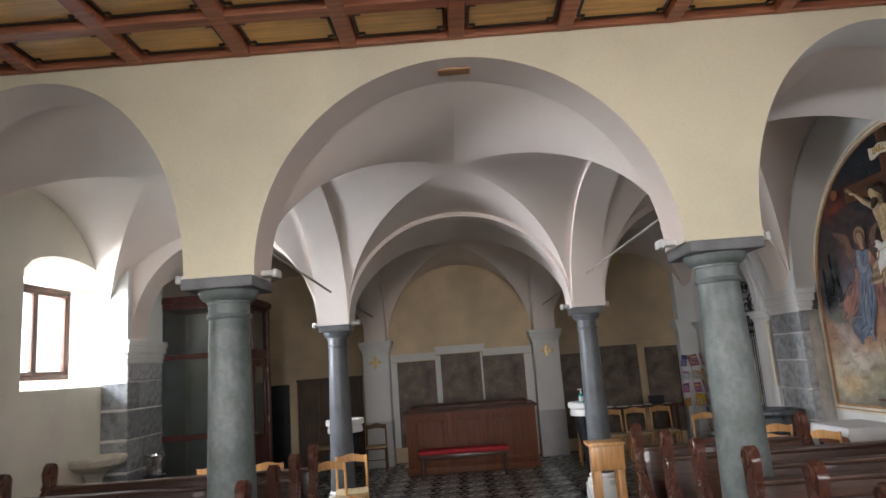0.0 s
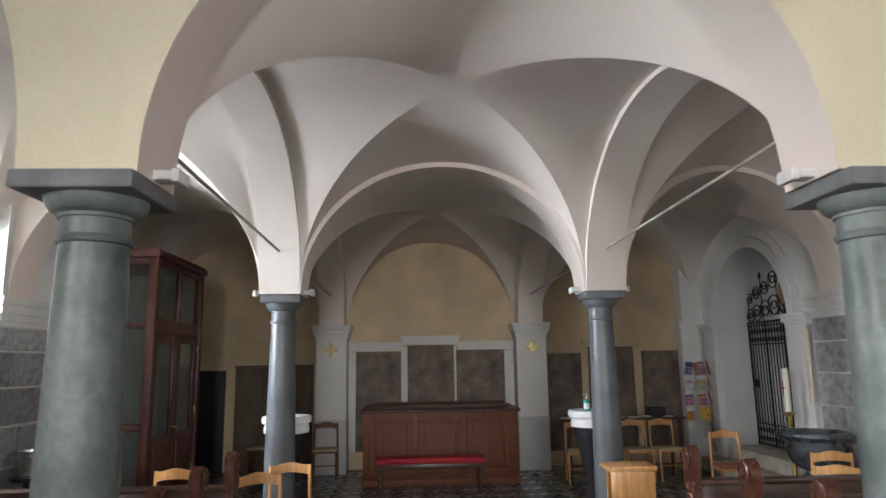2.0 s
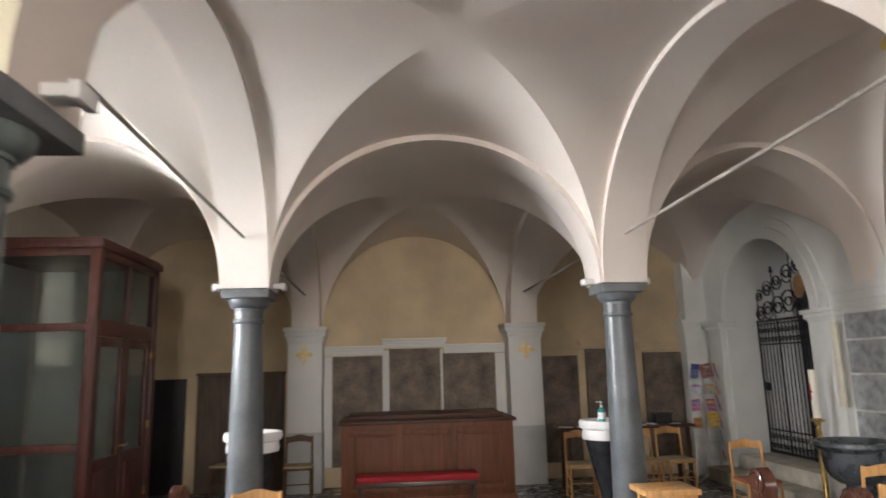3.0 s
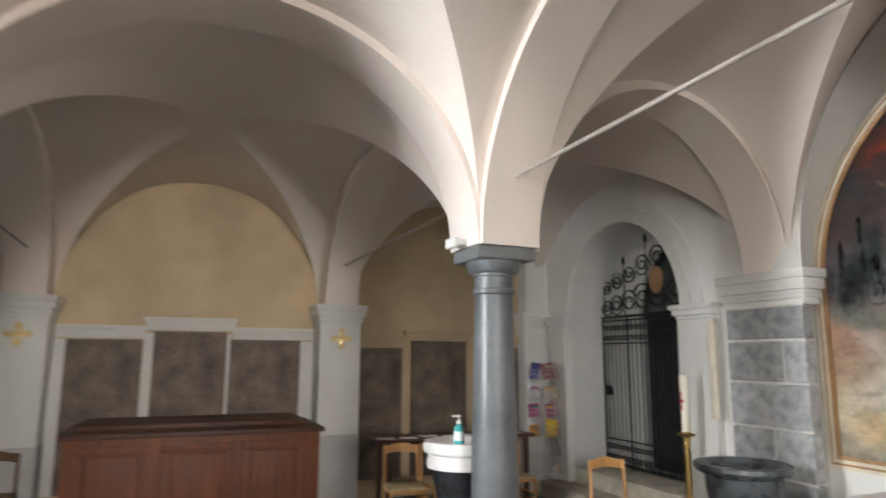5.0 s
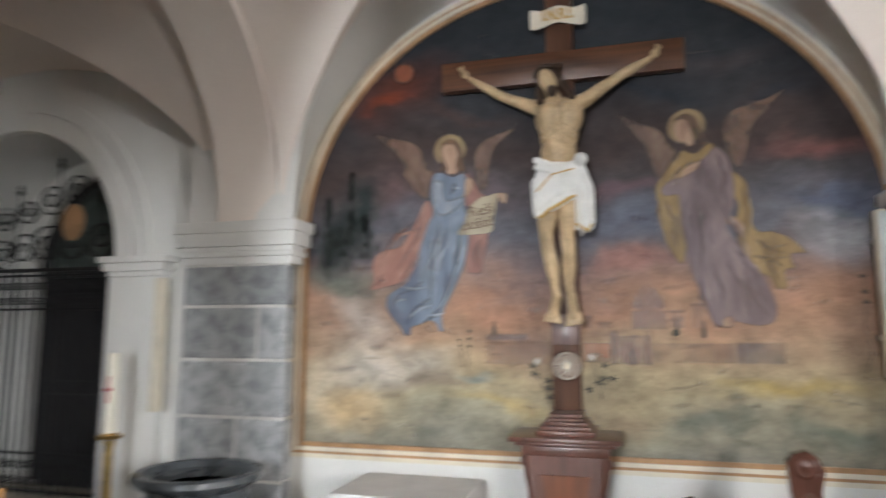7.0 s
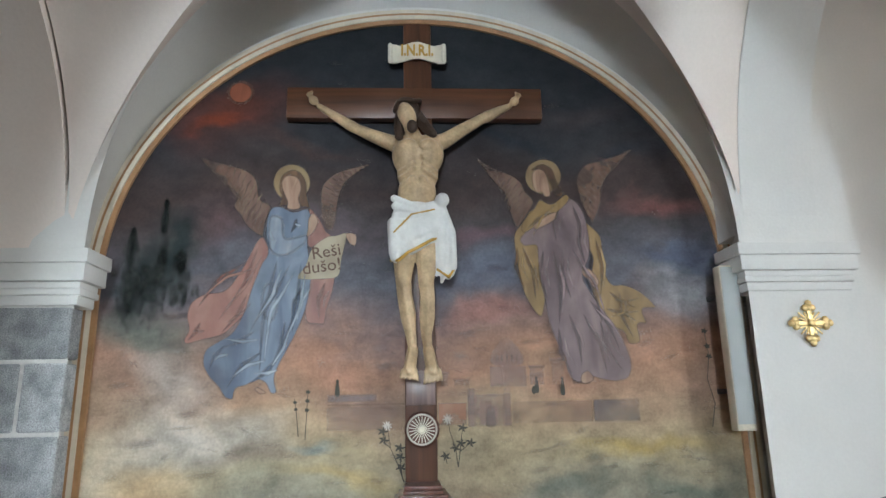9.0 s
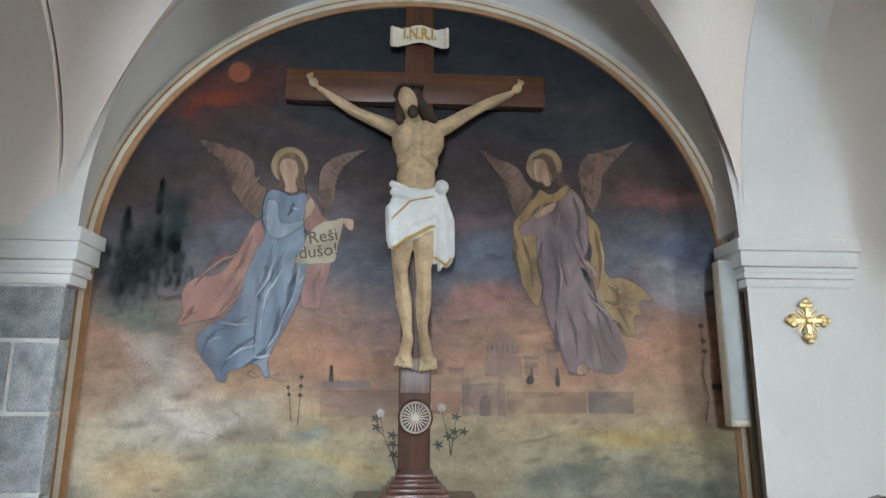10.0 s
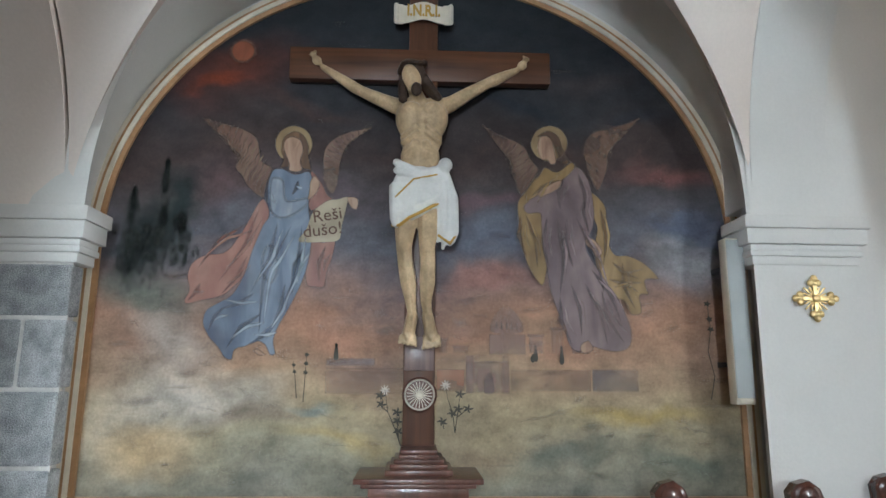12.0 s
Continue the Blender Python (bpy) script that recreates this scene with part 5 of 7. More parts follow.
painted_plant([(5.381, 1.288), (5.41, 1.37), (5.455, 1.47), (5.474, 1.59)], (), True)
painted_plant([(5.39, 1.31), (5.40, 1.40), (5.404, 1.47)], (0.3, 0.65, 1.0), False)
painted_plant([(5.455, 1.47), (5.49, 1.50), (5.50, 1.56)], (0.6, 1.0), False)
painted_plant([(5.078, 1.36), (5.09, 1.46), (5.12, 1.55), (5.131, 1.619)], (0.35,), True)
painted_plant([(5.078, 1.36), (5.06, 1.48), (5.049, 1.572)], (0.55, 1.0), False)
painted_plant([(5.07, 1.44), (5.03, 1.47), (5.005, 1.49)], (1.0,), False)
painted_plant([(5.14, 1.38), (5.15, 1.43)], (0.8,), False)
painted_plant([(5.93, 1.524), (5.925, 1.66), (5.921, 1.785)], (0.6, 0.8, 1.0), False, 0.02)
painted_plant([(5.968, 1.542), (5.98, 1.65), (5.995, 1.747)], (0.7, 0.9), False, 0.016)
painted_plant([(3.60, 1.548), (3.57, 1.68), (3.60, 1.82), (3.575, 1.95), (3.587, 2.1)], (0.75, 0.85, 1.0), False, 0.03)


# ---- crucifix ----
crucifix = thing("crucifix", 4.89, 5.28, 1.3, 0, "tall dark wooden cross on the painted wall", "cross")
inv = crucifix.matrix_world.inverted()


def cpart(name, bm, mat, label="", smooth=35):
    bmesh.ops.transform(bm, matrix=inv, verts=bm.verts[:])
    return part(name, bm, mat, crucifix, label, smooth)


# paler, greyer than the upright: the window's reflection put into the colour
SHEEN_WOOD = wood("sheen_tinted_wood", (0.20, 0.13, 0.115), 0.34, axis=2)
UPRIGHT_WOOD = wood("upright_wood", (0.10, 0.038, 0.017), 0.45, scale=0.6, axis=2, contrast=0.4)
bm = bmesh.new()
box(bm, 4.86, 4.935, 5.195, 5.372, 1.27, 4.12, 0.006)
cpart("upright_beam", bm, UPRIGHT_WOOD)
bm = bmesh.new()
box(bm, 4.852, 4.93, 4.495, 6.10, 3.447, 3.655, 0.006)
cpart("cross_beam", bm, CROSS_WOOD)
# added plate, stands in for the glossy reflection on the upright
bm = bmesh.new()
box(bm, 4.848, 4.87, 5.2, 5.367, 1.70, 1.89, 0.004)
cpart("sheen_plate", bm, SHEEN_WOOD, "added paler plate for the window's sheen on the cross wood")
disc = thing("round_medallion", 4.858, 5.279, 1.568, 0, "round gilt medallion with rays on the cross", "medallion")


def turned_x(bm, prof, segs=40):
    """A turned disc that looks to -x."""
    lathe(bm, prof, segs=segs)
    bmesh.ops.transform(bm, matrix=Matrix.Rotation(radians(-90), 4, 'Y'), verts=bm.verts[:])


bm = bmesh.new()
turned_x(bm, [(0.097, 0), (0.097, 0.02), (0.088, 0.028), (0.085, 0.014)])
part("rim", bm, CHEST_TOP, disc)
bm = bmesh.new()
turned_x(bm, [(0.086, 0.012), (0.086, 0.024), (0.082, 0.027), (0.077, 0.025), (0.075, 0.016)])
part("ring", bm, STEP_STONE, disc, "pale ring")
bm = bmesh.new()
turned_x(bm, [(0.076, 0.017), (0.076, 0.02)])
part("backing", bm, CHEST_TOP, disc)
for i in range(22):
    bm = bmesh.new()
    box(bm, -0.026, -0.021, -0.002, 0.002, 0.022, 0.072, 0.0, Matrix.Rotation(i * math.tau / 22, 4, 'X'))
    part("ray", bm, FRAME_PAINT, disc)
bm = bmesh.new()
turned_x(bm, [(0.022, 0.018), (0.022, 0.028), (0.018, 0.032), (0.014, 0.026)])
part("boss", bm, FRAME_PAINT, disc)

scroll = thing("title_scroll", 4.85, 5.285, 3.89, 0, "white scroll with gilt letters nailed to the cross", "scroll")
bm = bmesh.new()
n = 24
for x0 in (0,):
    rows = []
    for i in range(n + 1):
        u = -1 + 2 * i / n
        x = -0.022 - 0.012 * math.cos(u * 5.5)
        zc = 0.012 * math.cos(u * 3.0)
        h = 0.058 if abs(u) < 0.72 else 0.066
        rows.append([bm.verts.new((x + d, -u * 0.175, zc + s * h)) for d in (0, 0.01) for s in (-1, 1)])
    for p, q in zip(rows, rows[1:]):
        bm.faces.new((p[0], q[0], q[1], p[1]))
        bm.faces.new((p[2], p[3], q[3], q[2]))
        bm.faces.new((p[1], q[1], q[3], p[3]))
        bm.faces.new((p[0], p[2], q[2], q[0]))
    bm.faces.new((rows[0][0], rows[0][1], rows[0][3], rows[0][2]))
    bm.faces.new((rows[-1][0], rows[-1][2], rows[-1][3], rows[-1][1]))
part("scroll_plate", bm, FRAME_PAINT, scroll)
for s in (-1, 1):
    bm = bmesh.new()
    lathe(bm, [(0.012, -0.07), (0.016, -0.06), (0.016, 0.05), (0.012, 0.06)], -0.02, s * 0.17, 12)
    part("scroll_roll", bm, FRAME_PAINT, scroll)
bm = bmesh.new()
lathe(bm, [(0.012, 0.0), (0.016, 0.012), (0.008, 0.024)], -0.02, 0, 12, 0.062)
part("knob", bm, IRON, scroll)
GOLD_PAINT = material("gilt_letters", (0.50, 0.30, 0.06), 0.5, spots=0.05)
text_part("scroll_letters", "I.N.R.I.", 0.105, GOLD_PAINT, facing_left(-0.038, 0, 0.004) @ Matrix.Diagonal((0.72, 1, 1, 1)), scroll, 0.002, 0.0035)


# ---- carved figure, one mesh ----
def ball(bm, c, r, rot=None):
    """An ellipsoid: r is a number or three radii."""
    r = (r, r, r) if isinstance(r, (int, float)) else r
    bmesh.ops.create_uvsphere(bm, u_segments=20, v_segments=12, radius=1, matrix=Matrix.LocRotScale(c, rot, r))


def limb(bm, pts):
    """Overlapping balls and cones through (x, y, z, radius)."""
    for (a, b) in zip(pts, pts[1:]):
        p, q = Vector(a[:3]), Vector(b[:3])
        k = max(3, int((q - p).length / 0.012))
        for i in range(k + 1):
            t = i / k
            c = p.lerp(q, t)
            bmesh.ops.create_icosphere(bm, subdivisions=1, radius=a[3] + (b[3] - a[3]) * t, matrix=Matrix.Translation(c))


def fused(bm, voxel, smooth=6):
    """The union of overlapping forms, as a smooth skin."""
    me = bpy.data.meshes.new("form")
    bm.to_mesh(me)
    bm.free()
    ob = new("form", me)
    r = ob.modifiers.new("skin", 'REMESH')
    r.mode, r.voxel_size = 'VOXEL', voxel
    s = ob.modifiers.new("soften", 'SMOOTH')
    s.factor, s.iterations = 0.5, smooth
    out = bpy.data.meshes.new_from_object(ob.evaluated_get(bpy.context.evaluated_depsgraph_get()))
    bpy.data.objects.remove(ob)
    return out


X = 4.775
body = bmesh.new()
ball(body, (X - 0.045, 5.352, 3.405), (0.068, 0.056, 0.088), Euler((radians(-16), 0, 0)))
limb(body, [(X - 0.02, 5.335, 3.34, 0.045), (X, 5.288, 3.25, 0.052)])
for s, pts in ((1, [(5.40, 3.245, 0.062), (5.455, 3.262, 0.056), (5.55, 3.305, 0.047), (5.655, 3.356, 0.038), (5.70, 3.385, 0.042), (5.79, 3.448, 0.033), (5.895, 3.52, 0.022)]),
               (-1, [(5.18, 3.25, 0.062), (5.12, 3.275, 0.056), (5.01, 3.352, 0.047), (4.885, 3.43, 0.038), (4.84, 3.455, 0.042), (4.77, 3.495, 0.033), (4.705, 3.53, 0.022)])):
    limb(body, [(X + 0.02 + 0.055 * i / 6, *p) for i, p in enumerate(pts)])
for y, z, s in ((5.93, 3.55, 1), (4.675, 3.552, -1)):
    ball(body, (4.825, y, z), (0.018, 0.03, 0.034), Euler((radians(-35 * s), 0, 0)))
    for k in range(4):
        limb(body, [(4.82, y + s * 0.012, z + 0.012, 0.009), (4.80, y + s * (0.006 + 0.011 * k), z + 0.05 - 0.008 * k, 0.008), (4.785, y + s * (0.0 + 0.009 * k), z + 0.035, 0.007)])
# chest, belly, hips
ball(body, (X + 0.005, 5.352, 3.17), (0.088, 0.092, 0.13))
ball(body, (X + 0.005, 5.222, 3.175), (0.088, 0.092, 0.13))
ball(body, (X + 0.01, 5.287, 3.19), (0.085, 0.14, 0.09))
ball(body, (X + 0.01, 5.29, 3.05), (0.075, 0.125, 0.13))
ball(body, (X, 5.295, 2.93), (0.078, 0.116, 0.12))
ball(body, (X + 0.01, 5.30, 2.80), (0.085, 0.135, 0.12))
for y0, y1, y2, s in ((5.37, 5.378, 5.327, 1), (5.232, 5.25, 5.24, -1)):
    limb(body, [(X - 0.01, y0, 2.70, 0.085), (X - 0.035, (y0 + y1) / 2, 2.52, 0.072), (X - 0.06, y1, 2.39, 0.052), (X - 0.045, y1 - 0.008, 2.30, 0.050),
                (X - 0.02, (y1 + y2) / 2, 2.20, 0.053), (X + 0.0, y2 + 0.01, 2.09, 0.037), (X + 0.015, y2, 2.01, 0.030)])
    limb(body, [(X + 0.02, y2, 2.0, 0.038), (X - 0.02, y2 + 0.010 * s, 1.945, 0.04), (X - 0.05, y2 + 0.020 * s, 1.885, 0.042)])
    for k in range(5):
        yy = y2 + 0.022 * s + (k - 2) * 0.019
        limb(body, [(X - 0.055, yy, 1.885, 0.013), (X - 0.07, yy + 0.004 * (k - 2), 1.832 + 0.004 * k * s, 0.011)])
for s in (-1, 1):
    ball(body, (X - 0.055, 5.287 + 0.062 * s, 3.205), (0.045, 0.06, 0.045))
    for k in range(3):
        limb(body, [(X - 0.072, 5.287 + 0.028 * s, 3.13 - 0.035 * k, 0.013), (X - 0.062, 5.287 + 0.075 * s, 3.105 - 0.04 * k, 0.013), (X - 0.02, 5.29 + 0.115 * s, 3.09 - 0.04 * k, 0.012)])
    for k in range(2):
        ball(body, (X - 0.062, 5.292 + 0.03 * s, 2.985 - 0.06 * k), (0.022, 0.03, 0.032))
    ball(body, (X - 0.085, (5.375, 5.25)[s < 0], 2.385), (0.03, 0.034, 0.042))
cloth = bmesh.new()
for i in range(7):
    a = i / 6
    limb(cloth, [(X - 0.075 - 0.012 * math.sin(i * 2.2), 5.43 - 0.03 * a, 2.85 - 0.05 * i + 0.02, 0.026), (X - 0.115, 5.29, 2.80 - 0.034 * i + 0.05 * a, 0.024), (X - 0.07, 5.165, 2.845 - 0.024 * i, 0.022)])
ball(cloth, (X + 0.0, 5.305, 2.77), (0.105, 0.145, 0.11))
ball(cloth, (X - 0.01, 5.325, 2.66), (0.115, 0.14, 0.12))
limb(cloth, [(X - 0.05, 5.42, 2.72, 0.06), (X - 0.06, 5.415, 2.56, 0.055), (X - 0.075, 5.42, 2.515, 0.035)])
limb(cloth, [(X - 0.06, 5.40, 2.53, 0.04), (X - 0.085, 5.31, 2.585, 0.045), (X - 0.06, 5.20, 2.64, 0.045)])
ball(cloth, (X - 0.09, 5.151, 2.855), (0.04, 0.042, 0.042))
for k in range(4):
    y = 5.185 - 0.03 * k
    limb(cloth, [(X - 0.07, 5.15, 2.83, 0.022), (X - 0.06 - 0.015 * (k % 2), y, 2.66, 0.026), (X - 0.055 - 0.018 * (k % 2), y - 0.004, 2.47 - 0.03 * (k % 3), 0.024), (X - 0.05, y + 0.004, 2.42 - 0.04 * (k == 1), 0.014)])
hem = bmesh.new()
limb(hem, [(X - 0.055, 5.445, 2.505, 0.012), (X - 0.105, 5.405, 2.495, 0.012), (X - 0.128, 5.35, 2.535, 0.012), (X - 0.128, 5.30, 2.56, 0.012), (X - 0.105, 5.22, 2.61, 0.012), (X - 0.07, 5.17, 2.64, 0.012)])
limb(hem, [(X - 0.10, 5.43, 2.66, 0.008), (X - 0.137, 5.33, 2.755, 0.008), (X - 0.115, 5.20, 2.79, 0.008)])
limb(hem, [(X - 0.08, 5.185, 2.445, 0.01), (X - 0.085, 5.15, 2.42, 0.01), (X - 0.08, 5.12, 2.40, 0.01), (X - 0.07, 5.085, 2.455, 0.01)])
hair = bmesh.new()
ball(hair, (X - 0.015, 5.342, 3.445), (0.075, 0.072, 0.075))
limb(hair, [(X - 0.02, 5.395, 3.43, 0.034), (X - 0.035, 5.405, 3.34, 0.034), (X - 0.06, 5.40, 3.265, 0.03)])
limb(hair, [(X + 0.0, 5.285, 3.43, 0.04), (X - 0.01, 5.24, 3.35, 0.042), (X - 0.05, 5.20, 3.285, 0.034)])
ball(hair, (X - 0.085, 5.322, 3.318), (0.034, 0.033, 0.042))
ring_pts = [(X - 0.03 + 0.088 * math.cos(a), 5.35 + 0.078 * math.sin(a), 3.478 + 0.012 * math.sin(3 * a) - 0.02 * math.sin(a)) for a in [i * math.tau / 16 for i in range(17)]]
limb(hair, [(*p, 0.016) for p in ring_pts])
for i in range(16):
    p = Vector(ring_pts[i])
    limb(hair, [(*p, 0.008), (p.x + 0.03 * math.cos(i * 1.7), p.y + 0.03 * math.sin(i * 1.1), p.z + 0.024 * math.cos(i * 2.3), 0.004)])
FIGURE = material("carved_pale_paint", (0.50, 0.365, 0.215), 0.36, spots=0.18, scale=9, grain=60, bump=0.08)
FIGURE_CLOTH = material("carved_white_paint", (0.70, 0.69, 0.66), 0.5, spots=0.07, scale=9, grain=60, bump=0.1)
FIGURE_DARK = material("carved_dark_paint", (0.05, 0.03, 0.02), 0.5, spots=0.15, scale=20, grain=60, bump=0.5)
both = bmesh.new()
for i, (form, vox) in enumerate(((body, 0.0065), (cloth, 0.007), (hair, 0.006), (hem, 0.005))):
    me = fused(form, vox, 4 if i == 0 else 2)
    k = len(both.faces)
    both.from_mesh(me)
    both.faces.ensure_lookup_table()
    for f in both.faces[k:]:
        f.material_index = i
struct("statue", both, [FIGURE, FIGURE_CLOTH, FIGURE_DARK, GOLD_PAINT], "painted wooden figure with a white cloth on the cross", "statue", smooth=60, kind="")


# ---- pedestal under the cross ----
ped = thing("pedestal", 4.72, 5.28, 0, 0, "polished dark wooden pedestal with scrolled sides below the cross", "pedestal")


def ptier(name, w, d0, z0, z1, bev=0.006):
    bm = bmesh.new()
    box(bm, -d0, 0.22, -w, w, z0, z1, bev)
    part(name, bm, PEDESTAL_WOOD, ped)


for i, (w, d0, z0, z1) in enumerate(((0.098, 0.06, 1.268, 1.292), (0.105, 0.066, 1.248, 1.268), (0.13, 0.085, 1.225, 1.248), (0.15, 0.10, 1.20, 1.225), (0.175, 0.125, 1.17, 1.20))):
    ptier("stepped_moulding", w, d0, z0, z1)
ptier("cornice", 0.325, 0.21, 1.142, 1.17)
ptier("cornice_cove", 0.29, 0.18, 1.118, 1.142)
ptier("frieze", 0.255, 0.15, 1.06, 1.118)
bm = bmesh.new()
prof = [(0.215, 1.06), (0.21, 0.95), (0.19, 0.86), (0.185, 0.78), (0.205, 0.68), (0.25, 0.58), (0.30, 0.50), (0.33, 0.42), (0.335, 0.34), (0.335, 0.12)]
extrude_yz(bm, [(w, z) for w, z in prof] + [(-w, z) for w, z in prof[::-1]], -0.12, 0.2)
part("body", bm, PEDESTAL_WOOD, ped)
bm = bmesh.new()
extrude_yz(bm, [(w - 0.07, z) for w, z in prof[1:8]] + [(-w + 0.07, z) for w, z in prof[1:8][::-1]], -0.133, -0.118)
part("front_panel", bm, CHEST_WOOD, ped)
for s in (-1, 1):
    bm = bmesh.new()
    tube(bm, [(-0.1, s * (w + 0.012), z) for w, z in prof[:9]], 0.026, 8)
    tube(bm, [(-0.1, s * (0.225 + 0.03 * math.cos(a)), 1.02 + 0.03 * math.sin(a)) for a in [k * 0.5 for k in range(14)]], 0.014, 8)
    part("scroll_side", bm, PEDESTAL_WOOD, ped)
ptier("plinth", 0.37, 0.18, 0.0, 0.12, 0.012)


# ---- far wall: slabs, cornices, panels ----
def cornice(bm, x0, x1, y, z0, z1, out=0.09):
    h = z1 - z0
    for o, a, b in ((0.25, 0.0, 0.25), (0.45, 0.25, 0.4), (0.6, 0.4, 0.7), (1.0, 0.7, 1.0)):
        box(bm, x0 - out * o * 0.4, x1 + out * o * 0.4, y - out * o, y + 0.05, z0 + a * h, z0 + b * h, 0.006)


def slab(x0, x1, z0, z1, seed, relief=5):
    """A worn gravestone set in the wall, with a raised rim and a weathered relief."""
    t = thing("stone_slab", (x0 + x1) / 2, 11.6, z0, 0, "worn brown memorial slab with a faded relief", "stone slab", "memorial slabs")
    bm = bmesh.new()
    w, h = (x1 - x0) / 2, z1 - z0
    box(bm, -w, w, -0.03, 0.02, 0, h, 0.01)
    part("slab_body", bm, SLAB, t)
    bm = bmesh.new()
    for a in ((-w, w, 0, 0.06), (-w, w, h - 0.06, h), (-w, -w + 0.05, 0.06, h - 0.06), (w - 0.05, w, 0.06, h - 0.06)):
        box(bm, a[0], a[1], -0.046, -0.031, a[2], a[3], 0.006)
    part("rim", bm, SLAB, t)
    rnd = random.Random(seed)
    bm = bmesh.new()
    for i in range(relief):
        bmesh.ops.create_uvsphere(bm, u_segments=14, v_segments=8, radius=1, matrix=Matrix.LocRotScale(
            (rnd.uniform(-0.55, 0.55) * w, -0.028, h * (0.3 + 0.55 * rnd.random())), Euler((0, rnd.uniform(-1, 1), 0)), (w * rnd.uniform(0.12, 0.3), 0.022, w * rnd.uniform(0.2, 0.55))))
    part("relief", bm, SLAB, t)


slab(-1.31, -0.53, 0.3, 1.97, 1, 7)
slab(-0.42, 0.39, 0.3, 2.07, 2, 6)
slab(0.43, 1.27, 0.3, 1.985, 3, 6)
slab(2.0, 2.62, 0.25, 1.90, 4, 3)
slab(2.76, 3.55, 0.25, 2.0, 5, 5)
slab(3.72, 4.40, 0.25, 1.92, 6, 4)
bm = bmesh.new()
for a in ((-1.44, -1.31, 0.3, 1.97), (-0.53, -0.42, 0.3, 2.05), (0.39, 0.43, 1.0, 2.05), (1.27, 1.44, 0.3, 1.97)):
    box(bm, a[0], a[1], 11.575, 11.63, a[2], a[3], 0.004)
for x0, x1, z0, z1 in ((-1.44, -0.53, 1.985, 2.13), (-0.50, 0.46, 2.085, 2.235), (0.47, 1.44, 1.985, 2.13)):
    cornice(bm, x0, x1, 11.6, z0, z1)
struct("trim_slab_frame", bm, WHITE_WALL, "white plaster cornice and strips around the slabs", "moulding")
bm = bmesh.new()
for x0, x1, z0, z1 in ((1.95, 2.64, 1.91, 2.05), (2.68, 3.62, 2.01, 2.15), (3.66, 4.45, 1.93, 2.07)):
    cornice(bm, x0, x1, 11.6, z0, z1)
box(bm, 2.63, 2.74, 11.58, 11.63, 0.25, 2.0, 0.004)
box(bm, 3.57, 3.70, 11.58, 11.63, 0.25, 2.0, 0.004)
struct("trim_slab_frame_right", bm, OCHRE, "pale plaster cornice over the side slabs", "moulding")
panel = thing("wall_panelling", 0, 0, 0, 0, "dark brown wooden panelling on the far wall", "panelling")
for i in range(3):
    bm = bmesh.new()
    box(bm, -3.36 + 0.44 * i, -3.36 + 0.44 * i + 0.437, 11.56, 11.62, 0, 1.73, 0.006)
    part("panel", bm, DULL_PANEL, panel)
bm = bmesh.new()
box(bm, -3.38, -2.03, 11.545, 11.62, 1.731, 1.77, 0.006)
part("top_rail", bm, DULL_PANEL, panel)
door = tagged(new("door_1"), "low black wooden door in the far wall", "door", "", "structure")
bm = bmesh.new()
box(bm, -4.35, -3.53, 11.57, 11.62, 0, 1.69, 0.006)
part("door_leaf", bm, BLACK_WOOD, door)
bm = bmesh.new()
box(bm, -3.66, -3.62, 11.53, 11.57, 0.95, 1.06, 0.006)
part("door_handle", bm, IRON, door)

# black arched door behind the gate, with a fanlight
gd = tagged(new("door_2"), "black arched double door with a glazed fanlight", "door", "", "structure")
for y0, y1 in ((8.66, 9.52), (9.54, 10.4)):
    bm = bmesh.new()
    box(bm, 5.72, 5.77, y0, y1, 0.4, 2.30, 0.008)
    leaf = part("door_leaf", bm, BLACK_WOOD, gd)
    for z0, z1 in ((0.55, 1.2), (1.32, 2.15)):
        bm = bmesh.new()
        box(bm, 5.705, 5.725, y0 + 0.12, y1 - 0.12, z0, z1, 0.012)
        part("door_panel", bm, BLACK_WOOD, leaf)
bm = bmesh.new()
box(bm, 5.68, 5.78, 8.66, 10.4, 2.30, 2.40, 0.01)
part("transom", bm, BLACK_WOOD, gd)
FAN = material("dusty_fanlight", (0.10, 0.125, 0.115), 0.25, spots=0.15, scale=6)
bm = bmesh.new()
extrude_yz(bm, [(9.53 - 0.84 * math.cos(math.pi * i / 24), 2.40 + 0.88 * math.sin(math.pi * i / 24)) for i in range(25)], 5.74, 5.75)
part("fanlight", bm, FAN, gd)
bm = bmesh.new()
arc = [(9.53 - 0.86 * math.cos(math.pi * i / 24), 2.38 + 0.90 * math.sin(math.pi * i / 24)) for i in range(25)]
tube(bm, [(5.7, y, z) for y, z in arc], 0.04, 6)
part("fanlight_frame", bm, BLACK_WOOD, gd)
# flat sheet closes the opening; its black colour stands in for darkness
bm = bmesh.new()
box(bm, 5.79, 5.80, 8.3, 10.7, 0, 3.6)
struct("backdrop_unlit", bm, UNLIT_BLACK, "near-black sheet standing in for the unlit space behind the door", "passage")


# ---- iron gate ----
def spiral(bm, c, r, turns, x, flip=1, up=1, rad=0.007, n=22, start=0.0):
    """A wrought scroll in the plane of the gate."""
    pts = []
    for i in range(n + 1):
        t = i / n
        a = start + turns * math.tau * t
        k = r * (1 - 0.82 * t)
        pts.append((x, c[0] + flip * k * math.cos(a), c[1] + up * k * math.sin(a)))
    tube(bm, pts, rad, 6)


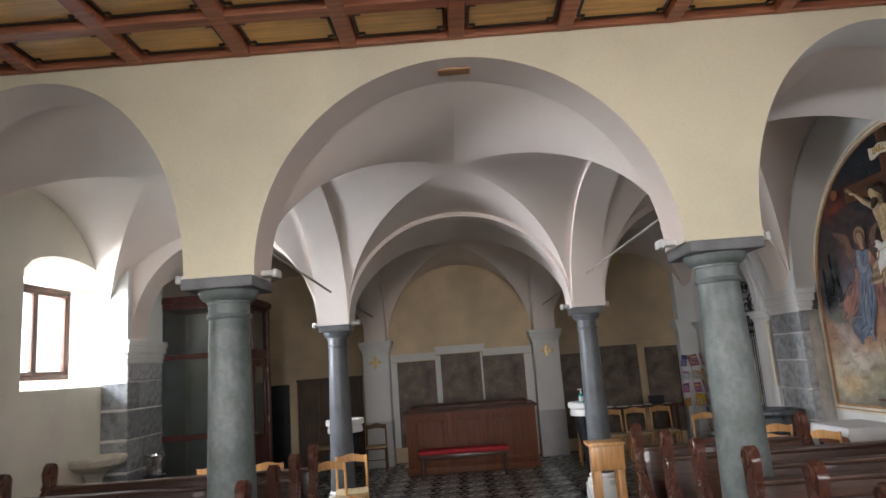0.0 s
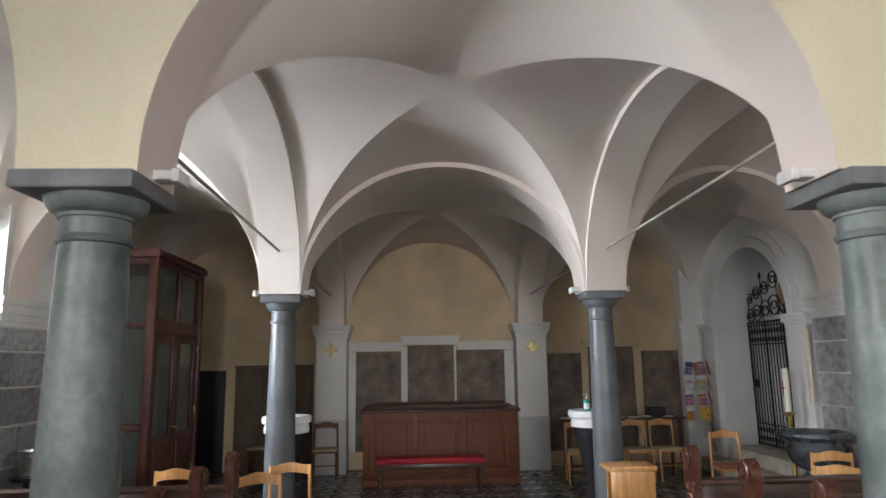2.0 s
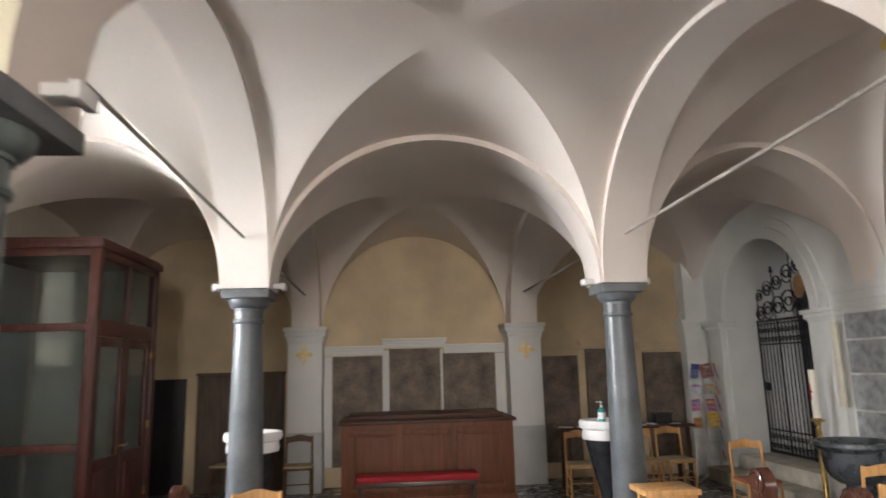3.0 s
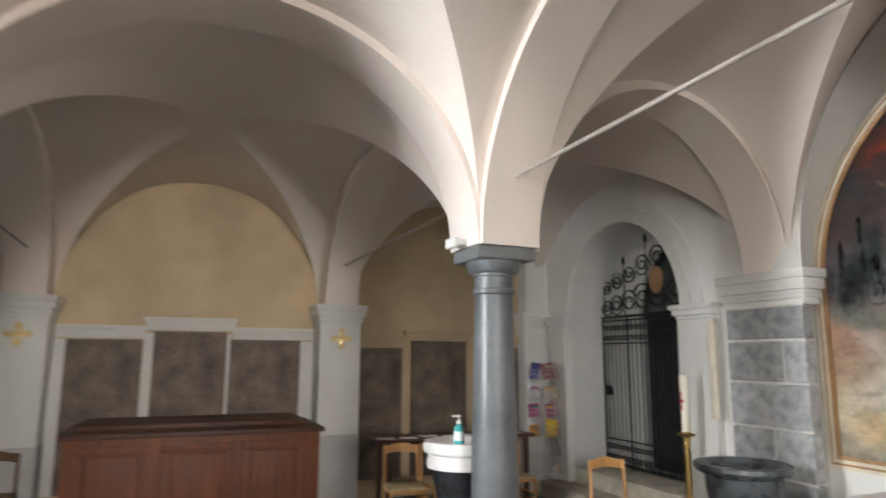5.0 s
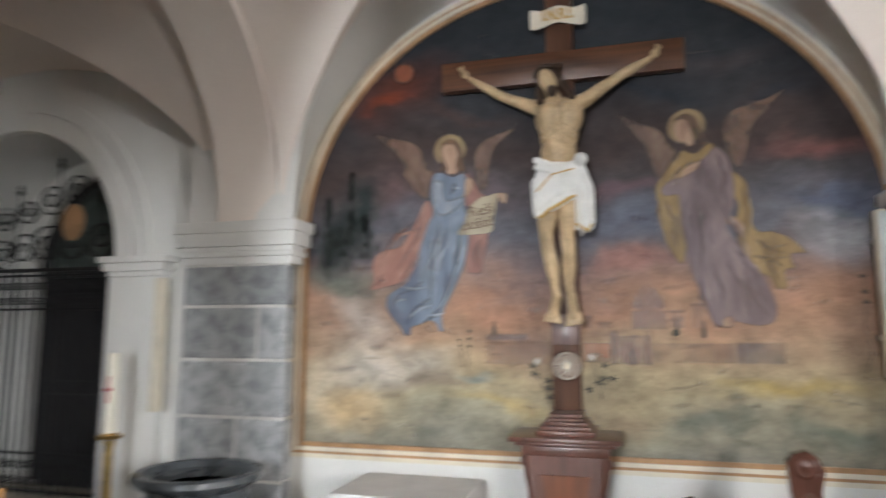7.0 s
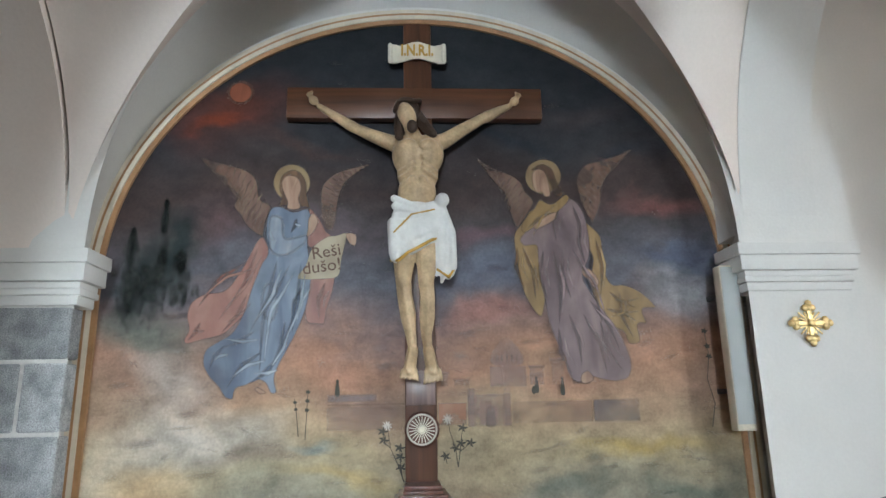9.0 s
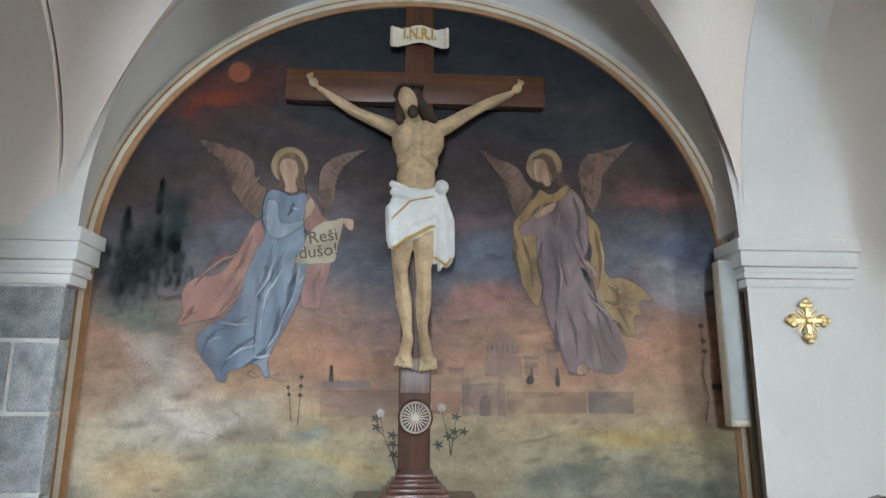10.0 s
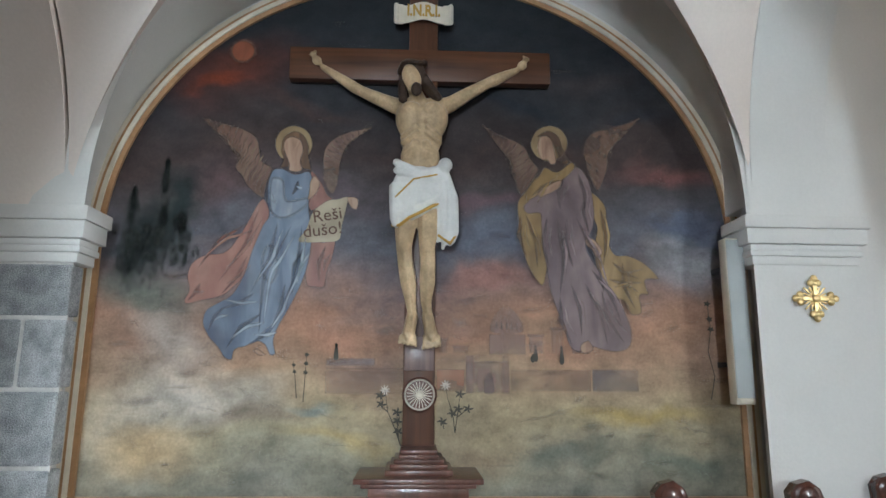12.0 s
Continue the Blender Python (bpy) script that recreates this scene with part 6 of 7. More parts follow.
gate = thing("iron_gate", 0, 0, 0, 0, "black wrought-iron gate with scrollwork crest", "gate")
GX = 5.25
ys = [10.73 - 0.085 * i for i in range(25)]
for i, y in enumerate(ys):
    bm = bmesh.new()
    tube(bm, [(GX, y, 0.40), (GX, y, 2.33)], 0.009 if i % 6 else 0.016, 8)
    part("bar", bm, IRON, gate)
for z, r in ((0.43, 0.014), (0.74, 0.01), (1.98, 0.01), (2.33, 0.016), (2.28, 0.01)):
    bm = bmesh.new()
    box(bm, GX - r, GX + r, ys[-1] - 0.02, ys[0] + 0.02, z - r, z + r, 0.003)
    part("rail", bm, IRON, gate)
for z0 in (0.58, 2.12):
    for i in range(12):
        y = ys[0] - 0.085 - 0.17 * i
        for s in (-1, 1):
            bm = bmesh.new()
            spiral(bm, (y + s * 0.042, z0 + 0.06), 0.04, 1.3, GX, s, 1)
            spiral(bm, (y + s * 0.042, z0 - 0.06), 0.04, 1.3, GX, s, -1)
            tube(bm, [(GX, y, z0 + 0.07), (GX, y + s * 0.006, z0), (GX, y, z0 - 0.07)], 0.006, 6)
            part("scroll", bm, IRON, gate)
for i, (y, z, r) in enumerate(((10.62, 2.47, 0.13), (10.62, 2.72, 0.10), (10.42, 2.50, 0.15), (10.40, 2.80, 0.12), (10.16, 2.52, 0.17), (10.14, 2.88, 0.13), (9.9, 2.55, 0.19),
                               (9.88, 2.98, 0.15), (9.62, 2.58, 0.2), (9.6, 3.05, 0.15), (9.3, 2.6, 0.2), (9.25, 3.0, 0.16), (9.0, 2.55, 0.18))):
    for s in (-1, 1):
        bm = bmesh.new()
        spiral(bm, (y, z), r, 1.7, GX, s, 1 if i % 2 else -1, 0.008, 34, 0.6 * i)
        part("crest_scroll", bm, IRON, gate)
for y, z in ((10.68, 2.95), (10.25, 3.02), (9.8, 3.25)):
    bm = bmesh.new()
    tube(bm, [(GX, y, 2.34), (GX, y, z)], 0.008, 6)
    lathe(bm, [(0.004, 0), (0.022, 0.03), (0.028, 0.05), (0.012, 0.07), (0.02, 0.085), (0.003, 0.12)], GX, y, 10, z - 0.01)
    part("finial", bm, IRON, gate)
bm = bmesh.new()
bmesh.ops.create_uvsphere(bm, u_segments=14, v_segments=8, radius=1, matrix=Matrix.LocRotScale((GX - 0.01, 9.62, 2.75), None, (0.02, 0.13, 0.17)))
part("emblem", bm, FRAME_BROWN, gate, "brown painted shield")
bm = bmesh.new()
box(bm, GX - 0.03, GX + 0.02, 10.60, 10.70, 1.30, 1.42, 0.01)
lathe(bm, [(0.012, 0), (0.02, 0.02), (0.01, 0.04)], GX - 0.04, 10.65, 10, 1.4)
part("lock_box", bm, IRON, gate)

# ---- chest and bench before the far wall ----
ch = thing("vestment_chest", 0.09, 10.05, 0, 0, "long reddish-brown panelled wooden chest against the slabs", "chest")


def chp(name, x0, x1, y0, y1, z0, z1, mat, bev=0.006):
    bm = bmesh.new()
    box(bm, x0, x1, y0, y1, z0, z1, bev)
    return part(name, bm, mat, ch)


chp("body", -1.15, 1.15, 0.02, 1.1, 0.1, 1.04, CHEST_WOOD)
chp("plinth", -1.17, 1.17, 0.0, 1.12, 0, 0.1, CHEST_WOOD)
chp("top", -1.19, 1.19, -0.03, 1.12, 1.04, 1.085, CHEST_TOP)
chp("back_ledge", -1.08, 1.05, 0.25, 1.1, 1.085, 1.14, CHEST_TOP, 0.01)
for x0, x1 in ((-1.06, -0.42), (-0.34, 0.30), (0.38, 1.02)):
    for a in ((x0, x1, 0.17, 0.24), (x0, x1, 0.90, 0.97), (x0, x0 + 0.07, 0.24, 0.90), (x1 - 0.07, x1, 0.24, 0.90)):
        chp("door_frame", a[0], a[1], -0.004, 0.022, a[2], a[3], CHEST_WOOD)
    chp("door_panel", x0 + 0.09, x1 - 0.09, 0.006, 0.024, 0.27, 0.88, CHEST_WOOD, 0.012)
bench = thing("kneeling_bench", -0.08, 9.63, 0, 0, "low bench with a red cushion on turned dark legs", "bench")
bm = bmesh.new()
box(bm, -0.76, 0.76, -0.16, 0.16, 0.39, 0.47, 0.03)
part("cushion", bm, RED, bench)
bm = bmesh.new()
box(bm, -0.74, 0.74, -0.14, 0.14, 0.33, 0.392, 0.006)
part("seat_frame", bm, PEW_WOOD, bench)
for x in (-0.7, 0.7):
    for y in (-0.11, 0.11):
        bm = bmesh.new()
        lathe(bm, [(0.03, 0), (0.035, 0.02), (0.022, 0.05), (0.032, 0.09), (0.02, 0.12), (0.034, 0.17), (0.02, 0.21), (0.03, 0.25), (0.022, 0.28), (0.034, 0.30), (0.034, 0.34)], x, y, 14)
        part("leg", bm, PEW_WOOD, bench)

# ---- glazed lobby ----
lobby = thing("glazed_lobby", -3.29, 7.8, 0, 0, "glazed entrance lobby framed in dark red wood", "entrance lobby")


def lob(name, x0, x1, y0, y1, z0, z1, mat=LOBBY_WOOD, parent=None, bev=0.006, label=""):
    bm = bmesh.new()
    box(bm, x0, x1, y0, y1, z0, z1, bev)
    return part(name, bm, mat, parent or lobby, label)


for x, y in ((-0.05, 0.05), (-1.42, 0.05), (-0.05, 1.65)):
    lob("post", x - 0.05, x + 0.05, y - 0.05, y + 0.05, 0, 3.05)
lob("cornice", -1.48, 0.03, -0.03, 1.73, 3.05, 3.13)
for z0, z1 in ((0.0, 0.18), (1.06, 1.14), (2.22, 2.30), (2.97, 3.05)):
    lob("front_rail", -1.37, -0.1, 0.02, 0.08, z0, z1)
for z0, z1 in ((0.18, 1.06), (1.14, 2.22), (2.30, 2.97)):
    lob("pane", -1.37, -0.1, 0.046, 0.052, z0, z1, LOBBY_GLASS, None, 0, "dim reflecting glass pane")
lob("side_rail", -0.08, -0.02, 0.1, 1.6, 2.18, 2.34)
lob("side_rail", -0.08, -0.02, 0.1, 1.6, 2.97, 3.05)
lob("mullion", -0.08, -0.02, 0.82, 0.88, 2.34, 2.97)
for a, b in ((0.1, 0.82), (0.88, 1.6)):
    lob("pane", -0.053, -0.047, a, b, 2.34, 2.97, LOBBY_GLASS, None, 0)
for a, b in ((0.11, 0.845), (0.855, 1.59)):
    leaf = lob("door_leaf", -0.08, -0.03, a, b, 0.02, 0.95)
    for q in ((a, a + 0.1, 0.95, 2.17), (b - 0.1, b, 0.95, 2.17), (a + 0.1, b - 0.1, 2.07, 2.17)):
        lob("stile", -0.08, -0.03, q[0], q[1], q[2], q[3], LOBBY_WOOD, leaf)
    lob("door_glass", -0.058, -0.052, a + 0.1, b - 0.1, 0.95, 2.07, LOBBY_GLASS, leaf, 0)
    lob("door_moulding", -0.034, -0.018, a + 0.12, b - 0.12, 0.15, 0.85, LOBBY_WOOD, leaf, 0.01)
    for z in (0.4, 1.15, 1.95):
        lob("hinge", -0.03, -0.015, (a if a < 0.5 else b - 0.015), (a + 0.015 if a < 0.5 else b), z, z + 0.09, BRASS, leaf, 0.002)
lob("door_handle", -0.03, 0.03, 0.79, 0.81, 1.03, 1.05, BRASS)
lob("door_handle", 0.015, 0.03, 0.80, 0.90, 1.03, 1.05, BRASS)
lob("roof", -1.46, 0.0, 0.0, 1.7, 3.132, 3.16)
# panels added behind the glass, only to give it a dim grey tone
lob("back_panel", -1.4, -0.1, 1.62, 1.66, 0, 3.05, GREY_PLASTER)
lob("inner_panel", -1.455, -1.44, 0.1, 1.6, 0, 3.05, GREY_PLASTER)


# ---- stoups ----
def stoup(x, y, label):
    t = thing("holy_water_stoup", x, y, 0, 0, label, "stoup", "marble stoups")
    bm = bmesh.new()
    lathe(bm, [(0.20, 0), (0.20, 0.06), (0.16, 0.08), (0.10, 0.14), (0.085, 0.3), (0.10, 0.55), (0.16, 0.78), (0.20, 0.96), (0.22, 1.05)], segs=28)
    part("pedestal", bm, BLACK_MARBLE, t, "black veined marble pedestal")
    bm = bmesh.new()
    lathe(bm, [(0.18, 1.04), (0.24, 1.05), (0.245, 1.09), (0.235, 1.12), (0.235, 1.14), (0.262, 1.155), (0.27, 1.19), (0.26, 1.225), (0.22, 1.23), (0.18, 1.18), (0.1, 1.15), (0.01, 1.145)], segs=36)
    part("bowl", bm, MARBLE, t)
    return t


stoup(-1.69, 7.52, "white marble stoup on a black marble foot")
stoup(1.70, 7.55, "white marble stoup on a black marble foot")
bot = thing("sanitizer_bottle", 1.60, 7.37, 1.226, 0, "small teal pump bottle standing on the stoup rim", "bottle")
TEAL = material("teal_plastic", (0.05, 0.42, 0.40), 0.3, spots=0.05)
bm = bmesh.new()
lathe(bm, [(0.033, 0), (0.035, 0.01), (0.035, 0.09), (0.03, 0.11), (0.013, 0.125), (0.013, 0.135)], segs=18)
part("bottle_body", bm, TEAL, bot)
bm = bmesh.new()
lathe(bm, [(0.015, 0.132), (0.015, 0.15), (0.006, 0.152), (0.006, 0.175), (0.012, 0.177), (0.012, 0.188)], segs=14)
box(bm, -0.05, 0.0, -0.006, 0.006, 0.177, 0.187, 0.002)
part("pump", bm, MARBLE, bot)
bm = bmesh.new()
lathe(bm, [(0.0355, 0.025), (0.0357, 0.03), (0.0357, 0.08), (0.0355, 0.085)], segs=18)
part("sticker", bm, CLOTH, bot)

# ---- dark stone font, candle, strip, table ----
font = thing("baptismal_font", 4.14, 7.42, 0, 0, "dark polished stone font with a wide round bowl", "font")
FONT_STONE = material("dark_font_stone", (0.085, 0.097, 0.108), 0.28, spots=0.2, scale=7, grain=60, bump=0.12)
bm = bmesh.new()
lathe(bm, [(0.26, 0), (0.26, 0.08), (0.20, 0.12), (0.13, 0.2), (0.10, 0.34), (0.115, 0.42), (0.15, 0.45), (0.155, 0.48), (0.11, 0.51), (0.11, 0.55)], segs=36)
part("foot", bm, FONT_STONE, font)
bm = bmesh.new()
lathe(bm, [(0.11, 0.545), (0.17, 0.56), (0.235, 0.61), (0.275, 0.68), (0.29, 0.77), (0.295, 0.86), (0.33, 0.88)], segs=44)
part("bowl", bm, FONT_STONE, font)
bm = bmesh.new()
lathe(bm, [(0.33, 0.88), (0.36, 0.895), (0.38, 0.92), (0.375, 0.95), (0.36, 0.96), (0.32, 0.958), (0.30, 0.92), (0.2, 0.88), (0.01, 0.87)], segs=44)
part("rim", bm, FONT_STONE, font)
can = thing("paschal_candle", 4.40, 8.32, 0, 0, "tall white candle on a slender brass stand", "candle stand")
bm = bmesh.new()
for k in range(3):
    a = k * math.tau / 3 + 0.4
    tube(bm, [(0, 0, 0.18), (0.09 * math.cos(a), 0.09 * math.sin(a), 0.1), (0.17 * math.cos(a), 0.17 * math.sin(a), 0.015)], 0.016, 8)
part("foot", bm, BRASS, can)
bm = bmesh.new()
lathe(bm, [(0.03, 0.15), (0.045, 0.2), (0.03, 0.24), (0.033, 0.6), (0.03, 1.0), (0.036, 1.05)], segs=18)
part("stem", bm, BRASS, can)
bm = bmesh.new()
lathe(bm, [(0.03, 1.05), (0.075, 1.065), (0.08, 1.085), (0.05, 1.09), (0.05, 1.1)], segs=22)
part("drip_pan", bm, BRASS, can)
bm = bmesh.new()
lathe(bm, [(0.04, 1.09), (0.04, 1.62), (0.034, 1.635), (0.008, 1.63)], segs=22)
cyl = part("candle", bm, WAX, can, "ivory wax candle")
bm = bmesh.new()
box(bm, -0.0425, -0.035, -0.008, 0.008, 1.30, 1.48, 0.002)
box(bm, -0.0425, -0.035, -0.028, 0.028, 1.38, 1.40, 0.002)
part("red_mark", bm, RED, cyl)
bm = bmesh.new()
tube(bm, [(0, 0, 1.625), (0.002, 0, 1.66)], 0.003, 6)
part("wick", bm, IRON, cyl)
bm = bmesh.new()
box(bm, 4.60, 4.64, 8.10, 8.19, 1.22, 2.17, 0.006, Matrix.Identity(4))
struct("column_loudspeaker", bm, FRAME_PAINT, "slim cream column loudspeaker on the wall by the gate", "loudspeaker", kind="")
tab = thing("side_table", 4.55, 6.22, 0, 0, "small table under a white lace-edged cloth", "table")
for x in (-0.24, 0.24):
    for y in (-0.33, 0.33):
        bm = bmesh.new()
        box(bm, x - 0.022, x + 0.022, y - 0.022, y + 0.022, 0, 0.815, 0.004)
        part("leg", bm, PEW_WOOD, tab)
bm = bmesh.new()
box(bm, -0.28, 0.28, -0.38, 0.38, 0.815, 0.84, 0.004)
part("tabletop", bm, PEW_WOOD, tab)
bm = bmesh.new()
box(bm, -0.255, -0.235, -0.33, 0.33, 0.62, 0.81, 0.003)
part("apron", bm, CHEST_WOOD, tab)
tc = thing("table_cloth", 4.55, 6.22, 0.842, 0, "white cloth with a scalloped lace edge", "tablecloth")
bm = bmesh.new()
nn = 48
ringv = []
for i in range(nn):
    t = i / nn * 4
    k, f = int(t), t % 1
    cx = [(-0.295 + 0.59 * f, -0.395), (0.295, -0.395 + 0.79 * f), (0.295 - 0.59 * f, 0.395), (-0.295, 0.395 - 0.79 * f)][k]
    drop = -0.14 if k in (0, 2) else -0.09
    wav = 0.006 * math.sin(i * 1.9)
    ringv.append([bm.verts.new((cx[0] * (1 + o) + wav * q, cx[1] * (1 + o), z)) for o, z, q in ((0, 0.004, 0), (0.02, -0.008, 0), (0.03, drop * 0.5, 1), (0.03, drop - 0.008 * (i % 2), 1.5))])
for p, q in zip(ringv, ringv[1:] + ringv[:1]):
    for j in range(3):
        bm.faces.new((p[j], p[j + 1], q[j + 1], q[j]))
bm.faces.new([r[0] for r in ringv])
part("cloth", bm, CLOTH, tc)

# column speaker at the painting's edge
sp = thing("wall_loudspeaker", 4.69, 3.515, 1.53, 0, "slim grey column loudspeaker at the painting edge", "loudspeaker")
bm = bmesh.new()
box(bm, -0.03, 0.05, -0.055, 0.055, 0, 0.92, 0.008)
part("housing", bm, FRAME_PAINT, sp)
bm = bmesh.new()
box(bm, -0.036, -0.029, -0.049, 0.049, 0.035, 0.91, 0.003)
part("grille", bm, SPEAKER_GREY, sp)
bm = bmesh.new()
box(bm, -0.038, -0.029, -0.035, 0.035, 0.008, 0.028, 0.002)
part("name_plate", bm, FRAME_PAINT, sp)
for z in (0.2, 0.75):
    bm = bmesh.new()
    box(bm, 0.05, 0.26, -0.01, 0.01, z, z + 0.03, 0.002)
    part("bracket", bm, IRON, sp)


# ---- gilded crosses ----
def gilded_cross(m, label):
    t = tagged(new("gilded_cross"), label, "wall cross", "consecration crosses")
    t.matrix_world = m
    bm = bmesh.new()
    for k in range(4):
        r = Matrix.Rotation(k * math.pi / 2, 4, 'Y')
        box(bm, -0.014, 0.014, -0.02, -0.006, 0.0, 0.09, 0.004, r)
    part("arms", bm, GOLD, t)
    for k in range(4):
        bm = bmesh.new()
        for dx, dz in ((-0.02, 0.085), (0.02, 0.085), (0, 0.11), (0, 0.085)):
            bmesh.ops.create_uvsphere(bm, u_segments=10, v_segments=6, radius=1, matrix=Matrix.LocRotScale((dx, -0.014, dz), None, (0.02, 0.01, 0.02)))
        bmesh.ops.transform(bm, matrix=Matrix.Rotation(k * math.pi / 2, 4, 'Y'), verts=bm.verts[:])
        part("trefoil", bm, GOLD, t)
        for q in (-0.35, 0, 0.35):
            bm = bmesh.new()
            box(bm, -0.004, 0.004, -0.014, -0.006, 0.02, 0.085 - 0.05 * abs(q), 0.001, Matrix.Rotation(k * math.pi / 2 + math.pi / 4 + q, 4, 'Y'))
            part("ray", bm, GOLD, t)
    bm = bmesh.new()
    bmesh.ops.create_uvsphere(bm, u_segments=14, v_segments=8, radius=1, matrix=Matrix.LocRotScale((0, -0.02, 0), None, (0.022, 0.012, 0.022)))
    part("boss", bm, GOLD, t)
    return t


gc = gilded_cross(pose(-1.70, 11.188, 2.006), "gilded trefoil cross with rays on a white pilaster")
copy_thing(gc, pose(1.70, 11.188, 2.006))
copy_thing(gc, pose(4.584, 3.13, 2.10, 0, 0, -90))

# ---- left wall: stone stoup in its niche, and a bucket ----
ws = thing("wall_basin", -4.62, 6.45, 0, 0, "shallow pale stone basin set in the wall", "basin")
bm = bmesh.new()
lathe(bm, [(0.06, 0.86), (0.22, 0.90), (0.34, 0.97), (0.37, 1.04), (0.36, 1.06), (0.32, 1.06), (0.2, 0.99), (0.02, 0.97)], segs=32)
part("bowl", bm, STEP_STONE, ws)
bm = bmesh.new()
lathe(bm, [(0.14, 0), (0.14, 0.1), (0.1, 0.14), (0.09, 0.78), (0.14, 0.88)], segs=20)
part("foot", bm, STEP_STONE, ws)
bk = thing("metal_bucket", -4.15, 7.05, 0.72, 0, "shiny metal bucket on a low stand", "bucket")
STEEL = material("steel", (0.55, 0.56, 0.57), 0.25, metal=1.0, spots=0.08, scale=10)
bm = bmesh.new()
lathe(bm, [(0.10, 0), (0.13, 0.24), (0.138, 0.245), (0.138, 0.255), (0.125, 0.25), (0.095, 0.02)], segs=24)
part("bucket", bm, STEEL, bk)
bm = bmesh.new()
tube(bm, [(0.13 * math.cos(a), 0, 0.25 + 0.12 * math.sin(a)) for a in [math.pi * i / 12 for i in range(13)]], 0.004, 6)
part("handle", bm, STEEL, bk)
bm = bmesh.new()
lathe(bm, [(0.16, -0.72), (0.16, -0.70), (0.03, -0.66), (0.03, -0.06), (0.14, -0.03), (0.14, -0.002)], segs=20)
part("stand", bm, IRON, bk)


# ---- chairs ----
def chair(x, y, rz, wood_mat, seat_mat, label, h=0.86, group="beech chairs"):
    """Front looks to -y at rz = 0."""
    t = thing("wooden_chair", x, y, 0, rz, label, "chair", group)
    for s in (-1, 1):
        bm = bmesh.new()
        tube(bm, [(s * 0.19, 0.17, 0), (s * 0.185, 0.16, 0.44), (s * 0.18, 0.19, h - 0.02)], 0.016, 8)
        part("back_post", bm, wood_mat, t)
        bm = bmesh.new()
        tube(bm, [(s * 0.185, -0.19, 0), (s * 0.18, -0.185, 0.44)], 0.017, 8)
        part("leg", bm, wood_mat, t)
    bm = bmesh.new()
    rows = []
    for i in range(13):
        u = -1 + 2 * i / 12
        yy = 0.188 + 0.03 * (1 - u * u)
        top = h - 0.03 + 0.034 * math.cos(u * math.pi / 2) ** 2 + 0.012 * u ** 6
        rows.append([bm.verts.new((u * 0.185, yy + d, z)) for d in (-0.009, 0.009) for z in (h - 0.115 + 0.026 * (1 - u * u), top)])
    for p, q in zip(rows, rows[1:]):
        bm.faces.new((p[0], q[0], q[1], p[1]))
        bm.faces.new((p[2], p[3], q[3], q[2]))
        bm.faces.new((p[1], q[1], q[3], p[3]))
        bm.faces.new((p[0], p[2], q[2], q[0]))
    bm.faces.new((rows[0][0], rows[0][1], rows[0][3], rows[0][2]))
    bm.faces.new((rows[-1][0], rows[-1][2], rows[-1][3], rows[-1][1]))
    part("backrest", bm, wood_mat, t)
    bm = bmesh.new()
    box(bm, -0.195, 0.195, -0.205, 0.185, 0.435, 0.462, 0.01)
    part("seat", bm, seat_mat, t)
    bm = bmesh.new()
    for a in ((-0.19, 0.19, -0.2, -0.18), (-0.19, 0.19, 0.15, 0.17), (-0.195, -0.175, -0.18, 0.15), (0.175, 0.195, -0.18, 0.15)):
        box(bm, a[0], a[1], a[2], a[3], 0.405, 0.434, 0.004)
    part("seat_frame", bm, wood_mat, t)
    for z in (0.16, 0.27):
        for a, b in (((-0.185, -0.185), (-0.185, 0.165)), ((0.185, -0.185), (0.185, 0.165))):
            bm = bmesh.new()
            tube(bm, [(*a, z), (*b, z)], 0.009, 6)
            part("stretcher", bm, wood_mat, t)
    bm = bmesh.new()
    tube(bm, [(-0.185, -0.185, 0.22), (0.185, -0.185, 0.22)], 0.009, 6)
    part("stretcher", bm, wood_mat, t)
    return t


DARK_CHAIR = wood("dark_chair_wood", (0.16, 0.075, 0.035), 0.45, axis=2)
c0 = chair(-1.44, 6.42, 8, CHAIR_WOOD, RUSH, "light beech chair with a pale rush seat")
for x, y, r in ((-1.57, 5.88, 20), (-3.1, 6.52, 176), (-2.48, 6.62, 184), (2.15, 10.05, -6), (2.62, 10.12, 4), (3.05, 10.15, 0), (3.52, 10.18, 3)):
    copy_thing(c0, pose(x, y, 0, 0, 0, r))
c1 = chair(3.66, 8.42, -4, CHAIR_WOOD, RUST, "light beech chair with a rust-red seat pad", group="chairs by the font")
for x, y, r in ((3.86, 6.82, 168), (4.03, 5.98, 150), (3.45, 5.98, 150)):
    copy_thing(c1, pose(x, y, 0, 0, 0, r))
c2 = chair(-1.72, 10.85, 4, DARK_CHAIR, RUSH, "dark wooden chair standing by the pilaster", 0.85, "dark chairs")
copy_thing(c2, pose(-2.78, 11.2, 0, 0, 0, -8))

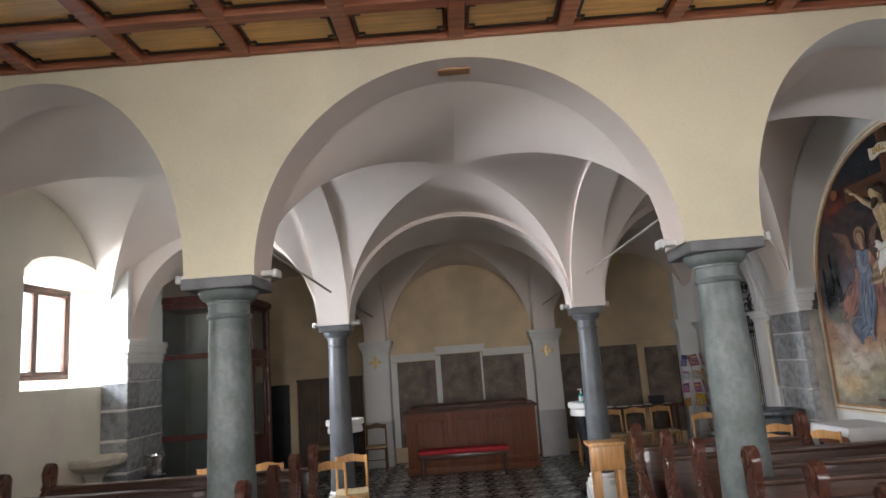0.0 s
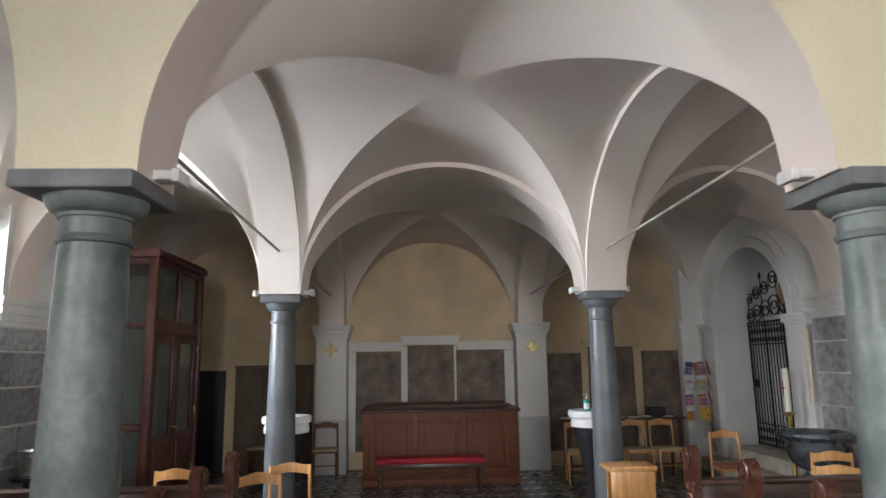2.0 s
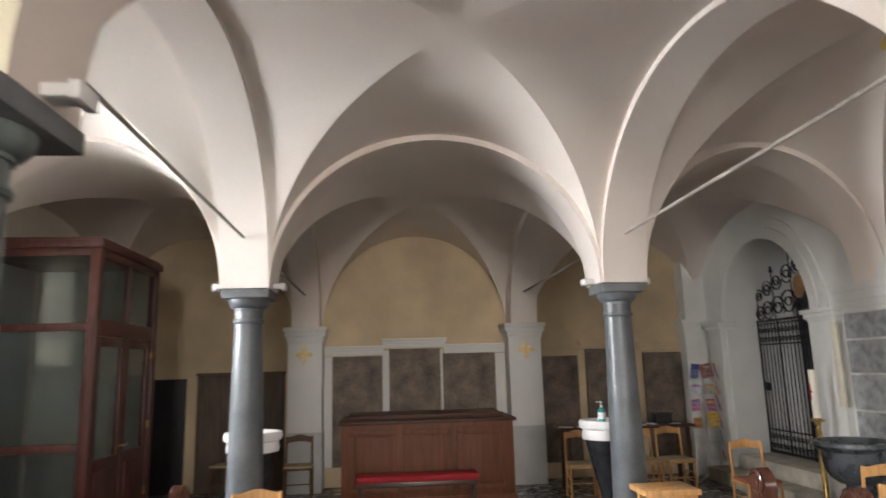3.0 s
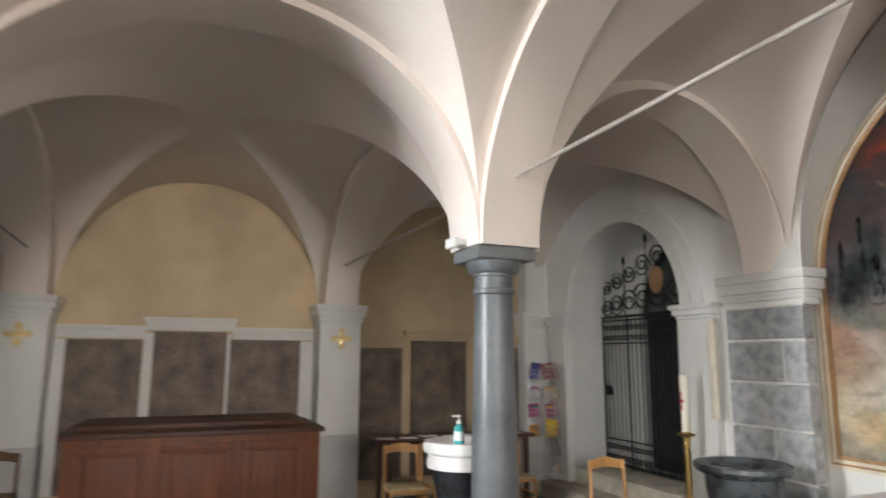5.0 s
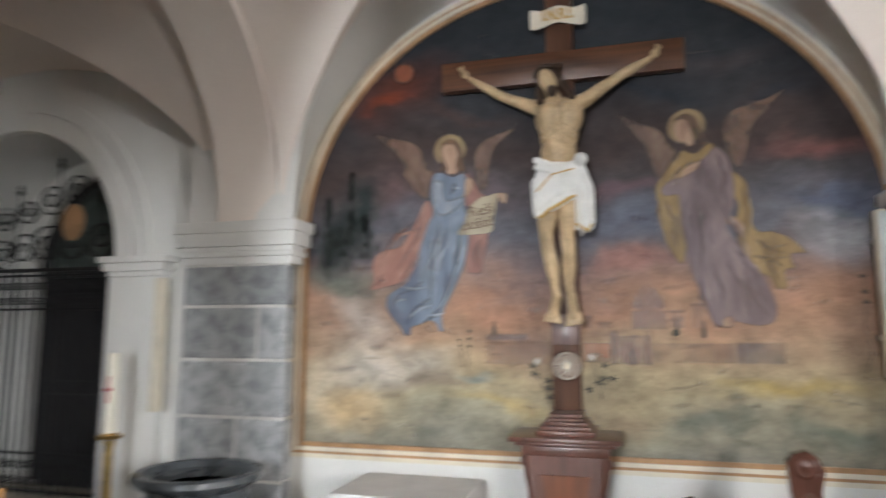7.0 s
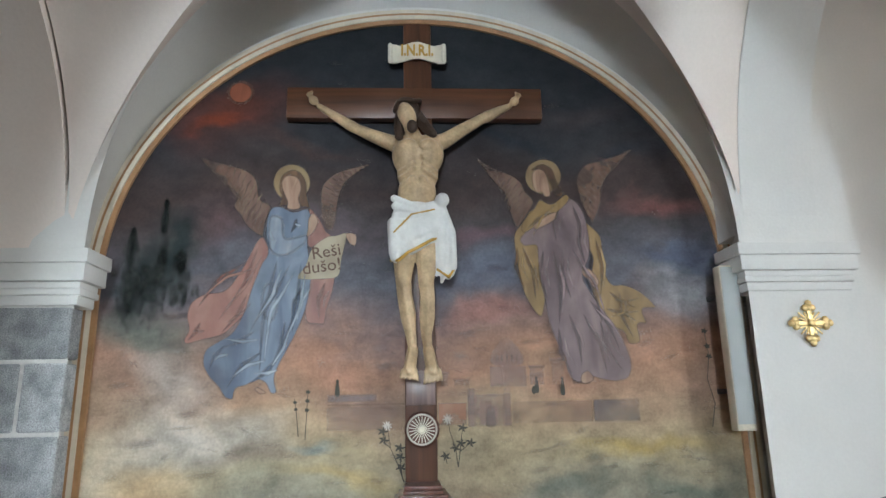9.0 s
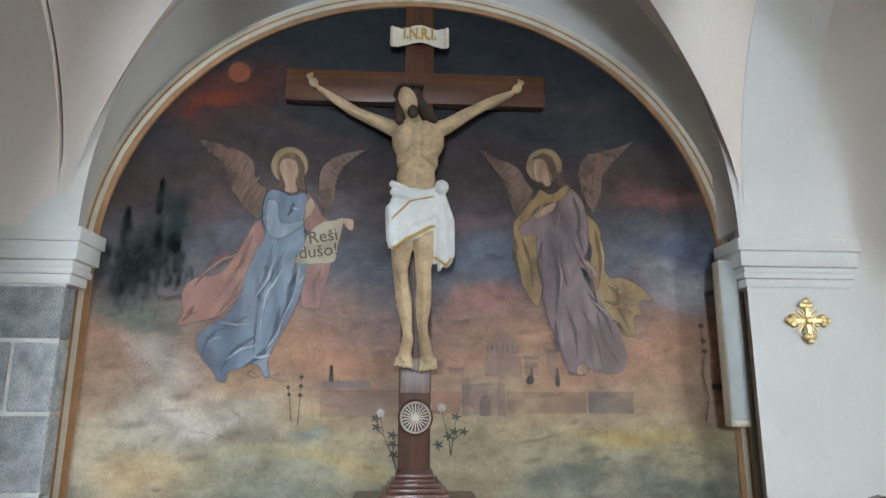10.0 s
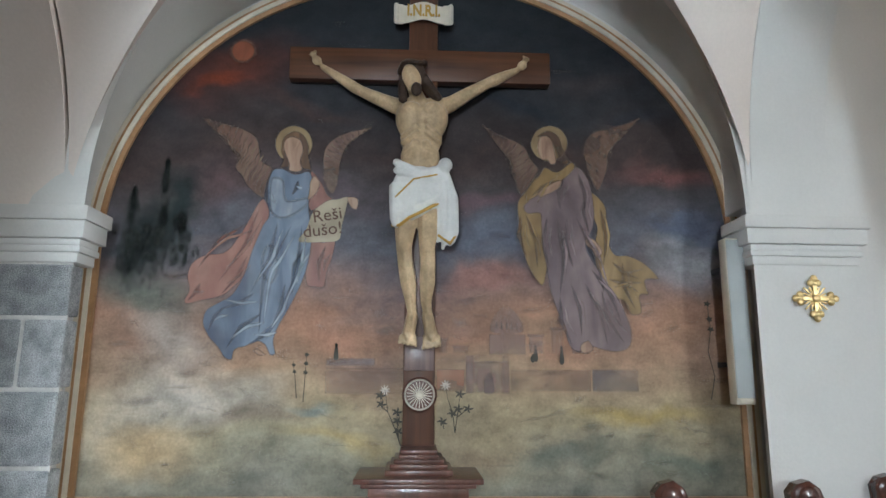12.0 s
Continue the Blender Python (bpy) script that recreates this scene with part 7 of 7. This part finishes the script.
# reading desk in pale wood, before the column
desk = thing("prayer_desk", 1.53, 5.86, 0, 0, "pale wooden prayer desk with a sloping top", "desk")
for nm, a in (("desk_top", (-0.2, 0.2, -0.17, 0.16, 0.86, 0.90)), ("front_board", (-0.185, 0.185, -0.14, -0.115, 0.60, 0.86)), ("stretcher", (-0.17, 0.17, -0.14, -0.115, 0.16, 0.22)),
              ("kneeling_board", (-0.2, 0.2, -0.05, 0.3, 0.14, 0.17))):
    bm = bmesh.new()
    box(bm, *a, 0.006)
    part(nm, bm, CHAIR_WOOD, desk)
for x in (-0.13, 0.13):
    bm = bmesh.new()
    box(bm, x - 0.04, x + 0.04, -0.138, -0.117, 0.0, 0.60, 0.004)
    part("front_leg", bm, CHAIR_WOOD, desk)
    bm = bmesh.new()
    box(bm, x - 0.02, x + 0.02, 0.1, 0.14, 0.0, 0.86, 0.004)
    part("back_leg", bm, CHAIR_WOOD, desk)

# long narrow table by the far wall, with leaflets
ft = thing("leaflet_table", 3.0, 10.62, 0, 0, "narrow dark table holding papers near the far wall", "table")
bm = bmesh.new()
box(bm, -1.0, 0.95, -0.22, 0.25, 0.84, 0.875, 0.005)
part("tabletop", bm, CHEST_TOP, ft)
for x in (-0.9, 0.85):
    for y in (-0.17, 0.2):
        bm = bmesh.new()
        box(bm, x - 0.025, x + 0.025, y - 0.025, y + 0.025, 0, 0.84, 0.004)
        part("leg", bm, CHEST_TOP, ft)
PAGE = material("white_paper", (0.72, 0.73, 0.74), 0.8, spots=0.04, scale=10)
rnd = random.Random(4)
for i in range(7):
    p = thing("paper_stack", 2.08 + 0.27 * i, 10.55 + rnd.uniform(-0.06, 0.06), 0.876, rnd.uniform(-20, 20), "loose white paper sheets on the narrow table", "papers", "papers")
    bm = bmesh.new()
    box(bm, -0.1, 0.1, -0.07, 0.07, 0, 0.004 + 0.012 * rnd.random(), 0.001)
    part("sheets", bm, PAGE, p)
dbx = thing("offering_box", 3.55, 10.62, 0.876, 0, "small dark wooden box on the narrow table", "box")
bm = bmesh.new()
box(bm, -0.12, 0.12, -0.09, 0.09, 0, 0.13, 0.006)
part("box_body", bm, BLACK_WOOD, dbx)
bm = bmesh.new()
box(bm, -0.13, 0.13, -0.1, 0.1, 0.131, 0.15, 0.004)
part("lid", bm, BLACK_WOOD, dbx)

# ---- leaflet rack ----
rack = thing("leaflet_rack", 4.40, 10.98, 0, 0, "white wire rack stocked with colourful leaflets", "leaflet rack")
WIRE = material("white_wire", (0.62, 0.63, 0.64), 0.4, metal=0.3, spots=0.05)
bm = bmesh.new()
tube(bm, [(0, 0, 0.05), (0, 0, 1.72)], 0.014, 8)
part("pole", bm, WIRE, rack)
for k in range(4):
    bm = bmesh.new()
    a = k * math.pi / 2 + 0.5
    tube(bm, [(0, 0, 0.1), (0.25 * math.cos(a), 0.25 * math.sin(a), 0.02)], 0.012, 6)
    part("foot", bm, WIRE, rack)
hues = ((0.40, 0.08, 0.22), (0.75, 0.30, 0.03), (0.07, 0.08, 0.24), (0.65, 0.42, 0.06), (0.30, 0.10, 0.10), (0.55, 0.56, 0.6), (0.07, 0.22, 0.35), (0.12, 0.12, 0.14), (0.5, 0.45, 0.35))
inks = [material("printed_paper", h, 0.5, spots=0.25, scale=25, grain=60, bump=0) for h in hues]
rnd = random.Random(9)
for lv in range(6):
    z = 0.28 + 0.245 * lv
    for k in range(3):
        a = radians(-90 + (k - 1) * 58)
        m = Matrix.Translation((0.22 * math.cos(a), 0.22 * math.sin(a), z)) @ Matrix.Rotation(a + math.pi / 2, 4, 'Z') @ Matrix.Rotation(radians(-12), 4, 'X')
        bm = bmesh.new()
        for zz in (0, 0.06, 0.12):
            tube(bm, [m @ Vector((-0.075, -0.018, zz)), m @ Vector((0.075, -0.018, zz))], 0.0025, 5)
        for xx in (-0.075, -0.025, 0.025, 0.075):
            tube(bm, [m @ Vector((xx, -0.018, -0.01)), m @ Vector((xx, -0.018, 0.125))], 0.0025, 5)
        tube(bm, [m @ Vector((0, 0.01, 0.02)), (0, 0, z + 0.02)], 0.004, 5)
        pk = part("wire_pocket", bm, WIRE, rack)
        if lv > 1 or rnd.random() < 0.25:
            bm = bmesh.new()
            w, h = rnd.uniform(0.06, 0.095), rnd.uniform(0.15, 0.24)
            box(bm, -w, w, -0.008, 0.002, 0.005, h, 0.001, m @ Matrix.Rotation(rnd.uniform(-0.2, 0.2), 4, 'Y'))
            lf = part("leaflet", bm, inks[rnd.randrange(len(inks))], pk)
            bm = bmesh.new()
            box(bm, -w * 0.75, w * 0.75, -0.0105, -0.0085, h * 0.68, h * 0.86, 0.0, m)
            part("title_bar", bm, inks[rnd.randrange(len(inks))], pk)


# ---- pews ----
def pew_end(bm, x, y):
    """A carved end: curved outline, scroll on top, raised foliage knobs."""
    out = []
    for t, w0, w1 in ((0.0, -0.42, 0.06), (0.1, -0.40, 0.05), (0.3, -0.36, 0.03), (0.42, -0.40, 0.03), (0.5, -0.40, 0.035), (0.58, -0.22, 0.04), (0.7, -0.12, 0.05), (0.82, -0.075, 0.06), (0.95, -0.065, 0.075), (1.04, -0.085, 0.08)):
        out.append((t, w0, w1))
    outline = [(y + w0, z) for z, w0, w1 in out] + [(y - 0.06, 1.10), (y - 0.01, 1.135), (y + 0.05, 1.12), (y + 0.085, 1.08)] + [(y + w1, z) for z, w0, w1 in out[::-1]]
    extrude_yz(bm, [(a, z * 1.05) for a, z in outline], x - 0.032, x + 0.032)


def pew(x0, x1, y, label, gap=None):
    """gap: where the boards begin or end short of the carved end, beside a column."""
    b0, b1 = (x0, x1) if gap is None else (gap, x1) if x0 > 0 else (x0, gap)
    t = thing("pew", 0, 0, 0, 0, label, "pew", "rows of pews")
    bm = bmesh.new()
    box(bm, b0 + 0.03, b1 - 0.03, y - 0.015, y + 0.02, 0.30, 0.93, 0.004)
    part("back_panel", bm, PEW_WOOD, t)
    bm = bmesh.new()
    box(bm, b0 + 0.03, b1 - 0.03, y - 0.05, y + 0.065, 0.93, 0.965, 0.01)
    part("top_rail", bm, PEW_WOOD, t)
    bm = bmesh.new()
    box(bm, b0 + 0.03, b1 - 0.03, y + 0.02, y + 0.20, 0.66, 0.685, 0.006)
    part("book_shelf", bm, PEW_WOOD, t)
    bm = bmesh.new()
    box(bm, b0 + 0.03, b1 - 0.03, y - 0.40, y - 0.016, 0.42, 0.455, 0.01)
    part("seat", bm, PEW_WOOD, t)
    bm = bmesh.new()
    box(bm, b0 + 0.05, b1 - 0.05, y - 0.38, y - 0.05, 0.456, 0.485, 0.012)
    part("seat_cushion", bm, RED, t, "thin red seat cushion")
    for x in (x0, x1):
        bm = bmesh.new()
        pew_end(bm, x, y)
        e = part("pew_end", bm, CARVED, t, "carved glossy pew end")
        s = -1 if x == x0 else 1
        bm = bmesh.new()
        for w in (-0.028, 0.028):
            lathe(bm, [(0.06, -0.004), (0.065, 0.004), (0.05, 0.012), (0.03, 0.009), (0.012, 0.016)], 0, 0, 18)
            bm.verts.ensure_lookup_table()
            bmesh.ops.transform(bm, matrix=Matrix.Translation((x + w + (0.006 if w > 0 else -0.006), y + 0.005, 1.118)) @ Matrix.Rotation(radians(90 if w > 0 else -90), 4, 'Y'), verts=bm.verts[-18 * 5:])
        part("scroll", bm, CARVED, e)
        rnd = random.Random(int(y * 10))
        bm = bmesh.new()
        for i in range(26):
            z = 0.45 + 0.5 * i / 25
            yy = y - 0.05 + 0.05 * math.sin(i * 1.9) - (0.12 if z < 0.58 else 0)
            bmesh.ops.create_icosphere(bm, subdivisions=1, radius=1, matrix=Matrix.LocRotScale((x + 0.03 * s, yy, z), Euler((rnd.random() * 3, 0, 0)), (0.013, 0.03, 0.016)))
            bmesh.ops.create_icosphere(bm, subdivisions=1, radius=1, matrix=Matrix.LocRotScale((x + 0.02 * math.sin(i * 2.7), y - 0.075 if z > 0.8 else yy - 0.06, z), None, (0.022, 0.014, 0.02)))
        part("carving", bm, CARVED, e)
    return t


# rows on both sides of the aisle; the third one stops at its column
pew(1.62, 3.2, 4.72, "short dark wooden pew with carved glossy ends")
p0 = pew(1.70, 4.36, 4.08, "dark wooden pew with carved glossy ends")
pew(1.74, 4.36, 3.42, "dark wooden pew standing behind the column", 2.2)
for dx, y in ((0.22, 2.86), (0.28, 2.16), (0.28, 1.5)):
    copy_thing(p0, pose(dx - 0.02, y - 4.08, 0))
p1 = pew(-4.2, -1.55, 4.9, "dark wooden pew with carved glossy ends")
copy_thing(p1, pose(-0.02, 4.25 - 4.9, 0))
pew(-4.2, -1.57, 3.6, "dark wooden pew standing behind the column", -1.98)
for y in (2.92, 2.2, 1.5):
    copy_thing(p1, pose(-0.04, y - 4.9, 0))

# ---- hanging brass lamp under the arch ----
lamp = thing("hanging_lamp", 2.5, 4.35, 3.55, 0, "small brass lamp hanging from the vault", "lamp")
bm = bmesh.new()
lathe(bm, [(0.01, -0.12), (0.03, -0.1), (0.05, -0.06), (0.085, -0.02), (0.09, 0.0), (0.07, 0.03), (0.03, 0.05), (0.02, 0.08)], segs=20)
part("shade", bm, BRASS, lamp)
bm = bmesh.new()
tube(bm, [(0, 0, 0.07), (0, 0, 0.62)], 0.006, 6)
part("rod", bm, BRASS, lamp)

# ---- stones of the wall piers ----
SHARED = {}


def brick_mesh(w, d, h):
    key = (round(w, 3), round(d, 3), round(h, 3))
    if key not in SHARED:
        bm = bmesh.new()
        box(bm, -w / 2, w / 2, -d / 2, d / 2, -h / 2, h / 2, 0.012)
        me = bpy.data.meshes.new("stone_block")
        bm.to_mesh(me)
        bm.free()
        me.materials.append(QUOIN)
        SHARED[key] = me
    return SHARED[key]


for pier, x0, x1, y0, y1, ztop, face in stone_jobs:
    z = 0.0
    k = 0
    for h in (0.40, 0.40, 0.407, 0.383, 0.365, 0.29):
        h = min(h, ztop - z)
        if h < 0.08:
            break
        L = y1 - y0
        cut = (0.6, 1.0, 0.45, 1.0, 0.28, 1.0)[k]
        spans = [(y0, y0 + L * cut), (y0 + L * cut, y1)] if cut < 1 else [(y0, y1)]
        for a, b in spans:
            me = brick_mesh(x1 - x0 + 0.012, b - a - 0.022, h - 0.022)
            ob = new("stone_block", me)
            ob.matrix_world = pose((x0 + x1) / 2 + (-0.004 if face < 0 else 0.004), (a + b) / 2, z + h / 2)
            ob.parent = pier
        z += h
        k += 1

# ---- floor tiles ----
floor = bpy.data.objects["floor"]
TS = 0.30
tile_me = []
for m in (TILE_W, TILE_B):
    bm = bmesh.new()
    box(bm, -TS / 2 + 0.002, TS / 2 - 0.002, -TS / 2 + 0.002, TS / 2 - 0.002, -0.012, 0.0, 0.0015)
    me = bpy.data.meshes.new("floor_tile")
    bm.to_mesh(me)
    bm.free()
    me.materials.append(m)
    tile_me.append(me)
rest = [[], []]
dg = TS / math.sqrt(2)
count = 0
for i in range(-40, 41):
    for j in range(-48, 49):
        x, y = (i - j) * dg + 0.1, (i + j) * dg + 9.3
        if not (-4.7 < x < 4.85 and -2 < y < 11.55):
            continue
        c = i % 2 ^ j % 2
        if -1.4 < x < 1.6 and 7.2 < y < 10.4 and count < 300:
            ob = new("floor_tile", tile_me[c])
            ob.matrix_world = pose(x, y, 0, 0, 0, 45)
            ob.parent = floor
            count += 1
        else:
            rest[c].append((x, y))
for c, m in ((0, TILE_W), (1, TILE_B)):
    vs, fs = [], []
    q = TS / math.sqrt(2) - 0.003
    for x, y in rest[c]:
        b = len(vs)
        vs += [(x - q, y, 0), (x, y - q, 0), (x + q, y, 0), (x, y + q, 0), (x - q, y, -0.012), (x, y - q, -0.012), (x + q, y, -0.012), (x, y + q, -0.012)]
        fs += [(b, b + 1, b + 2, b + 3), (b, b + 4, b + 5, b + 1), (b + 1, b + 5, b + 6, b + 2), (b + 2, b + 6, b + 7, b + 3), (b + 3, b + 7, b + 4, b)]
    me = bpy.data.meshes.new("floor_tiles")
    me.from_pydata(vs, [], fs)
    me.materials.append(m)
    ob = new("floor_tiles", me)
    ob.parent = floor
    tagged(ob, kind="stuff")
